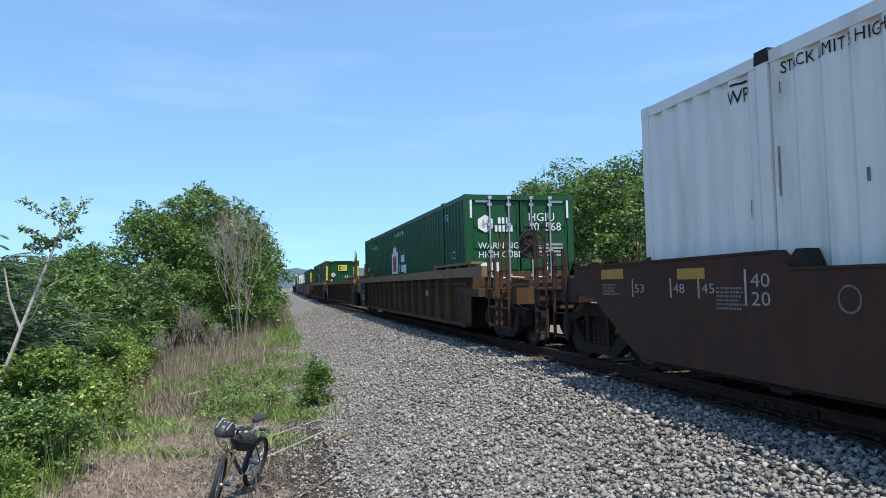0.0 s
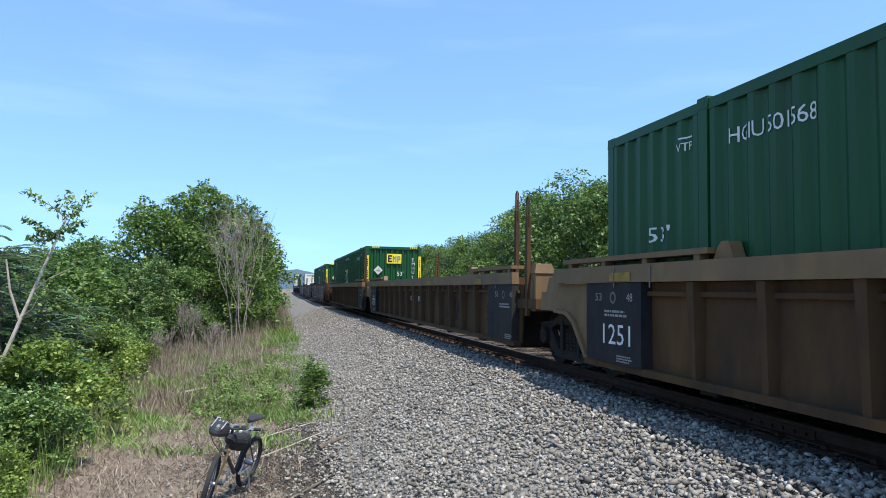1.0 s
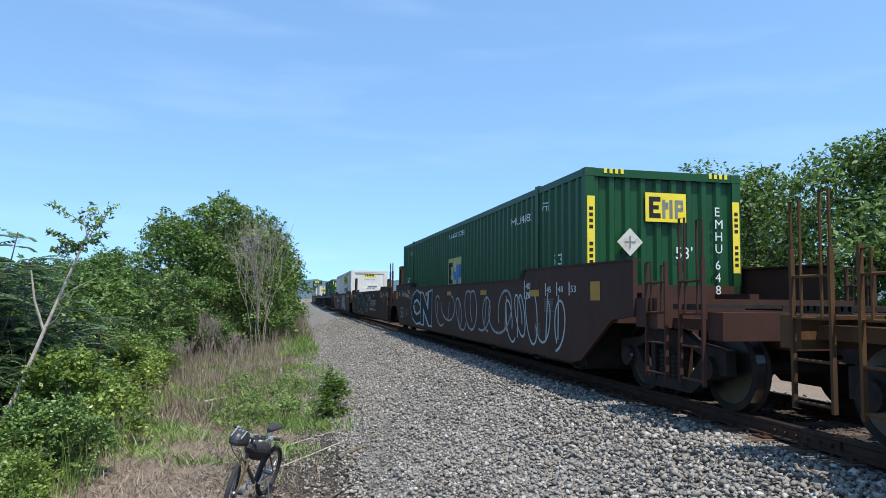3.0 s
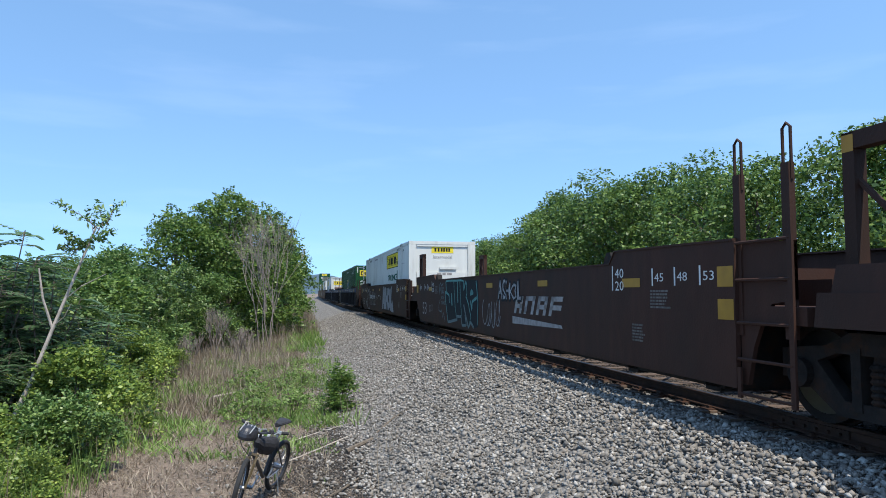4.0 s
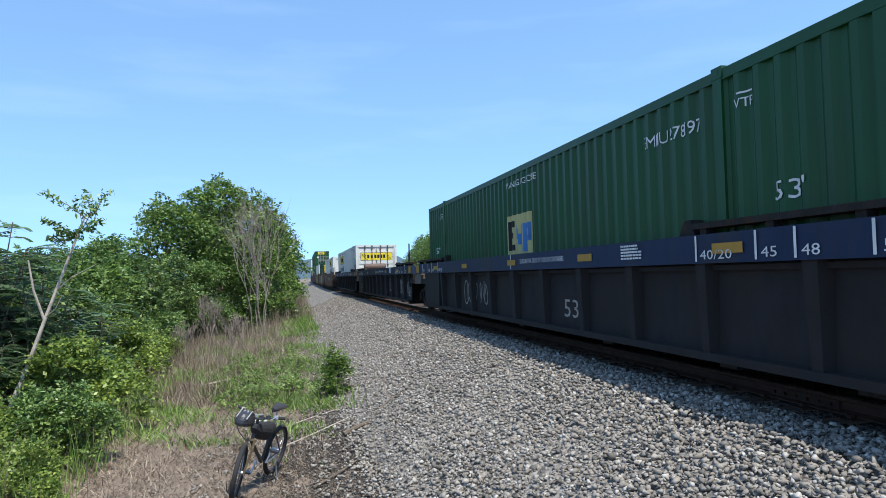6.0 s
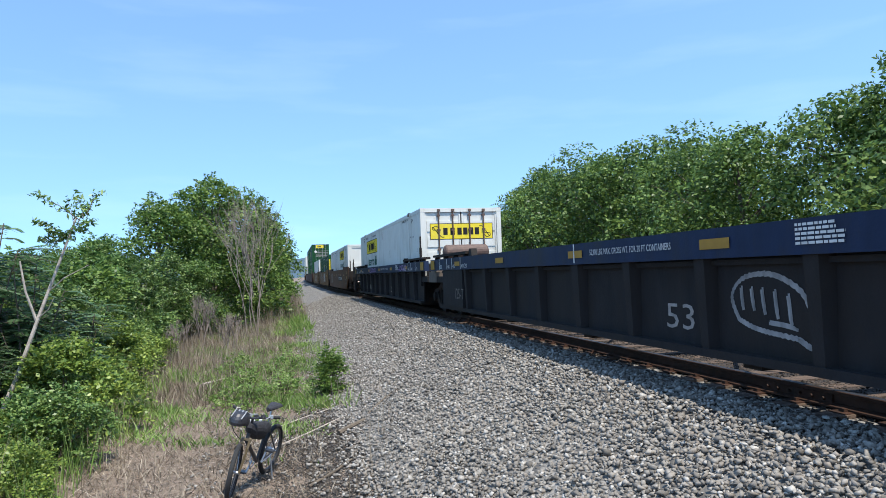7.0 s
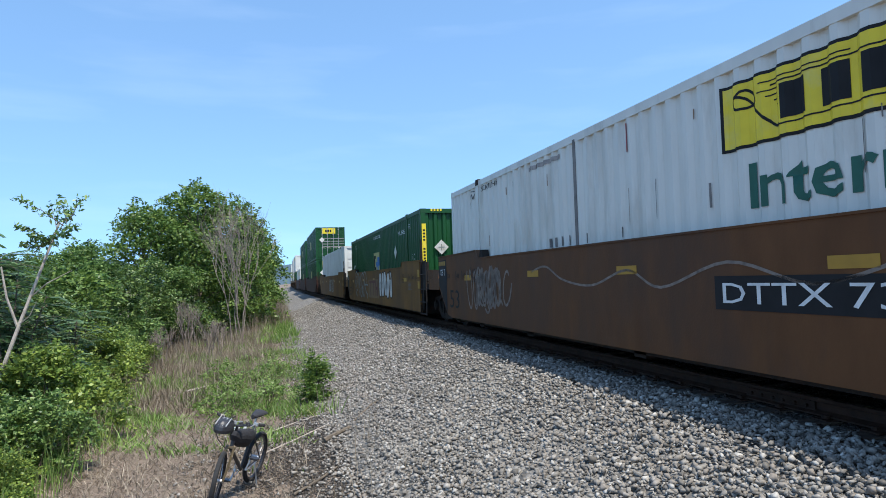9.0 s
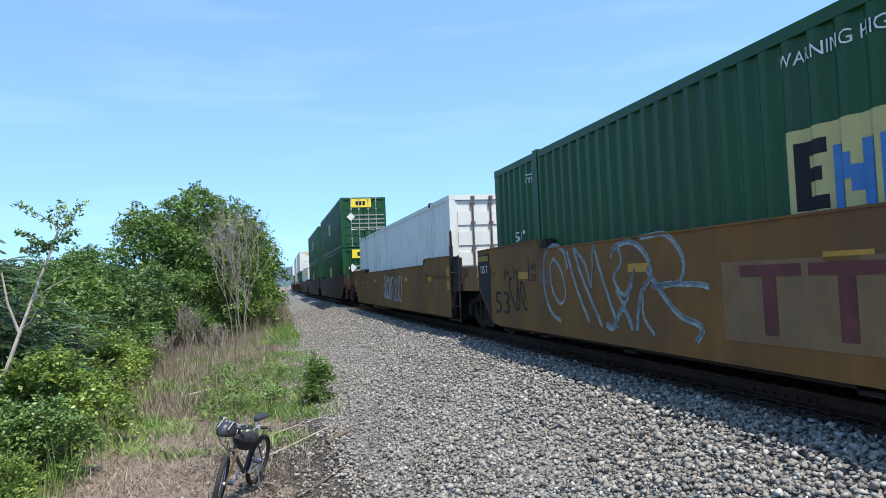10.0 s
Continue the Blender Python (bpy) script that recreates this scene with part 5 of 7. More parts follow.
def white_marks(c, panel=None):
    """Yellow name panel and the word below, stacking notes at the top."""
    for y, flip in ((13.95, 1),):
        fit_text(c, "STACK LIMIT 3 HIGH", 13.95, 12.9, 3.03, 0.10, LETTER_BLACK)
        fit_text(c, "WP", 14.62, 14.38, 2.92, 0.13, LETTER_BLACK)
        mark(c, "lettering", on_side(flat((0, 0.2, 0, 0.02)), 14.58, 3.09 - c["z"], HALF + 0.006, True), LETTER_BLACK)
    fit_text(c, "STACK LIMIT 3 HIGH", 3.2, 2.2, 3.05, 0.09, LETTER_BLACK)
    fit_text(c, "WP", 1.62, 1.35, 2.92, 0.13, LETTER_BLACK)
    bm = bmesh.new()
    word_bars(bm, 0, 0, 0.6, 0.05, 3)
    mark(c, "small_lettering", on_side(bm, 1.75, 2.45 - c["z"], HALF + 0.006, True), LETTER_FADED)
    bm = bmesh.new()
    word_bars(bm, 0, 0, 1.3, 0.07, 5)
    mark(c, "small_lettering", on_side(bm, 11.4, 3.02 - c["z"], HALF + 0.006, True), LETTER_FADED)
    mark(c, "red_stripe", on_side(flat((0, 0.04, 0, 0.35)), 8.2, 2.75 - c["z"], HALF + 0.006, True), LETTER_RED)
    if panel is None:
        return
    y0, y1, z0 = panel
    side_panel(c, y0 + 0.03, y1 - 0.03, z0 - 0.03, z0 + 0.60, LETTER_BLACK, HALF + 0.003, name="panel_border")
    side_panel(c, y0, y1, z0, z0 + 0.57, YELLOW, HALF + 0.007)
    rects = name_blocks([1, 0.2, 1, 0.2, 1, 1, 1, 1], 0.75, 2.95, 0.3, 0.8)
    mark(c, "company_mark", on_side(flat(*rects), y0, z0 + 0.13 - c["z"], HALF + 0.010, True), LETTER_BLACK, "black upright blocks of a company name")
    bm = bmesh.new()
    add_stroke(bm, curly([(0.12, 0.42), (0.3, 0.5), (0.45, 0.36), (0.2, 0.34), (0.14, 0.44), (0.3, 0.42), (0.62, 0.12), (0.72, 0.1)]), 0.025)
    add_stroke(bm, curly([(3.38, 0.14), (3.2, 0.06), (3.05, 0.2), (3.3, 0.22), (3.36, 0.12), (3.2, 0.14), (2.95, 0.44), (2.82, 0.46)]), 0.025)
    for k in range(5):
        add_stroke(bm, [(0.5 + 0.04 * k, 0.50 - 0.06 * k), (0.95 + 0.5 * (k == 0), 0.5 - 0.06 * k)] if k < 1 else [(0.4 + 0.08 * k, 0.47 - 0.05 * k), (0.7, 0.47 - 0.05 * k)], 0.012)
    add_stroke(bm, [(0.6, 0.46), (2.85, 0.46)], 0.014)
    add_stroke(bm, [(0.7, 0.09), (3.0, 0.09)], 0.014)
    mark(c, "scroll", on_side(bm, y0, z0 - c["z"], HALF + 0.010, True), LETTER_BLACK)
    fit_text(c, "Intermodal", y0 - 0.25, y1 + 0.15, z0 - 0.58, 0.40, LETTER_GREEN, bold=0.012)


def green_marks(c, serial, panel=True):
    if panel:
        fit_text(c, serial, 3.5, 2.35, 2.74, 0.14, LETTER_WHITE)
    fit_text(c, "53'", 1.3, 0.88, 1.88, 0.17, LETTER_WHITE)
    fit_text(c, "53'", 15.2, 14.78, 1.88, 0.17, LETTER_WHITE)
    for y in (1.75, 14.62):
        fit_text(c, "VTP", y, y - 0.24, 2.82, 0.09, LETTER_WHITE)
        mark(c, "lettering", on_side(flat((0, 0.2, 0, 0.018)), y - 0.04, 2.95 - c["z"], HALF + 0.006, True), LETTER_WHITE)
    fit_text(c, "WARNING HIGH CUBE", 8.8, 7.2, 2.93, 0.11, LETTER_WHITE)
    if panel:
        side_panel(c, 8.77, 7.34, 1.62, 2.39, PALE, HALF + 0.004)
        for rects, mat in (([(0.1, 0.22, 0.1, 0.66), (0.22, 0.42, 0.54, 0.66), (0.22, 0.38, 0.33, 0.44), (0.22, 0.42, 0.1, 0.21)], LETTER_BLACK), ([(0.46, 0.57, 0.06, 0.58), (0.57, 0.65, 0.3, 0.5), (0.65, 0.73, 0.2, 0.4), (0.73, 0.85, 0.06, 0.58), (0.92, 1.04, 0.06, 0.58), (1.04, 1.28, 0.47, 0.58), (1.04, 1.28, 0.25, 0.35), (1.18, 1.28, 0.3, 0.5)], LETTER_BLUE)):
            mark(c, "company_mark", on_side(flat(*rects), 8.77, 1.62 - c["z"], HALF + 0.008, True), mat, "blocks of a company mark")


GREY_MARK = material("mark_grey", (0.16, 0.17, 0.15), 0.7, spread=0.2)
PLACARD = material("placard_board", (0.52, 0.50, 0.44), 0.7, spread=0.12, dirt=(0.3, 0.27, 0.2), dirt_amount=0.4, dirt_scale=6)


def green_front(c, number, placard=-0.72):
    """The corrugated nose: yellow panel, upright number, warning strips."""
    z = lambda h: h - c["z"]
    end_flat(c, [(0, 0.68, 0, 0.44)], -0.33, z(2.5), YELLOW, -0.006)
    end_flat(c, [(0.06, 0.13, 0.06, 0.38), (0.13, 0.25, 0.31, 0.38), (0.13, 0.22, 0.19, 0.25), (0.13, 0.25, 0.06, 0.13)], -0.33, z(2.5), LETTER_BLACK, -0.010, "company_mark")
    end_flat(c, [(0.28, 0.33, 0.06, 0.34), (0.33, 0.38, 0.2, 0.3), (0.40, 0.45, 0.06, 0.34), (0.49, 0.54, 0.06, 0.34), (0.54, 0.63, 0.28, 0.34), (0.54, 0.63, 0.17, 0.22), (0.59, 0.63, 0.2, 0.3)], -0.33, z(2.5), GREY_MARK, -0.010, "company_mark")
    for i, ch in enumerate("EMHU"):
        end_text(c, ch, 0.83, z(2.62 - 0.19 * i), 0.2, LETTER_WHITE, -0.008)
    for i, ch in enumerate(number):
        end_text(c, ch, 0.83, z(1.80 - 0.19 * i), 0.2, LETTER_WHITE, -0.008)
    end_text(c, "53'", 0.15, z(1.95), 0.26, LETTER_WHITE, -0.008)
    for x in (-1.27, 1.15):
        end_flat(c, [(0, 0.12, 0, 1.1)], x, z(1.75), YELLOW, -0.006, "warning_strip")
        end_flat(c, [(0.03, 0.09, 0.1 + 0.09 * k, 0.15 + 0.09 * k) for k in range(4)] + [(0.03, 0.09, 0.62 + 0.09 * k, 0.67 + 0.09 * k) for k in range(4)], x, z(1.75), LETTER_BLACK, -0.010, "small_lettering")
    for x in (-1.0, 0.75):
        end_flat(c, [(0.09 * k, 0.09 * k + 0.05, 0, 0.07) for k in range(4)], x, z(3.2), YELLOW, -0.006, "warning_strip")
    end_diamond(c, placard, 2.18, 0.21, PLACARD)
    end_flat(c, [(-0.09, 0.09, -0.012, 0.012), (-0.012, 0.012, -0.09, 0.09)], placard, z(2.18), GREY_MARK, -0.034, "placard_rib")


def green_doors(c, first, second):
    z = lambda h: h - c["z"]
    end_text(c, first, 0.2, z(2.68), 0.27, LETTER_WHITE, 0.022)
    end_text(c, second, 0.2, z(2.46), 0.27, LETTER_WHITE, 0.022)
    for x, t in ((-1.0, "WARNING"), (-1.0, "HIGH CUBE")):
        end_text(c, t, x, z(2.06 if t == "WARNING" else 1.86), 0.2, LETTER_WHITE, 0.022)
    for k in range(4):
        end_flat(c, [(0, 0.75, 0, 0.045)], 0.28, z(2.12 - 0.08 * k), LETTER_FADED, 0.022, "small_lettering")
    end_text(c, "53'", 0.55, z(1.55), 0.26, LETTER_WHITE, 0.022)
    end_flat(c, [(0, 0.5, 0, 0.2)], -0.95, z(1.55), LETTER_WHITE, 0.020)
    for x in (-1.18, 1.13):
        end_flat(c, [(0, 0.05, 0, 0.4)], x, z(2.75), LETTER_WHITE, -0.004, "reflector")
    for x in (-1.05, 0.7):
        end_flat(c, [(0, 0.36, 0, 0.05)], x, z(3.1), LETTER_WHITE, 0.022, "reflector")


# first container at the head of the view
white_marks(con_w)
green_marks(con_a, "HGIU 501568", False)
fit_text(con_a, "HGIU 501568", 13.76, 12.7, 2.74, 0.15, LETTER_WHITE)
green_doors(con_a, "HGIU", "501568")
hexa = bmesh.new()
hexa.faces.new([hexa.verts.new((0.2 * math.sin(k * math.tau / 6), 0.2 * math.cos(k * math.tau / 6), 0)) for k in range(6)])
mark(con_a, "company_mark", on_end(hexa, -0.82, 2.62 - con_a["z"], 0.020), LETTER_WHITE, "white hexagon of a company mark")
end_flat(con_a, [(-0.07, -0.02, -0.09, 0.09), (0.03, 0.08, -0.09, 0.09), (-0.02, 0.03, -0.02, 0.02)], -0.82, 2.62 - con_a["z"], LETTER_FADED, 0.017, "company_mark")
end_flat(con_a, [(0, 0.06, 0, 0.14), (0.09, 0.15, 0, 0.14), (0.19, 0.25, 0, 0.14), (-0.08, -0.02, -0.18, -0.04), (0.01, 0.07, -0.18, -0.04), (0.1, 0.16, -0.18, -0.04), (0.19, 0.25, -0.18, -0.04), (0.28, 0.34, -0.18, -0.04)], -0.52, 2.62 - con_a["z"], LETTER_WHITE, 0.018, "company_mark")
tower = bmesh.new()
tower.faces.new([tower.verts.new((x, y, 0)) for x, y in ((0, 0), (1.2, 0), (1.2, 0.72), (0.95, 0.74), (0.92, 0.86), (0.75, 0.9), (0.65, 1.0), (0.5, 0.9), (0.28, 0.84), (0.26, 0.72), (0, 0.7))])
mark(con_a, "company_mark", on_side(tower, 9.4, 1.68 - con_a["z"], HALF + 0.004, True), LETTER_WHITE, "white badge of a company mark")
mark(con_a, "company_mark", on_side(flat((0.36, 0.5, 0.08, 0.6), (0.72, 0.86, 0.08, 0.6), (0.5, 0.72, 0.29, 0.40)), 9.4, 1.68 - con_a["z"], HALF + 0.008, True), LETTER_RED)
mark(con_a, "company_mark", on_side(flat((0.0, 0.14, 0.34, 0.66), (0.2, 0.34, 0.34, 0.56), (0.42, 0.56, 0.34, 0.56), (0.62, 0.76, 0.34, 0.66), (-0.28, -0.1, 0.02, 0.3), (-0.02, 0.1, 0.02, 0.24), (0.16, 0.34, 0.02, 0.24), (0.42, 0.6, 0.02, 0.24), (0.68, 0.86, -0.03, 0.24)), 7.75, 1.70 - con_a["z"], HALF + 0.006, True), LETTER_WHITE, "white blocks of a company name")
green_marks(con_e1, "EMHU 260135")
green_front(con_e1, "260135")
green_marks(con_e2, "EMHU 648082")
green_front(con_e2, "648082", placard=-0.6)
white_marks(con_b, (6.40, 2.90, 2.43))
white_marks(con_d, (13.53, 9.95, 2.32))
white_marks(con_f, (6.40, 2.86, 2.43))
green_marks(con_e3, "EMHU 278197")
green_doors(con_e3, "EMHU", "278197")
end_flat(con_e3, [(0, 0.55, 0, 0.42)], -1.0, 2.5 - con_e3["z"], YELLOW, 0.018)
end_flat(con_e3, [(0.06, 0.14, 0.06, 0.36), (0.14, 0.24, 0.28, 0.36), (0.14, 0.24, 0.06, 0.13), (0.28, 0.34, 0.06, 0.3), (0.38, 0.44, 0.06, 0.3)], -1.0, 2.5 - con_e3["z"], LETTER_BLACK, 0.014, "company_mark")
end_diamond(con_e3, 0.95, 2.12, 0.26, WHITE)
green_marks(con_g, "EMHU 260169")
green_front(con_g, "260169")
diamond(con_g, 3.88, 2.22, 0.23, WHITE, HALF + 0.02, False)
for c in (con_b, con_f):
    end_flat(c, [(0, 0.86, 0, 0.25)], -0.42, 2.82 - c["z"], YELLOW, 0.045)
    end_flat(c, name_blocks([1, 0.2, 1, 0.2, 1, 1, 1, 1], 0.12, 0.76, 0.13), -0.42, 2.88 - c["z"], LETTER_BLACK, 0.041, "company_mark")
    end_text(c, "Intermodal", -0.36, 2.62 - c["z"], 0.17, LETTER_FADED, 0.041)
    bm = bmesh.new()
    word_bars(bm, 0, 0, 0.6, 0.09, 4)
    mark(c, "small_lettering", on_end(bm, -0.2, 1.98 - c["z"], 0.008), LETTER_FADED)
    box_bm = bmesh.new()
    box(box_bm, -0.1, 0.55, -0.02, 0.04, 2.2 - c["z"], 2.3 - c["z"])
    mark(c, "document_box", tidy(box_bm), WHITE)
end_flat(con_d, [(0, 2.02, 0, 0.5)], -1.0, 2.3 - con_d["z"], LETTER_BLACK, 0.024, "panel_border")
end_flat(con_d, [(0.02, 2.0, 0.02, 0.48)], -1.0, 2.3 - con_d["z"], YELLOW, 0.020)
end_flat(con_d, name_blocks([1, 0.2, 1, 0.2, 1, 1, 1, 1], 0.42, 1.62, 0.22), -1.0, 2.44 - con_d["z"], LETTER_BLACK, 0.016, "company_mark")
scr = bmesh.new()
add_stroke(scr, curly([(0.08, 0.36), (0.2, 0.42), (0.28, 0.32), (0.1, 0.3), (0.1, 0.38), (0.34, 0.1), (0.45, 0.08)]), 0.018)
add_stroke(scr, curly([(1.94, 0.12), (1.82, 0.06), (1.74, 0.18), (1.92, 0.18), (1.9, 0.1), (1.68, 0.4), (1.58, 0.4)]), 0.018)
mark(con_d, "scroll", on_end(scr, -1.0, 2.3 - con_d["z"], 0.016), LETTER_BLACK)
end_flat(con_h, [(0, 0.45, 0, 0.45)], 0.65, 2.6 - con_h["z"], LETTER_RED, 0.018)
for c in tail_cons:
    if "green" in c["label"]:
        end_flat(c, [(0, 1.2, 0, 0.5)], -0.75, 2.3, YELLOW, -0.008)
        end_flat(c, name_blocks([1, 1, 1], 0.3, 0.9, 0.24), -0.75, 2.42, LETTER_BLACK, -0.012, "company_mark")
        end_diamond(c, -0.75, 1.75 + c["z"], 0.24, WHITE)
        end_flat(c, [(0, 1.9, 0.24 * k, 0.24 * k + 0.06) for k in range(4)], -0.7, 1.1, LETTER_FADED, -0.008, "painted_stripes")
        side_panel(c, 8.77, 7.34, 1.22 + c["z"], 1.99 + c["z"], PALE, HALF + 0.006)
    else:
        side_panel(c, 6.4, 2.9, 2.0 + c["z"], 2.57 + c["z"], YELLOW, HALF + 0.006)
        end_flat(c, [(0, 0.86, 0, 0.25)], -0.42, 2.4, YELLOW, -0.006)

# cars
RIB_IN = WIDE - 0.144
FLUSH = SIDE + 0.005


WORN_YELLOW = material("reflector_worn", (0.24, 0.14, 0.02), 0.7, spread=0.3, scale=9)
LETTER_DIM = material("letter_dim", (0.12, 0.11, 0.10), 0.8, spread=0.35, scale=12)


def load_marks(car, mat, ends, hw=FLUSH, z=1.30, tall=0.095, blocks=True):
    """Container-length marks on the shoulders. ends: 0 leading, 1 trailing."""
    ink = LETTER_BLACK if mat is ORANGE else LETTER_FADED if car is car_w else LETTER_WHITE
    for e in ends:
        for text, off in (("53", -0.05), ("48", 0.72), ("45", 1.2)):
            y = off if not e else LONG - off
            if not e:
                y = max(y, 0.24)
            fit_text(car, text, y + 0.0, y - 0.2, z, tall, ink, hw, False)
            side_panel(car, y + 0.06, y + 0.03, z - 0.05, z + tall + 0.06, ink, hw, False, "length_mark")
        y = 2.2 if not e else LONG - 1.9
        fit_text(car, "40", y, y - 0.24, z + 0.06, 0.12, ink, hw, False)
        fit_text(car, "20", y, y - 0.24, z - 0.1, 0.12, ink, hw, False)
        side_panel(car, y + 0.08, y + 0.05, z - 0.1, z + 0.22, ink, hw, False, "length_mark")
        if blocks:
            y = 2.0 if not e else LONG - (0.8 if car is car_w else 1.35)
            up = 0.2 if car is car_w else 0
            side_panel(car, y, y - 0.46, z - 0.06 + up, z + 0.05 + up, REFLECTOR, hw, False, "reflector")
            if car is car_w:
                side_panel(car, LONG + 0.85, LONG + 0.3, z + 0.16, z + 0.28, REFLECTOR, hw, False, "reflector")
            elif not (e and car in (car_f, car_g)):
                if e or car is car_e2:
                    y = -0.45 if not e else LONG + 0.75
                    side_panel(car, y, y - 0.3, z - 0.12, z + 0.14, REFLECTOR, hw, False, "reflector")
                else:
                    for z0 in (1.04, 1.36):
                        side_panel(car, -0.01, -0.26, z0, z0 + 0.2, REFLECTOR, hw, False, "reflector")
        small_lines(car, (1.3 if not e else LONG - (1.42 if car is car_w else 2.3)), z - 0.12 if not e else z + 0.04, 6, 0.45, 0.022, LETTER_DIM, 10 + e, hw)
        if car is car_w:
            small_lines(car, LONG + 0.82, z + 0.08, 4, 0.4, 0.022, LETTER_DIM, 12, hw)
    for y in (5.1, 8.3, 11.2):
        if blocks:
            side_panel(car, y, y - 0.46, z - 0.02, z + 0.08, REFLECTOR, hw, False, "reflector")


for car, ends in ((car_w, (1,)), (car_e2, (0, 1)), (car_m, (0, 1)), (car_b, (0, 1))):
    load_marks(car, BROWN, ends, z=1.15 if car is car_w else 1.43)
for car in (car_f, car_g, car_h):
    load_marks(car, ORANGE, (0, 1))
for car in (car_e3, car_n, car_d):
    hw = WIDE + 0.016
    for y, t in ((2.1, "40/20"), (1.2, "45"), (0.72, "48"), (-0.05, "53"), (LONG - 2.0, "40/20"), (LONG - 1.2, "45"), (LONG - 0.7, "48"), (LONG + 0.1, "53")):
        fit_text(car, t, y, y - 0.1 * len(t), 1.38, 0.09, LETTER_WHITE, hw, False)
        side_panel(car, y + 0.08, y + 0.05, 1.36, 1.62, LETTER_WHITE, hw, False, "length_mark")
    for y in (5.04, 8.2, 11.6, 1.9, LONG - 1.4):
        side_panel(car, y, y - 0.46, 1.43, 1.53, REFLECTOR, hw, False, "reflector")
    for y in (-0.75, LONG + 1.2):
        side_panel(car, y, y - 0.45, 1.37, 1.6, REFLECTOR, hw, False, "reflector")
    small_lines(car, 3.75, 1.57, 5, 0.58, 0.022, LETTER_WHITE, 31, hw)
    fit_text(car, "52,900 LBS. MAX. GROSS WT. FOR 20 FT CONTAINERS", 7.5, 5.55, 1.455, 0.075, LETTER_WHITE, hw, False)
    side_panel(car, 8.02, 7.985, 1.36, 1.625, LETTER_WHITE, hw, False, "length_mark")
    fit_text(car, "53", 5.97, 5.42, 0.60, 0.27, LETTER_FADED, RIB_IN, False)


def plate(car, text, y0, y1, z0, z1, hw, back=LETTER_BLACK, ink=LETTER_WHITE):
    side_panel(car, y0, y1, z0, z1, back, hw, False, "number_plate")
    fit_text(car, text, y0 - 0.08, y1 + 0.08, z0 + 0.2 * (z1 - z0), 0.6 * (z1 - z0), ink, hw + 0.004, False)


plate(car_a, "DTTX 788183", 4.7, 3.05, 0.94, 1.17, RIB_IN)
plate(car_e1, "DTTX 788183", 13.6, 12.1, 0.88, 1.12, RIB_IN)
plate(car_e0, "DTTX 788183", 9.2, 7.6, 0.94, 1.17, RIB_IN)
plate(car_f, "DTTX 732889", 6.45, 3.4, 0.93, 1.24, FLUSH, ink=LETTER_WHITE)
fit_text(car_d, "DTTX 888720", 13.5, 11.3, 0.62, 0.2, LETTER_FADED, RIB_IN, False)
ON_PLATE = WIDE - 0.004
for car, y0 in ((car_a, LONG + 0.2), (car_e0, 0.8), (car_e0, LONG + 0.2), (car_e1, 0.85)):
    fit_text(car, "53", y0 - 0.2, y0 - 0.38, 1.2, 0.095, LETTER_FADED, ON_PLATE, False)
    fit_text(car, "48", y0 - 0.98, y0 - 1.12, 1.2, 0.095, LETTER_FADED, ON_PLATE, False)
    ring = bmesh.new()
    add_stroke(ring, [(0.06 * math.cos(a * 0.3), 0.06 * math.sin(a * 0.3)) for a in range(22)], 0.03)
    mark(car, "round_mark", on_side(ring, y0 - 0.66, 1.24, ON_PLATE, False), LETTER_DIM)
    small_lines(car, y0 - 0.45, 1.06, 2, 0.6, 0.028, LETTER_FADED, 41, ON_PLATE)
    small_lines(car, y0 - 0.75, 0.54, 3, 0.4, 0.018, LETTER_FADED, 47, ON_PLATE)
fit_text(car_a, "1251", 16.02, 15.28, 0.68, 0.24, LETTER_WHITE, ON_PLATE, False)
fit_text(car_e0, "125T", 16.0, 15.24, 0.70, 0.25, LETTER_WHITE, ON_PLATE, False)
fit_text(car_n, "125-T", 14.92, 14.1, 0.66, 0.24, LETTER_DIM, ON_PLATE, False)
fit_text(car_e0, "53", 1.55, 1.1, 0.72, 0.3, LETTER_BLACK, RIB_IN, False)
fit_text(car_e1, "53", 1.6, 1.1, 0.68, 0.32, LETTER_BLACK, RIB_IN, False)
fit_text(car_a, "53", 0.86, 0.22, 0.7, 0.36, LETTER_BLACK, RIB_IN, False)
for car in (car_a, car_e0, car_e1):
    for y in (1.9, LONG - 0.4, LONG - 4.6, 6.2):
        side_panel(car, y, y - 0.5, 1.44, 1.54, WORN_YELLOW, WIDE + 0.014, False, "reflector")
    for y in (1.25, 0.55, LONG - 0.5, LONG - 1.3):
        side_panel(car, y, y - 0.03, 1.36, 1.60, LETTER_DIM, WIDE + 0.014, False, "length_mark")
for car, y0 in ((car_e2, 15.9), (car_b, 16.15), (car_m, 15.85)):
    fit_text(car, "53", y0, y0 - 0.68, 0.63, 0.38, LETTER_FADED, FLUSH, False)
def dark_corner():
    """The black corner of a side above the slope over the truck."""
    bm = bmesh.new()
    bm.faces.new([bm.verts.new((x, z, 0)) for x, z in ((0.0, 1.13), (0.0, 1.72), (0.7, 1.74), (0.72, 1.2), (0.72, 0.5), (0.06, 1.08))])
    return bm


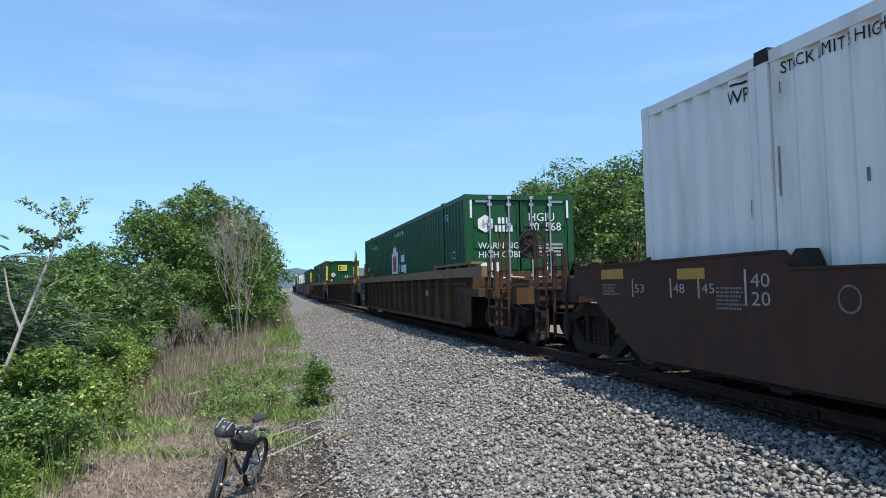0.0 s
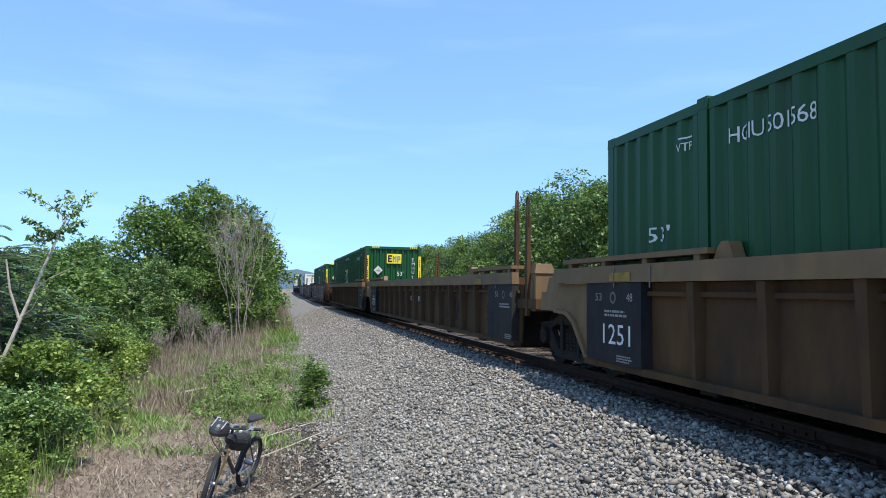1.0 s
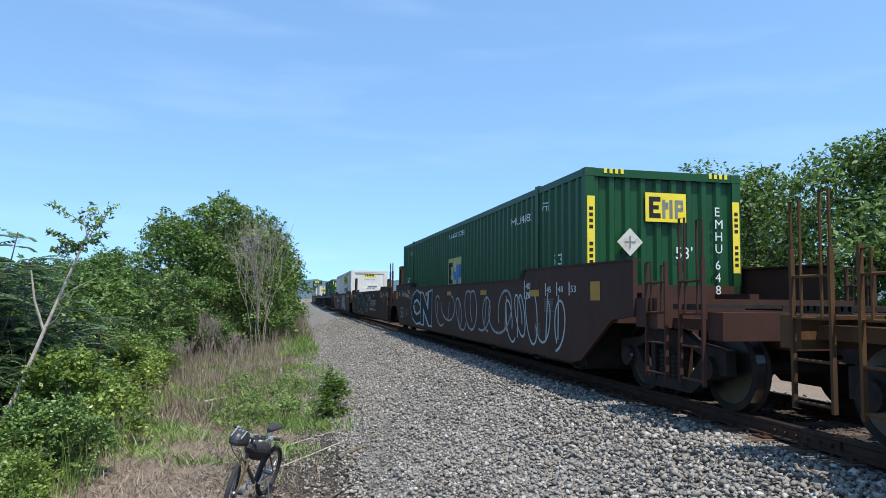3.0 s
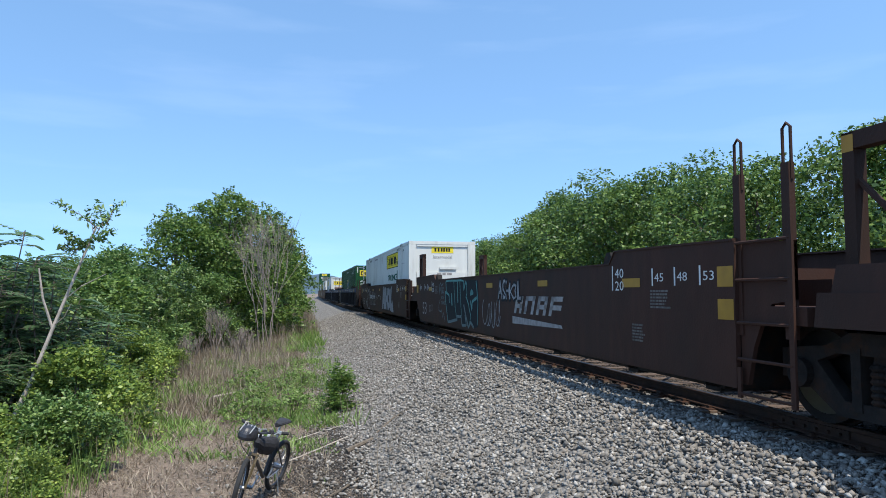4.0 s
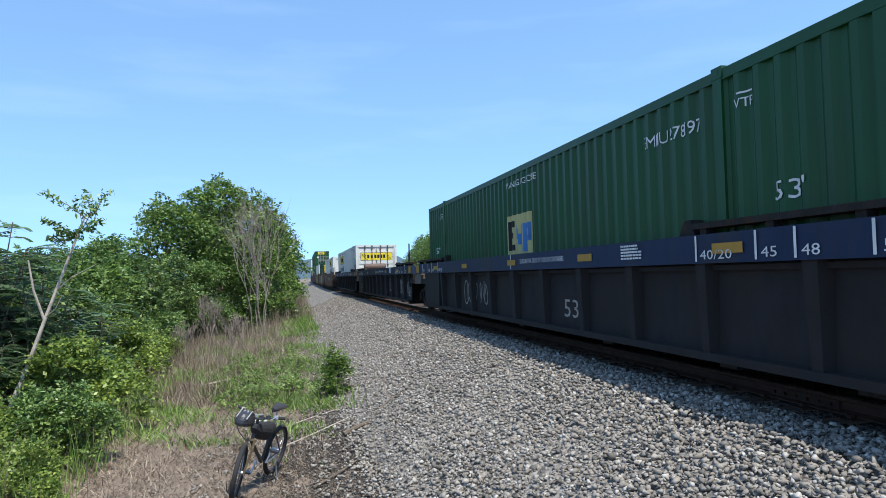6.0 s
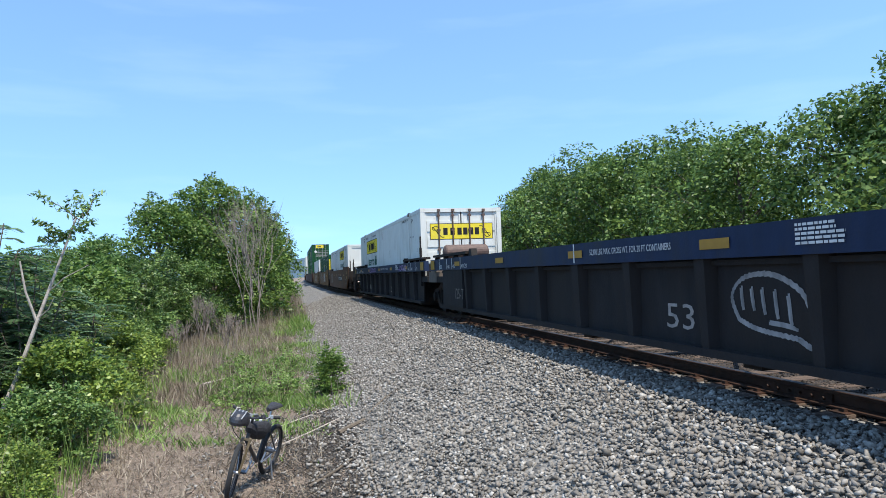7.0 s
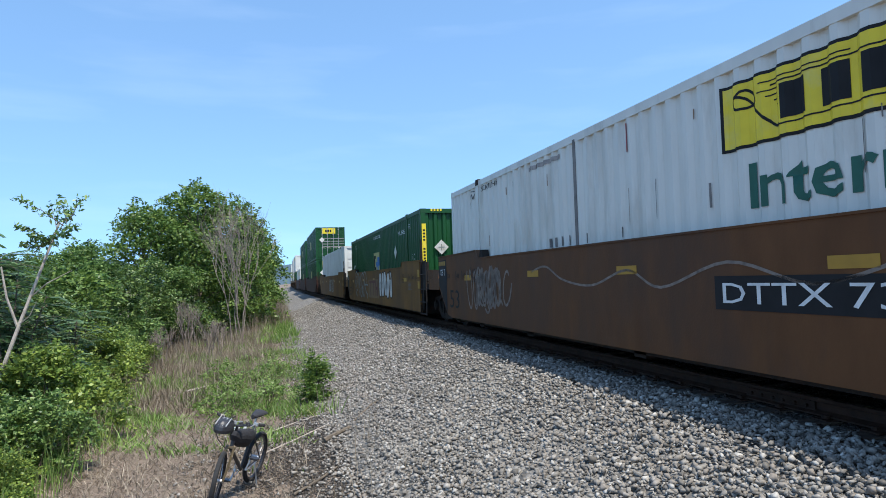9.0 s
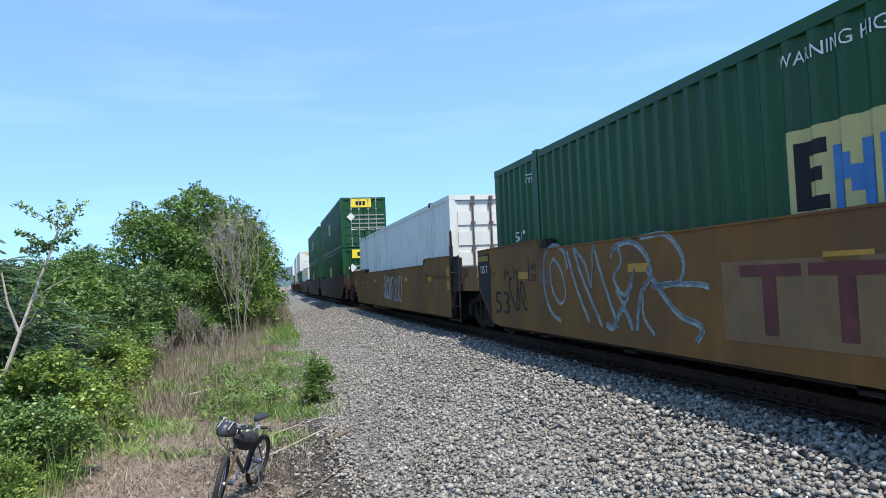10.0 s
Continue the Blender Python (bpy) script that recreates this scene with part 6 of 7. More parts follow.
for car in (car_f, car_g):
    fit_text(car, "53", 16.05, 15.25, 0.63, 0.40, LETTER_BLACK, FLUSH, False)
    mark(car, "painted_panel", on_side(dark_corner(), 16.99, 0.0, FLUSH, False), BLACKED)
    side_panel(car, 16.97, 16.35, 1.6, 1.7, WORN_YELLOW, FLUSH + 0.003, False, "reflector")
    fit_text(car, "125 T", 16.85, 16.4, 1.37, 0.14, LETTER_WHITE, FLUSH + 0.003, False)
fit_text(car_e2, "125 T", 16.95, 16.5, 1.32, 0.11, LETTER_WHITE, FLUSH, False)
fit_text(car_b, "253999", 11.5, 10.0, 1.0, 0.2, LETTER_WHITE, FLUSH, False)
mark(car_b, "company_mark", on_side(flat(*name_blocks([1, 1, 1, 1], 0, 0.62, 0.2)), 12.25, 1.0, FLUSH, False), LETTER_WHITE)
fit_text(car_b, "A", 9.25, 9.02, 0.98, 0.2, LETTER_WHITE, FLUSH, False)
fit_text(car_b, "WELL LD LMT", 8.75, 8.05, 1.13, 0.07, LETTER_WHITE, FLUSH, False)
fit_text(car_b, "A", 7.85, 7.7, 0.98, 0.18, LETTER_WHITE, FLUSH, False)
for y in (14.75, 1.75):
    for car in (car_e2, car_b, car_m):
        small_lines(car, y, 0.9, 6, 0.32, 0.022, LETTER_DIM, 71, FLUSH)
for car in (car_e2, car_b, car_m, car_w):
    ring = bmesh.new()
    add_stroke(ring, [(0.1 * math.cos(a * 0.3), 0.1 * math.sin(a * 0.3)) for a in range(22)], 0.018)
    mark(car, "round_mark", on_side(ring, 13.2 if car is car_w else 14.3, 1.12 if car is car_w else 0.85, FLUSH, False), LETTER_DIM)
for y in (-1.34, -1.84):
    side_panel(car_m, y, y - 0.12, 2.44, 2.58, REFLECTOR, 1.164, False, "reflector")
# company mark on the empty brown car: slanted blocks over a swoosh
swoosh = bmesh.new()
for k, (w0, w1) in enumerate(((0, 0.42), (0.56, 1.06), (1.2, 1.66), (1.8, 2.3))):
    for a, b, z0, z1 in ((w0, w0 + 0.13, 0.18, 0.5), (w1 - 0.13, w1, 0.18, 0.5), (w0, w1, 0.42, 0.5), (w0, w1, 0.28, 0.36) if k != 1 else (w0, w0 + 0.1, 0.2, 0.3)):
        if k == 3 and a == w1 - 0.13:
            continue
        swoosh.faces.new([swoosh.verts.new(p) for p in ((a + z0 * 0.5, z0, 0), (b + z0 * 0.5, z0, 0), (b + z1 * 0.5, z1, 0), (a + z1 * 0.5, z1, 0))])
swoosh.faces.new([swoosh.verts.new(p) for p in ((0.0, 0.12, 0), (0.0, -0.02, 0), (2.5, 0.0, 0), (2.45, 0.05, 0))])
mark(car_m, "company_mark", on_side(swoosh, 6.5, 0.74, FLUSH, False), LETTER_FADED, "grey slanted blocks of a company mark")
# maroon mark on a yellow field
side_panel(car_g, 9.5, 6.9, 0.62, 1.34, TAN_SILL, FLUSH, False)
mark(car_g, "company_mark", on_side(flat((0, 0.72, 0.5, 0.6), (0.28, 0.44, 0, 0.5), (0.8, 1.52, 0.5, 0.6), (1.08, 1.24, 0, 0.5), (1.6, 1.76, 0.3, 0.6), (2.0, 2.16, 0.3, 0.6), (1.72, 2.04, 0.24, 0.36), (1.6, 1.76, 0, 0.3), (2.0, 2.16, 0, 0.3)), 9.25, 0.7, FLUSH + 0.004, False), material("mark_maroon", (0.085, 0.018, 0.014), 0.7, spread=0.3, scale=6), "maroon blocks of a company mark")

# spray paint
SPRAY_DRY = material("spray_dry_teal", (0.13, 0.19, 0.19), 0.8, spread=0.45, scale=14)
FADED_TAN = material("spray_faded", (0.024, 0.016, 0.011), 0.8, spread=0.3, scale=4)


def sprayed_word(car, text, y0, y1, z0, z1, fill, edge, hw=FLUSH, bold=0.05):
    """Fat letters with an outline."""
    for mat, b, lift in ((edge, bold + 0.055, 0.002), (fill, bold, 0.005)):
        bm, w = glyphs(text, 1.0, b)
        xs, ys = [v.co.x for v in bm.verts], [v.co.y for v in bm.verts]
        x_lo, x_hi, y_lo, y_hi = min(xs), max(xs), min(ys), max(ys)
        g = 0 if mat is edge else 0.05
        for v in bm.verts:
            u, t = (v.co.x - x_lo) / (x_hi - x_lo), (v.co.y - y_lo) / (y_hi - y_lo)
            v.co.x = g + u * (y0 - y1 - 2 * g) + 0.05 * math.sin(9 * t)
            v.co.y = g + t * (z1 - z0 - 2 * g) + 0.05 * math.sin(7 * u) * t
        mark(car, "spray_paint", on_side(bm, y0, z0, hw + lift, False), mat)


def scrawl(car, y0, y1, z0, z1, seed, w, mat, loops=6, hw=FLUSH):
    """Looping lines of a spray can."""
    rng = random.Random(seed)
    bm = bmesh.new()
    step, h = (y0 - y1) / loops, z1 - z0
    for k in range(loops):
        cx, cy = (k + 0.5) * step, h * rng.uniform(0.42, 0.58)
        rx, ry, ph = step * rng.uniform(0.25, 0.6), h * rng.uniform(0.3, 0.46), rng.uniform(0, math.tau)
        turns, lean = rng.uniform(0.7, 1.5), rng.uniform(-0.4, 0.4)
        pts = []
        for q in range(26):
            a = ph + turns * math.tau * q / 25 * rng.choice((1, 1, 1.01))
            yy = ry * math.sin(a)
            pts.append((cx + rx * math.cos(a) * (1 - 0.3 * q / 25) + lean * yy + step * 0.5 * (q / 25 - 0.5), min(h, max(0, cy + yy))))
        add_stroke(bm, pts, w)
        if rng.random() < 0.5:
            x = cx + rng.uniform(-0.3, 0.3) * step
            add_stroke(bm, [(x, h * rng.uniform(0.1, 0.3)), (x + rng.uniform(-0.1, 0.25) * step, h * rng.uniform(0.7, 1.0))], w)
    return mark(car, "spray_paint", on_side(bm, y0, z0, hw, False), mat)


def bubbles(car, y0, y1, z0, z1, n, fill, edge, seed, hw=FLUSH):
    rng = random.Random(seed)
    for mat, grow, lift in ((edge, 0.04, 0.002), (fill, 0.0, 0.005)):
        rng.seed(seed)
        bm = bmesh.new()
        step = (y0 - y1) / n
        for k in range(n):
            cx, cy = (k + 0.5) * step, (z1 - z0) / 2 + rng.uniform(-0.05, 0.05)
            rx, ry, sk = step * 0.40 + grow, (z1 - z0) * 0.46 + grow, rng.uniform(-0.12, 0.12)
            bm.faces.new([bm.verts.new((cx + rx * math.copysign(abs(math.cos(a)) ** 0.6, math.cos(a)) + sk * math.sin(a), cy + ry * math.copysign(abs(math.sin(a)) ** 0.7, math.sin(a)), 0)) for a in np.linspace(0, math.tau, 25)[:-1]])
        mark(car, "spray_paint", on_side(bm, y0, z0, hw + lift, False), mat)
    bm = bmesh.new()
    for k in range(n):
        cx = (k + 0.5) * (y0 - y1) / n
        add_stroke(bm, curly([(cx - 0.08, 0.3), (cx + 0.02, 0.55), (cx + 0.08, 0.4), (cx, 0.25)]), 0.03)
    mark(car, "spray_paint", on_side(bm, y0, z0, hw + 0.008, False), edge)


def sprayed_strokes(car, y0, z0, strokes, mat, hw):
    """Hand-held strokes of uneven width, as (width, points along the side and up)."""
    bm = bmesh.new()
    for w, pts in strokes:
        for dx, dz, q in ((0.0, 0.0, 1.0), (0.012, 0.02, 0.6)):
            fine = []
            for (a, b), (c, d) in zip(pts, pts[1:]):
                fine += [(a + (c - a) * k / 4 + dx + 0.006 * math.sin(17 * b + k), b + (d - b) * k / 4 + dz + 0.006 * math.sin(11 * a + k)) for k in range(4)]
            add_stroke(bm, fine + [pts[-1]], w * q)
    mark(car, "spray_paint", on_side(bm, y0, z0, hw, False), mat)


# black word of wide joined letters with teal edges and dry-brushed grey lights
fill_bm = bmesh.new()
shape = ((0, 1.15), (0.1, 0.8), (-0.05, 0.85), (0, 0.6), (0.3, 0.02), (1.4, 0.12), (1.75, 0.2), (1.85, 0.0), (2.3, 0.04), (2.25, 0.2), (2.45, 0.0), (2.75, 0.15), (3.0, 0.02), (3.35, 0.05), (3.4, 0.6), (3.35, 1.12), (2.3, 1.15), (2.05, 1.05), (2.0, 1.14))
fill_bm.faces.new([fill_bm.verts.new((x, z, 0)) for x, z in shape])
mark(car_m, "spray_paint", on_side(fill_bm, 12.35, 0.47, FLUSH + 0.002, False), SPRAY_DARK)
sprayed_strokes(car_m, 12.35, 0.47, (
    (0.045, ((0, 1.14), (0.1, 0.8), (-0.06, 0.86), (-0.02, 0.6), (0.28, 0.02))),
    (0.035, ((0, 1.14), (0.95, 1.15), (2.0, 1.13))),
    (0.05, ((-0.08, 0.86), (0.42, 0.76), (0.44, 0.56))),
    (0.10, ((0.70, 0.80), (0.76, 0.50))),
    (0.022, ((0.95, 1.14), (1.1, 0.48), (1.26, 0.2))),
    (0.075, ((1.36, 1.13), (1.38, 0.92), (1.42, 0.58))),
    (0.022, ((1.62, 1.13), (1.72, 0.58), (1.8, 0.26))),
    (0.06, ((2.04, 1.12), (2.04, 0.9), (2.22, 1.1), (2.32, 1.02))),
    (0.03, ((2.32, 1.0), (2.34, 0.79), (2.25, 0.74), (2.5, 0.54), (2.72, 0.27), (2.6, 0.12))),
    (0.07, ((2.66, 0.80), (2.78, 0.88), (2.93, 0.82), (2.66, 0.80))),
    (0.07, ((2.69, 0.64), (2.8, 0.44), (2.86, 0.62), (3.25, 0.72))),
    (0.035, ((3.2, 1.1), (3.36, 0.6), (3.3, 0.1)))), SPRAY_GREEN, FLUSH + 0.005)
sprayed_strokes(car_m, 12.35, 0.47, (
    (0.07, ((0.3, 0.05), (1.36, 0.15))),
    (0.06, ((1.28, 0.22), (1.76, 0.24), (1.86, 0.02), (2.28, 0.05), (2.16, 0.3))),
    (0.07, ((2.04, 0.54), (2.22, 0.3), (2.48, 0.0), (2.7, 0.14), (2.98, 0.02)))), SPRAY_DRY, FLUSH + 0.007)
for text, y, z, h in (("R.I.P.", 13.2, 1.36, 0.1), ("APRS", 12.98, 1.26, 0.1), ("NOR.", 12.98, 1.12, 0.1), ("ONHED", 12.98, 0.98, 0.1)):
    fit_text(car_m, text, y, y - 0.1 * len(text), z, h, SPRAY_DRY, FLUSH, False)
sprayed_strokes(car_m, 13.3, 0.5, (
    (0.018, ((0.1, 0.75), (0.05, 0.95), (0.2, 1.08), (0.4, 1.0), (0.6, 1.06))),
    (0.018, ((0.2, 0.6), (0.05, 0.5), (0.0, 0.3), (0.2, 0.25), (0.35, 0.32), (0.5, 0.1), (0.62, 0.25), (0.85, 0.0)))), SPRAY_DRY, FLUSH)
scrawl(car_m, 8.6, 7.3, 0.5, 1.2, 6, 0.025, SPRAY_GREY, 4)
sprayed_word(car_m, "ASHOL", 7.5, 5.95, 1.12, 1.58, SPRAY_GREY, SPRAY_DARK, bold=0.01)
sprayed_word(car_b, "ASHO", 7.05, 4.15, 0.48, 1.62, SPRAY_GREY, SPRAY_DARK, bold=0.09)
for grow, paint, lift in ((0.04, SPRAY_DARK, 0.002), (0.0, SPRAY_GREY, 0.006)):
    el = bmesh.new()
    g = grow
    el.faces.new([el.verts.new((x, z, 0)) for x, z in ((-g, 0.1), (0.1, 1.0 + g), (0.55 + g, 1.15 + g), (0.32 + g, 0.36 + g), (0.5 + g, 0.4 + g), (0.62 + g, 0.58 + g), (0.8, 0.44 + g), (1.1 + g, 0.02 - g), (0.55, 0.02 - g))])
    mark(car_b, "spray_paint", on_side(el, 4.2, 0.46, FLUSH + lift, False), paint)
scrawl(car_b, 12.4, 9.8, 0.6, 1.5, 7, 0.035, SPRAY_GREY, 4)
sprayed_strokes(car_b, 14.7, 0.4, (
    (0.045, curly([(1.05, 0.75), (1.0, 0.95), (1.2, 1.05), (1.55, 1.0), (1.95, 0.75), (2.17, 0.35), (2.1, 0.1), (1.8, 0.02), (1.4, 0.05), (1.0, 0.2), (0.95, 0.35)])),
    (0.035, ((0.05, 0.47), (0.54, 0.14), (0.72, 0.3), (0.05, 0.47))), (0.035, ((0.72, 0.3), (0.66, 0.74), (1.08, 0.36), (0.95, 0.1), (0.72, 0.3))),
    (0.05, ((1.47, 0.85), (1.55, 0.57))), (0.05, ((1.68, 0.8), (1.76, 0.52))),
    (0.05, ((1.2, 1.1), (1.5, 0.95), (1.75, 1.15), (2.1, 0.8), (2.6, 0.7)))), SPRAY_GREY, FLUSH)
sprayed_word(car_e2, "CN", 13.7, 10.2, 0.48, 1.58, SPRAY_DARK, SPRAY)
scrawl(car_e2, 9.8, 3.0, 0.5, 1.5, 12, 0.05, SPRAY_GREY, 6)
scrawl(car_e2, 3.4, 0.4, 0.5, 1.45, 14, 0.04, SPRAY, 5)
sprayed_word(car_e1, "SERO", 11.0, 6.4, 0.55, 1.22, FADED_TAN, TAN, RIB_IN, 0.0)
scrawl(car_e0, 4.6, 3.6, 0.6, 1.2, 19, 0.03, SPRAY_DARK, 3, RIB_IN)
sprayed_strokes(car_n, 4.8, 0.55, (
    (0.035, curly([(0.1, 0.2), (0.0, 0.42), (0.2, 0.6), (0.55, 0.62), (0.9, 0.48), (1.02, 0.2), (1.0, 0.02), (0.85, 0.08)])),
    (0.03, curly([(0.1, 0.2), (0.3, 0.14), (0.55, 0.1), (0.85, 0.08)])),
    (0.04, ((0.14, 0.5), (0.17, 0.3))), (0.04, ((0.28, 0.5), (0.32, 0.3))), (0.04, ((0.42, 0.5), (0.46, 0.27))),
    (0.04, ((0.58, 0.48), (0.62, 0.24))), (0.04, ((0.74, 0.44), (0.78, 0.2))), (0.03, ((0.5, 0.2), (0.85, 0.16)))), SPRAY_GREY, RIB_IN)
scrawl(car_n, 0.55, -0.3, 0.5, 1.1, 22, 0.04, SPRAY_GREY, 3, RIB_IN)
scrawl(car_n, 2.2, 1.3, 0.6, 1.15, 23, 0.03, SPRAY_GREY, 3, RIB_IN)
scrawl(car_d, 7.3, 6.75, 0.7, 1.1, 24, 0.010, LETTER_DIM, 3, RIB_IN)
VIOLET = material("spray_violet", (0.30, 0.20, 0.42), 0.7, spread=0.2)
scrawl(car_d, 11.15, 9.0, 1.37, 1.58, 25, 0.028, VIOLET, 9, WIDE + 0.016)
scrawl(car_d, 3.1, 1.6, 1.38, 1.58, 26, 0.03, VIOLET, 6, WIDE + 0.016)
scrawl(car_e3, 12, 10, 0.55, 1.15, 27, 0.03, SPRAY_GREY, 5, RIB_IN)
WORN = material("spray_worn_grey", (0.17, 0.135, 0.11), 0.8, spread=0.4, scale=9)
wave = curly([(0, 0.22), (0.6, 0.3), (1.2, 0.1), (2.1, 0.02), (3.0, 0.2), (3.7, 0.0), (4.8, 0.24), (5.8, 0.04), (6.6, 0.2)], 6)
mark(car_f, "spray_paint", on_side(stroke(wave, 0.03), 11.06, 1.13, FLUSH, False), WORN)
scrawl(car_f, 14.6, 12.0, 0.6, 1.5, 29, 0.05, WORN, 7)
scrawl(car_f, 13.8, 12.6, 0.7, 1.5, 33, 0.09, WORN, 6)
mark(car_f, "painted_box", on_side(flat((0, 0.5, 0, 0.03), (0, 0.5, 0.27, 0.3), (0, 0.03, 0, 0.3), (0.47, 0.5, 0, 0.3)), 0.57, 0.73, FLUSH, False), LETTER_FADED)
mark(car_f, "painted_box", on_side(flat((0.06, 0.44, 0.05, 0.25)), 0.57, 0.73, FLUSH, False), SPRAY_DARK)
sprayed_strokes(car_g, 13.9, 0.56, [(w, curly(pts, 4)) for w, pts in (
    (0.05, [(0.75, 0.05), (0.45, 0.15), (0.25, 0.4), (0.2, 0.7), (0.3, 1.05), (0.6, 1.15), (0.95, 1.05), (1.05, 0.8)]),
    (0.035, [(0.45, 0.85), (0.5, 0.5), (0.75, 0.3), (0.95, 0.45), (0.85, 0.75), (0.6, 0.95), (0.45, 0.85)]),
    (0.045, [(1.05, 1.05), (1.3, 0.55), (1.65, 0.08)]), (0.05, [(1.25, 1.1), (1.55, 0.6), (2.0, 0.05)]),
    (0.04, [(1.25, 1.1), (1.6, 0.85), (1.75, 0.55), (1.85, 1.1)]), (0.05, [(1.85, 1.1), (2.1, 0.6), (2.4, 0.05)]),
    (0.04, [(2.3, 0.9), (2.45, 1.05), (2.55, 0.85), (2.35, 0.65), (2.6, 0.45), (2.85, 0.75), (2.6, 0.35), (2.4, 0.5)]),
    (0.07, [(2.1, 0.08), (2.3, 0.05), (2.55, 0.3), (2.75, 0.05)]),
    (0.06, [(2.35, 1.0), (2.7, 1.08), (3.05, 0.95), (3.2, 0.7), (2.95, 0.45), (2.85, 0.05)]),
    (0.05, [(3.0, 1.1), (3.5, 1.1), (3.8, 0.85), (3.7, 0.6), (3.2, 0.55), (3.7, 0.58), (4.2, 0.55)]),
    (0.06, [(3.1, 0.75), (3.6, 0.3), (4.05, 0.15), (3.95, 0.0)]), (0.035, [(3.0, 0.5), (3.0, 0.2), (3.2, 0.02)]))],
    material("spray_worn_blue", (0.19, 0.235, 0.24), 0.75, spread=0.35, scale=7), FLUSH)
bubbles(car_g, 6.7, 4.0, 0.7, 1.62, 5, material("spray_cream", (0.52, 0.50, 0.44), 0.7, spread=0.12, scale=4), SPRAY_DARK, 3)
bubbles(car_g, 4.6, 4.2, 1.3, 1.6, 1, ORANGE, SPRAY_DARK, 4)
scrawl(car_g, 15.2, 14.4, 0.7, 1.3, 44, 0.04, SPRAY_DARK, 2)
scrawl(car_h, 9.0, 5.5, 0.55, 1.5, 52, 0.05, SPRAY, 6)


# wear on the white containers: rust runs, scuffs, a patched seam
RUN = material("rust_run", (0.22, 0.13, 0.075), 0.85, spread=0.3, scale=8)
SCUFF = material("scuff", (0.16, 0.15, 0.14), 0.85, spread=0.3, scale=8)
for k, c in enumerate((con_w, con_b, con_d, con_f)):
    rng = random.Random(70 + k)
    for j in range(16):
        y, h = rng.uniform(0.4, 15.8), rng.uniform(0.05, 0.45)
        z = rng.choice((rng.uniform(1.7, 2.0), 3.12 - h, rng.uniform(1.8, 3.0)))
        side_panel(c, y, y - rng.uniform(0.008, 0.022), z, z + h * (0.4 if z > 2.2 else 1), rng.choice((RUN, SCUFF, SCUFF)), HALF + 0.007, True, "streak")
seam = bmesh.new()
box(seam, -HALF - 0.004, -HALF + 0.05, 9.58, 9.66, 0.1, 2.8)
mark(con_f, "wall_seam", tidy(seam), SCUFF)
for j in range(6):
    side_panel(con_f, 10.6 - 0.24 * j, 10.6 - 0.24 * j - 0.05, 1.72, 1.86, SCUFF, HALF + 0.007, True, "streak")


def over(x, y):
    return float(ground_height(np.array(x - bend_at(np.array(y))), y))


def bush(w, h, seed, leaves, size, mat, aspect=0.5, clumps=24, name="bush"):
    """Arching stems and a ragged mound of leaves; origin at its foot."""
    rng = random.Random(seed)
    b = new(name)
    bm = bmesh.new()
    cs, rs = [], []
    for k in range(clumps):
        a, f = k * 2.4 + rng.uniform(-0.4, 0.4), rng.uniform(0.06, 1.0)
        rr = w * math.sqrt(rng.random()) * math.sqrt(max(0.12, 1.05 - f * f))
        c = (rr * math.cos(a), rr * math.sin(a), h * f * rng.uniform(0.85, 1.05))
        cs.append(c)
        rs.append(w * rng.uniform(0.13, 0.36))
        if k % 2 == 0:
            rod(bm, [(0.1 * math.cos(a), 0.1 * math.sin(a), -0.2), (c[0] * 0.4, c[1] * 0.4, c[2] * 0.65), (c[0], c[1], c[2] + 0.1)], 0.018, 5, 0.004)
    part("stem", tidy(bm), BARK, b)
    V, F = foliage(cs, rs, leaves, size, seed, 0.85, aspect, size * 4.2)
    mesh_part("leaves", fast_mesh("leaves", V, F, mat), mat, b)
    return b


def sumac(h, seed, fronds=34, spread=0.9):
    """A sapling with long feathered leaves of paired leaflets."""
    rng = random.Random(seed)
    b = new("sumac")
    bm = bmesh.new()
    V, F = [], []
    tips = []
    for k in range(5):
        a = k * 1.3 + rng.uniform(-0.3, 0.3)
        top = Vector((spread * math.cos(a) * rng.uniform(0.2, 0.8), spread * math.sin(a) * rng.uniform(0.2, 0.8), h * rng.uniform(0.72, 1.0)))
        rod(bm, [(0, 0, -0.2), tuple(top * 0.5 + Vector((0, 0, 0.1 * h))), tuple(top)], 0.022, 5, 0.008)
        tips.append(top)
    for k in range(fronds):
        root = tips[k % 5] * (1.0 - 0.5 * rng.random() ** 1.4)
        a, up, long = rng.uniform(0, math.tau), rng.uniform(-0.1, 0.6), rng.uniform(0.4, 0.75)
        d = Vector((math.cos(a), math.sin(a), up)).normalized()
        side = d.cross(Vector((0, 0, 1))).normalized()
        pts = []
        for q in range(10):
            f = q / 9
            p = root + d * long * f + Vector((0, 0, -0.35 * long * f * f))
            pts.append(tuple(p))
            if q > 0:
                for sg in (-1, 1):
                    w = side * sg
                    L, W = 0.13 * (1.1 - 0.5 * f), 0.034
                    tip = p + (w * 0.9 + d * 0.35).normalized() * L + Vector((0, 0, -0.03))
                    m = (p + tip) / 2
                    n0 = len(V)
                    V += [tuple(p), tuple(m + d * W), tuple(tip), tuple(m - d * W)]
                    F.append((n0, n0 + 1, n0 + 2, n0 + 3))
        rod(bm, pts[::3], 0.006, 4, 0.003)
    part("stem", tidy(bm), BARK, b)
    mesh_part("leaves", fast_mesh("leaves", V, F, LEAF_SUMAC), LEAF_SUMAC, b)
    return b


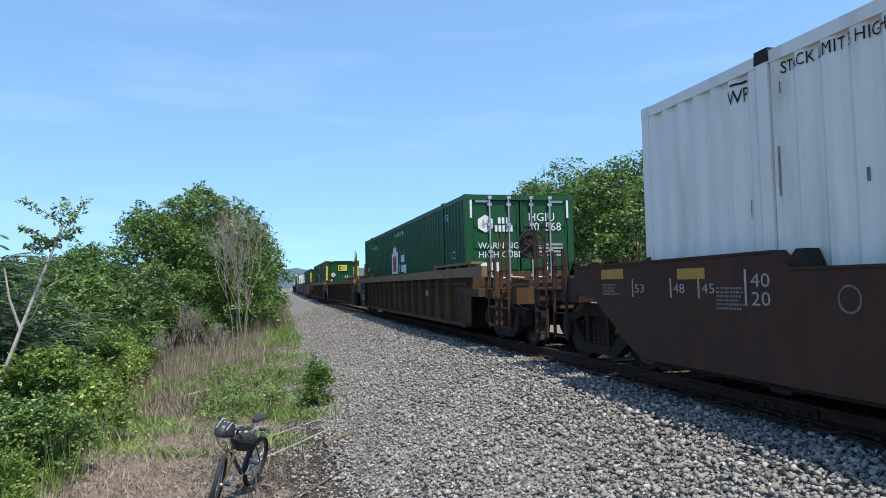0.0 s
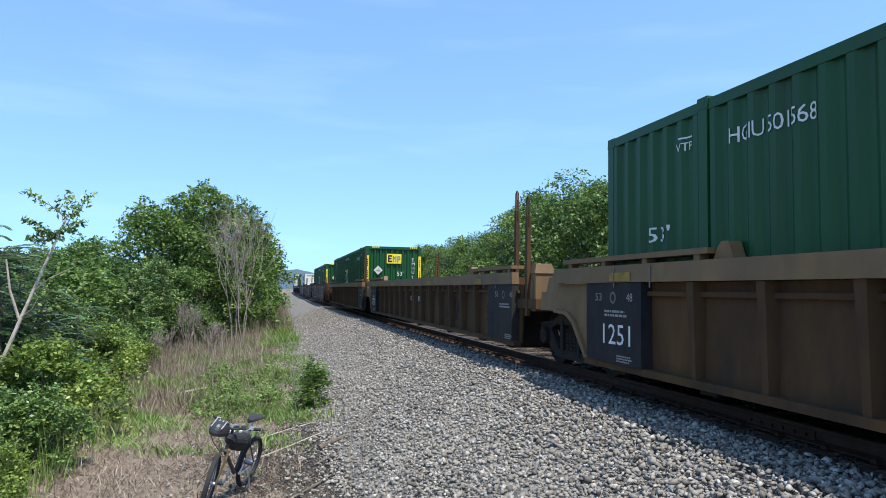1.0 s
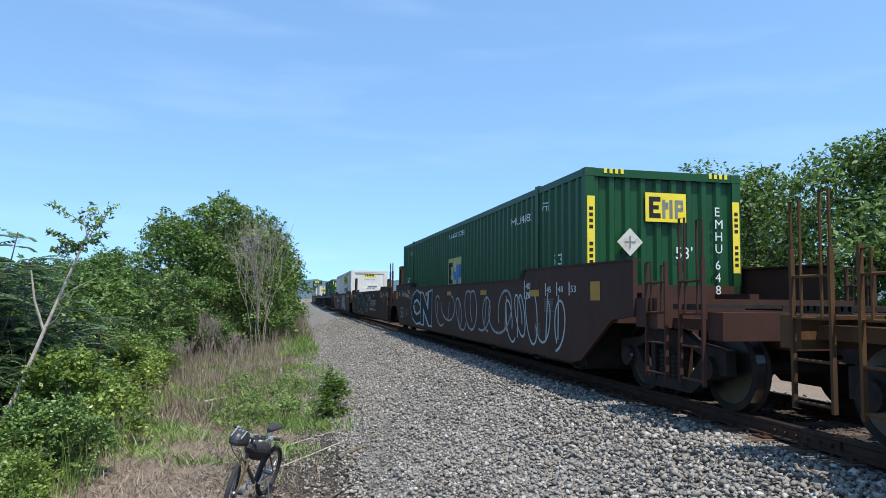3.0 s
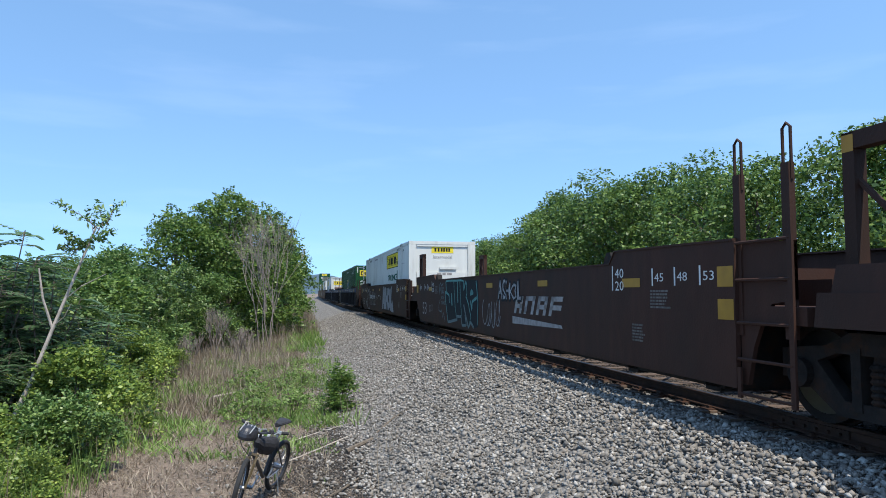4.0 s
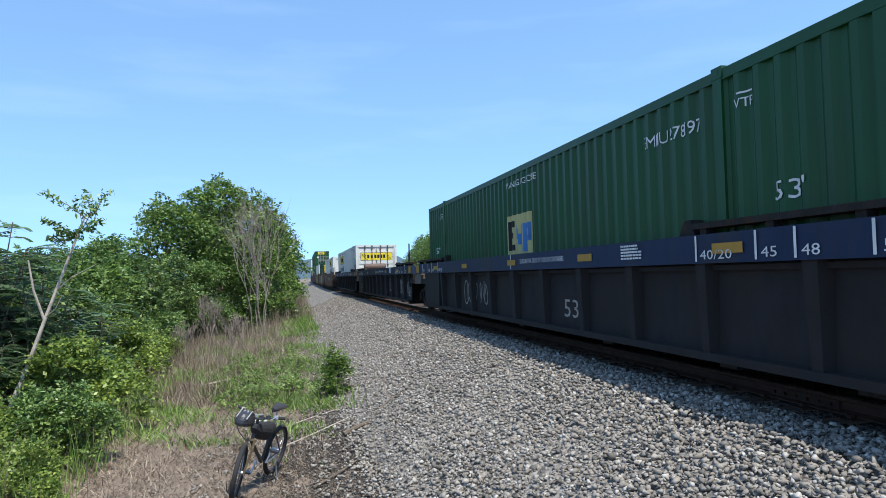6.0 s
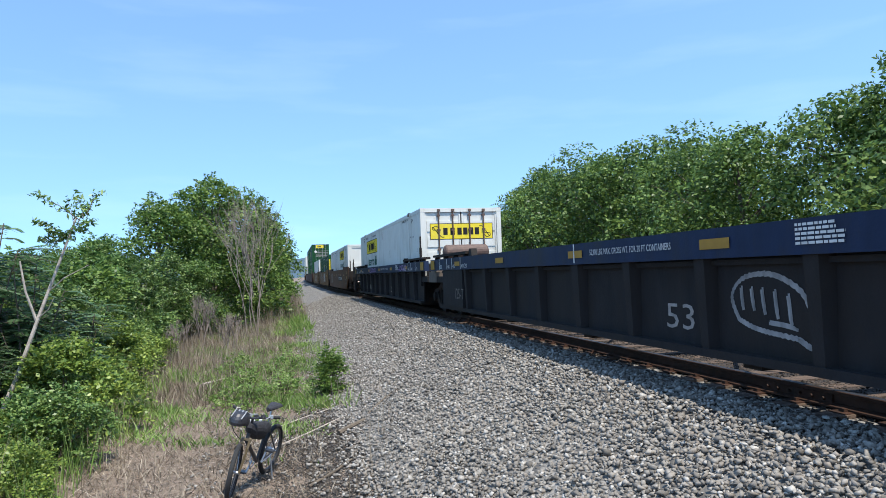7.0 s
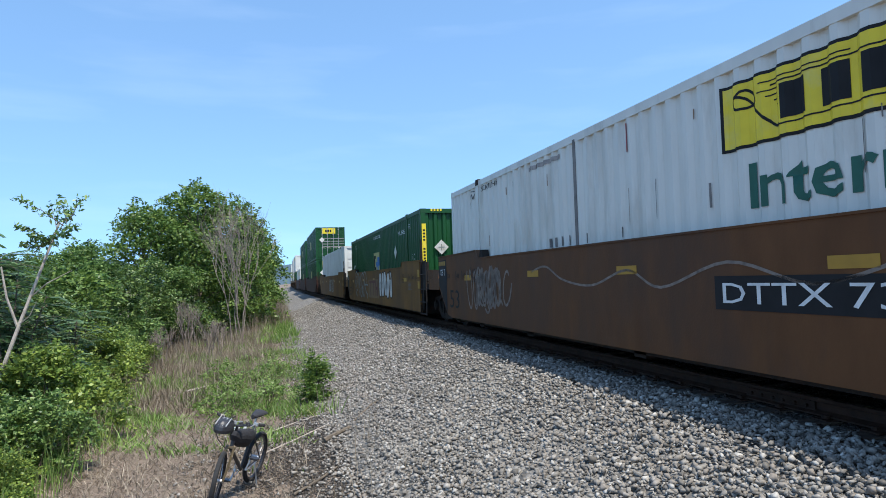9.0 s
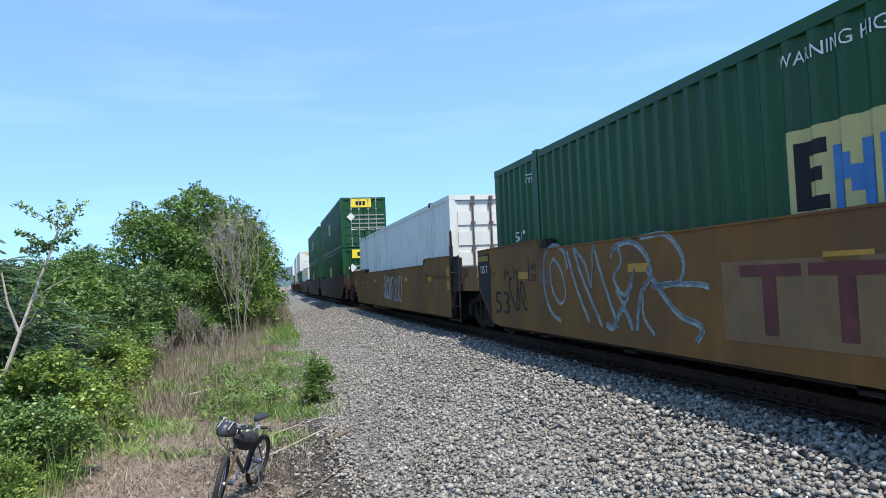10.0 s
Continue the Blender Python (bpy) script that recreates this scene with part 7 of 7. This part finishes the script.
def plant_out(models, spots, label, category, group):
    for i, (x, y, k, turn) in enumerate(spots):
        m = pose(x, y, over(x, y) - 0.05, 0, 0, turn)
        ob = models[i] if i < len(models) else copy_thing(models[i % len(models)], m)
        ob.matrix_basis = m
        ob.scale = (k, k, k)
        tagged(ob, label, category, group)


plant_out([bush(1.7, 3.3, 101, 15000, 0.115, LEAF_BUSH), bush(1.9, 3.0, 102, 15000, 0.12, LEAF_TREE), bush(1.6, 3.5, 103, 14000, 0.105, LEAF_BUSH)],
          [(-5.6, 17.5, 1.0, 0), (-7.4, 16.0, 1.1, 50), (-5.5, 21.5, 0.95, 100), (-9.4, 15.0, 1.05, 140), (-6.2, 22.5, 1.2, 200), (-8.6, 21.0, 1.25, 20), (-5.3, 26.5, 1.05, 300), (-11.5, 19.0, 1.2, 80), (-5.0, 31.0, 1.15, 250), (-6.6, 29.0, 1.3, 10), (-9.6, 27.0, 1.35, 170), (-13.5, 24.0, 1.3, 220), (-3.9, 34.5, 1.0, 115), (-12.0, 13.5, 1.0, 75)],
          "tall leafy shrub in a dense roadside thicket", "bush", "thicket shrubs")
plant_out([bush(1.2, 1.5, 111, 9000, 0.085, LEAF_LIME, 0.6), bush(1.1, 1.3, 112, 9000, 0.075, LEAF_BUSH, 0.6), bush(1.3, 1.2, 113, 9000, 0.08, LEAF_LIME, 0.6)],
          [(-3.7, 13.2, 1.0, 0), (-4.6, 14.6, 1.1, 60), (-4.4, 17.0, 0.9, 120), (-5.6, 12.4, 1.1, 180), (-3.3, 11.2, 0.8, 240), (-4.4, 10.6, 0.9, 300), (-4.3, 20.0, 1.0, 20), (-6.6, 13.6, 1.2, 90), (-4.2, 24.2, 0.8, 200), (-7.6, 12.0, 1.2, 30), (-5.6, 10.2, 0.9, 130), (-3.3, 9.4, 0.55, 70)],
          "low vine-covered bush with yellow-green leaves", "bush", "low bushes before the thicket")
plant_out([sumac(3.4, 121, 110), sumac(3.0, 122, 120, 1.1)], [(-6.9, 14.8, 1.0, 0), (-8.6, 14.2, 1.05, 80), (-5.0, 16.0, 0.85, 150), (-5.7, 13.9, 0.75, 220), (-10.2, 16.2, 1.1, 30), (-4.4, 17.8, 0.8, 300), (-7.6, 17.5, 1.15, 190), (-4.7, 12.9, 0.6, 100), (-5.2, 15.0, 0.95, 260), (-6.3, 13.3, 0.8, 10), (-4.0, 15.4, 0.65, 45), (-9.3, 13.6, 1.0, 330), (-5.3, 13.8, 1.22, 65), (-6.1, 14.6, 1.28, 140), (-4.6, 14.2, 1.0, 280), (-7.1, 15.6, 1.3, 320)], "young sumac with long feathered leaves", "sapling", "sumacs in the thicket")


def leafy_pole():
    """A thin leaning sapling, half dead, with a few sprays of leaves at its top."""
    s = tagged(new("sapling"), "thin leaning pale sapling with sparse leaves at its top", "sapling")
    bm = bmesh.new()
    rod(bm, [(-4.75, 12.6, -1.5), (-4.25, 12.75, -0.2), (-3.95, 12.85, 0.75), (-3.62, 12.95, 1.75), (-3.38, 13.0, 2.45)], 0.042, 7, 0.016)
    rod(bm, [(-3.98, 12.85, 0.72), (-4.12, 12.8, 1.2), (-4.2, 12.8, 1.72)], 0.026, 6, 0.014)
    rod(bm, [(-3.8, 12.9, 1.2), (-3.5, 12.7, 1.42), (-3.1, 12.6, 1.62)], 0.014, 5, 0.005)
    rod(bm, [(-3.95, 12.85, 0.75), (-3.75, 12.7, 0.9), (-3.62, 12.6, 1.12)], 0.012, 5, 0.005)
    part("trunk", tidy(bm), PALE_BARK, s)
    rng = random.Random(31)
    tw, cs, rs = bmesh.new(), [], []
    for k in range(12):
        a = rng.uniform(0, math.tau)
        o = Vector((-3.5 + 0.05 * k - 0.25, 12.95, 1.95 + 0.05 * k))
        e = o + Vector((math.cos(a) * rng.uniform(0.2, 0.7), math.sin(a) * 0.4, rng.uniform(0.0, 0.5)))
        rod(tw, [tuple(o), tuple((o + e) / 2 + Vector((0, 0, 0.06))), tuple(e)], 0.009, 4, 0.003)
        for f in (0.4, 0.6, 0.8, 1.0):
            cs.append(tuple(o + (e - o) * f))
            rs.append(0.12)
    part("twigs", tidy(tw), BARK, s)
    V, F = leaf_cloud(cs, rs, 620, 0.10, 77, 0.8, 0.42)
    mesh_part("leaves", fast_mesh("leaves", V, F, LEAF_BUSH), LEAF_BUSH, s)


leafy_pole()


def bare_shrub(x, y, h, seed, label):
    """A dead grey shrub: stems that fork again and again."""
    rng = random.Random(seed)
    s = tagged(new("dead_shrub"), label, "shrub", "dead shrubs")
    z = over(x, y)
    bm = bmesh.new()

    def fork(p, d, length, r, depth):
        e = p + d * length
        mid = p + d * length * 0.5 + Vector((rng.uniform(-1, 1), rng.uniform(-1, 1), 0)) * length * 0.06
        rod(bm, [tuple(p), tuple(mid), tuple(e)], r, 5 if depth > 2 else 3, r * 0.6)
        if depth:
            for _ in range(3):
                nd = (d + Vector((rng.uniform(-1, 1), rng.uniform(-1, 1), rng.uniform(-0.1, 0.8))) * 0.42).normalized()
                fork(p + d * length * rng.uniform(0.5, 1.0), nd, length * rng.uniform(0.55, 0.8), r * 0.6, depth - 1)

    for k in range(5):
        d = Vector((rng.uniform(-0.18, 0.18), rng.uniform(-0.18, 0.18), 1)).normalized()
        fork(Vector((x + rng.uniform(-0.3, 0.3), y + rng.uniform(-0.3, 0.3), z - 0.1)), d, h * 0.36, 0.028, 4)
    part("branching", tidy(bm), GREY_BARK, s)


bare_shrub(-1.15, 31.5, 7.6, 5, "tall bare dead shrub with fine grey branches")
bare_shrub(-2.9, 29.0, 2.6, 6, "bare dead shrub with fine grey branches")
bare_shrub(-3.6, 25.0, 1.7, 7, "low bare dead shrub among dry stalks")
bare_shrub(-1.7, 26.5, 1.7, 8, "low bare dead shrub among dry stalks")


def blades(name, n, region, h0, h1, w, mat, seed, label, lean=0.3, patchy=0.0, segs=1):
    """Thin upright blades or stalks over a region (x0, x1, y0, y1), in one mesh."""
    rng = np.random.default_rng(seed)
    x0, x1, y0, y1 = region
    x, y = rng.uniform(x0, x1, n), rng.uniform(y0, y1, n)
    if patchy:
        field = np.sin(x * 2.3 + seed) * np.cos(y * 1.1 + 2 * seed) + 0.6 * np.sin(y * 2.7 + x * 3.1)
        keep = field + rng.normal(0, 0.35, n) > patchy
        x, y = x[keep], y[keep]
    n = len(x)
    z = ground_height(x, y) - 0.03
    h = rng.uniform(h0, h1, n) * rng.uniform(0.6, 1.0, n)
    a = rng.uniform(0, math.tau, n)
    tip = np.stack([x + rng.normal(0, lean, n) * h, y + rng.normal(0, lean, n) * h, z + h], -1)
    foot = np.stack([x, y, z], -1)
    mid = (foot + tip) / 2 + np.stack([np.zeros(n), np.zeros(n), 0.12 * h], -1)
    side = np.stack([np.cos(a), np.sin(a), np.zeros(n)], -1) * w
    bend = np.stack([bend_at(y), np.zeros(n), np.zeros(n)], -1)
    P = np.stack([foot - side, foot + side, mid + side * 0.8, mid - side * 0.8, tip], 1) + bend[:, None, :]
    i = np.arange(n)[:, None] * 5
    Q = np.concatenate([i + np.array([[0, 1, 2]]), i + np.array([[0, 2, 3]]), i + np.array([[3, 2, 4]])])
    ob = mesh_part(name, fast_mesh(name, P.reshape(-1, 3), Q, mat), mat)
    tagged(ob, label, "grass", kind="stuff")


blades("dry_stalks", 4200, (-4.0, -0.2, 18, 42), 0.4, 1.3, 0.006, DEAD, 11, "tall dry grey-brown weed stalks", 0.16, 0.15)
blades("dry_stalks", 5000, (-1.2, 1.4, 40, 110), 0.6, 1.5, 0.012, DEAD, 12, "tall dry grey-brown weed stalks", 0.16)
blades("dry_grass", 26000, (-4.4, 0.6, 8.2, 36), 0.05, 0.22, 0.006, DEAD, 13, "short dead grass and straw on the earth", 0.9)
blades("dry_grass", 22000, (-4.2, 0.3, 15, 42), 0.15, 0.5, 0.007, DEAD, 19, "pale dry grass before the thicket", 0.4, -0.3)
blades("grass", 26000, (-3.4, 1.3, 12.5, 38), 0.12, 0.42, 0.010, GRASS, 14, "patches of green weeds and grass", 0.45, 0.55)
blades("grass", 15000, (-2.6, 1.0, 11.5, 27), 0.06, 0.24, 0.013, GRASS, 41, "low green weeds spreading over the dead grass", 0.9, 0.35)
blades("grass", 9000, (-0.4, 1.35, 30, 75), 0.2, 0.6, 0.02, GRASS, 15, "green weeds along the ballast edge", 0.4, 0.2)
blades("grass", 3000, (-4.6, -2.6, 8.5, 20), 0.2, 0.7, 0.009, GRASS, 16, "tall green grass at the foot of the bushes", 0.3, 0.1)
blades("grass", 900, (-0.4, 0.75, 9.4, 12.5), 0.08, 0.2, 0.010, GRASS, 17, "small tufts of green weeds in the dirt", 0.6, 0.75)
blades("tall_weeds", 420, (-4.9, -2.5, 8.6, 13.5), 0.6, 1.4, 0.004, GRASS, 51, "tall thin green weed stems before the bushes", 0.14)
blades("tall_weeds", 130, (-4.6, -2.3, 8.6, 12.5), 0.5, 1.3, 0.0035, DEAD, 52, "tall pale dry weed stems before the bushes", 0.2)
blades("thin_weeds", 46, (0.6, 1.9, 7.6, 14.5), 0.3, 0.75, 0.005, DEAD, 18, "single dry weed stems in the gravel", 0.12)


def broad_weeds():
    """Low leafy weeds between the dirt and the stones."""
    rng = random.Random(9)
    for k in range(16):
        x, y = rng.uniform(-1.1, 0.9), rng.uniform(14.0, 26.0)
        w = bush(0.42, 0.30, 200 + k % 4, 620, 0.055, GRASS, 0.5, 14, "weed") if k < 4 else None
        spots_w.append((x, y, rng.uniform(0.8, 1.5), rng.uniform(0, 360)))
        if w:
            weeds.append(w)


weeds, spots_w = [], []
broad_weeds()
plant_out(weeds, spots_w, "low green weed with broad leaves", "weed", "weeds by the ballast")
plant_out([bush(0.30, 0.92, 141, 3600, 0.07, LEAF_TREE, 0.5, 44)], [(1.02, 14.5, 1.0, 0)], "dark green leafy shrub growing at the ballast edge", "bush", "")


# ---- clutter on the ground ----
def stick(name, points, r, mat, label):
    bm = bmesh.new()
    pts = [(x, y, over(x, y) + r * 0.6 + dz) for x, y, dz in points]
    rod(bm, pts, r, 7, r * 0.6)
    tagged(part(name, tidy(bm), mat), label, "stick", "sticks on the ground")


DRIFT = material("old_wood", (0.12, 0.095, 0.07), 0.9, spread=0.35, scale=14, bump=0.5)
stick("log", [(0.86, 10.85, 0.0), (1.06, 10.98, 0.02), (1.3, 11.2, 0.0)], 0.045, DRIFT, "short dark piece of old wood on the gravel")
stick("branch", [(1.4, 11.5, 0.0), (1.75, 11.9, 0.03), (2.05, 12.1, 0.0)], 0.018, DRIFT, "thin dead branch on the gravel")
stick("branch", [(-0.25, 10.6, 0.02), (0.4, 11.3, 0.04), (1.1, 12.0, 0.02)], 0.014, PALE_BARK, "long pale dead branch on the dirt")
stick("branch", [(-0.1, 12.2, 0.02), (0.5, 12.7, 0.03), (0.95, 13.0, 0.0)], 0.012, PALE_BARK, "pale dead branch on the dirt")
stick("branch", [(-1.9, 18.0, 0.05), (-1.4, 18.4, 0.08), (-1.05, 18.5, 0.0)], 0.03, PALE_BARK, "grey dead branch in the dry grass")
stick("branch", [(0.3, 8.6, 0.01), (0.65, 8.9, 0.02), (0.9, 9.3, 0.0)], 0.02, DRIFT, "dark bark strip on the dirt")
stump = bmesh.new()
wheel_rings(stump, [(-1.5, 0.16), (-0.6, 0.13), (-0.3, 0.11), (-0.05, 0.05)], (-4.55, 15.2, 0.0), "z", 9)
tagged(part("stump", tidy(stump), material("stump_wood", (0.28, 0.16, 0.08), 0.9, spread=0.3, scale=10, bump=0.5)), "broken brown stump in the bushes", "stump")


# ---- the bicycle ----
def bicycle():
    rubber = material("bike_rubber", (0.02, 0.02, 0.02), 0.85, spread=0.2, bump=0.2)
    paint = material("bike_paint", (0.03, 0.03, 0.034), 0.35, spread=0.1)
    chrome = material("bike_metal", (0.45, 0.45, 0.46), 0.3, 0.9, spread=0.1)
    cloth = material("bike_bag", (0.022, 0.022, 0.026), 0.8, spread=0.25, scale=20, bump=0.3)
    gold = material("bike_fork", (0.09, 0.065, 0.03), 0.4, spread=0.1)
    bike = tagged(new("bicycle"), "black mountain bicycle on its kickstand with bags and a helmet", "bicycle")
    R = 0.335

    def wheel(y, turn):
        m = pose(0, y, R, 0, 0, turn)
        bm = bmesh.new()
        wheel_rings(bm, [(0.028 * math.cos(a), R - 0.028 + 0.028 * math.sin(a)) for a in np.linspace(0, math.tau, 9)[:-1]], (0, 0, 0), "x", 36, True)
        t = part("wheel", tidy(bm), rubber, bike, "black knobbly tyre")
        t.matrix_basis = m
        bm = bmesh.new()
        wheel_rings(bm, [(-0.012, R - 0.07), (0.012, R - 0.07), (0.014, R - 0.05), (-0.014, R - 0.05)], (0, 0, 0), "x", 36, True)
        part("rim", tidy(bm), paint, t)
        bm = bmesh.new()
        rod(bm, [(-0.06, 0, 0), (0.06, 0, 0)], 0.022, 10)
        for k in range(28):
            a = k * math.tau / 28
            rod(bm, [((-1) ** k * 0.03, 0, 0), (0, (R - 0.06) * math.cos(a), (R - 0.06) * math.sin(a))], 0.0016, 3)
        part("spokes", tidy(bm), chrome, t)

    wheel(0.0, 0)
    wheel(1.06, 16)
    bm = bmesh.new()
    bb, seat, head_lo, head_hi, rear = (0, 0.43, 0.29), (0, 0.27, 0.74), (0, 0.86, 0.66), (0, 0.82, 0.82), (0, 0, R)
    for p, q, r in ((bb, seat, 0.018), (bb, head_lo, 0.024), (seat, head_hi, 0.018), (head_lo, head_hi, 0.024)):
        rod(bm, [p, q], r, 8)
    for sx in (-0.06, 0.06):
        rod(bm, [(sx, 0, R), (sx * 0.6, 0.43, 0.29)], 0.01, 6)
        rod(bm, [(sx, 0, R), (sx * 0.4, 0.27, 0.70)], 0.009, 6)
    part("frame", tidy(bm), paint, bike)
    bm = bmesh.new()
    for sx in (-0.06, 0.06):
        rod(bm, [(sx, 1.06, R), (sx, 0.94, 0.60), (sx * 0.7, 0.87, 0.68)], 0.016, 6)
    rod(bm, [(-0.06, 0.87, 0.68), (0.06, 0.87, 0.68)], 0.02, 6)
    part("fork", tidy(bm), gold, bike)
    bm = bmesh.new()
    rod(bm, [(0, 0.82, 0.82), (0, 0.80, 0.93)], 0.018, 8)
    rod(bm, [(-0.30, 0.72, 0.99), (-0.16, 0.80, 0.97), (0, 0.84, 0.94), (0.16, 0.80, 0.97), (0.30, 0.72, 0.99)], 0.014, 8)
    for sx in (-1, 1):
        rod(bm, [(sx * 0.22, 0.80, 0.97), (sx * 0.27, 0.86, 0.93)], 0.007, 5)
    part("handlebar", tidy(bm), paint, bike)
    for sx in (-1, 1):
        bm = bmesh.new()
        rod(bm, [(sx * 0.21, 0.765, 0.982), (sx * 0.31, 0.715, 0.99)], 0.02, 8)
        part("grip", tidy(bm), rubber, bike)
    bm = bmesh.new()
    rod(bm, [(0, 0.27, 0.72), (0, 0.235, 0.92)], 0.014, 8)
    part("seat_post", tidy(bm), chrome, bike)
    bm = bmesh.new()
    n = 10
    rings = []
    for k in range(n):
        f = k / (n - 1)
        w, y = 0.075 * (1 - f) ** 0.7 + 0.018, 0.10 + 0.27 * f
        rings.append([bm.verts.new((w * math.cos(a), y, 0.945 + 0.03 * math.sin(a) + 0.015 * (1 - f))) for a in np.linspace(0, math.tau, 11)[:-1]])
    for p, q in zip(rings, rings[1:]):
        for k in range(10):
            bm.faces.new((p[k], p[(k + 1) % 10], q[(k + 1) % 10], q[k]))
    bm.faces.new(rings[0])
    bm.faces.new(rings[-1])
    part("saddle", tidy(bm), cloth, bike)
    bm = bmesh.new()
    bmesh.ops.create_uvsphere(bm, u_segments=14, v_segments=8, radius=1)
    for v in bm.verts:
        y = v.co.y
        v.co = Vector((v.co.x * 0.085, 0.55 + y * 0.37, 0.77 + 0.07 * y + v.co.z * 0.115 - 0.05 * (1 - y * y) + 0.012 * math.sin(9 * y)))
    bag = part("frame_bag", bm, cloth, bike, "black bag strapped on the top tube")
    bm = bmesh.new()
    box(bm, 0.02, 0.075, 0.66, 0.80, 0.862, 0.874)
    box(bm, 0.06, 0.088, 0.34, 0.38, 0.70, 0.80)
    part("map_pocket", tidy(bm), LETTER_WHITE, bag, "white pocket on the bag")
    bm = bmesh.new()
    bmesh.ops.create_uvsphere(bm, u_segments=16, v_segments=10, radius=1)
    for v in bm.verts:
        c = v.co.copy()
        v.co = Vector((0.12 + c.x * 0.115, 0.90 + c.y * 0.15, 0.90 + max(c.z, -0.35) * 0.12))
    helmet = part("helmet", bm, paint, bike, "dark bicycle helmet hung on the handlebar")
    bm = bmesh.new()
    for k in range(4):
        x = 0.05 + 0.045 * k
        rod(bm, [(x, 0.78, 0.955), (x, 0.9, 1.024), (x, 1.02, 0.955)], 0.008, 5)
    part("helmet_ribs", tidy(bm), GALV, helmet)
    for k in range(6):
        a = k * 1.05
        bm = bmesh.new()
        box(bm, -0.028, 0.028, -0.022, 0.022, -0.016, 0.016, 0.006)
        rod(bm, [(0, 0.02, 0), (0.03, 0.09, -0.02)], 0.006, 5)
        part("bar_fitting", tidy(bm), (GALV, cloth, paint)[k % 3], bike).matrix_basis = pose(-0.22 + 0.09 * k, 0.78 + 0.03 * math.sin(a), 0.975 + 0.02 * math.cos(a), 10 * k, 0, 40 * k)
    bm = bmesh.new()
    rod(bm, [(0.18, 0.78, 0.97), (0.24, 0.95, 0.92), (0.12, 1.0, 0.78), (0.03, 0.95, 0.68)], 0.005, 5)
    part("brake_cable", tidy(bm), rubber, bike)
    bm = bmesh.new()
    wheel_rings(bm, [(0.05, 0.09), (0.056, 0.09), (0.056, 0.08), (0.05, 0.08)], bb, "x", 20, True)
    rod(bm, [(0.06, 0.43, 0.29), (0.075, 0.52, 0.15)], 0.011, 6)
    rod(bm, [(-0.06, 0.43, 0.29), (-0.075, 0.34, 0.43)], 0.011, 6)
    rod(bm, [(-0.07, 0, R), (-0.07, 0.43, 0.29)], 0.006, 4)
    part("crank", tidy(bm), chrome, bike)
    for sx, y, z in ((1, 0.52, 0.15), (-1, 0.34, 0.43)):
        bm = bmesh.new()
        box(bm, *sorted((sx * 0.075, sx * 0.17)), y - 0.04, y + 0.04, z - 0.012, z + 0.012)
        part("pedal", tidy(bm), paint, bike)
    bm = bmesh.new()
    rod(bm, [(-0.05, 0.12, 0.30), (-0.20, 0.20, -0.055)], 0.010, 6)
    part("kickstand", tidy(bm), chrome, bike)
    bike.matrix_basis = pose(-0.22, 9.54, over(-0.22, 9.54) + 0.0) @ pose(0, 0, 0, 0, 0, 157) @ pose(0, 0, 0, 0, -13, 0)


bicycle()


motions()
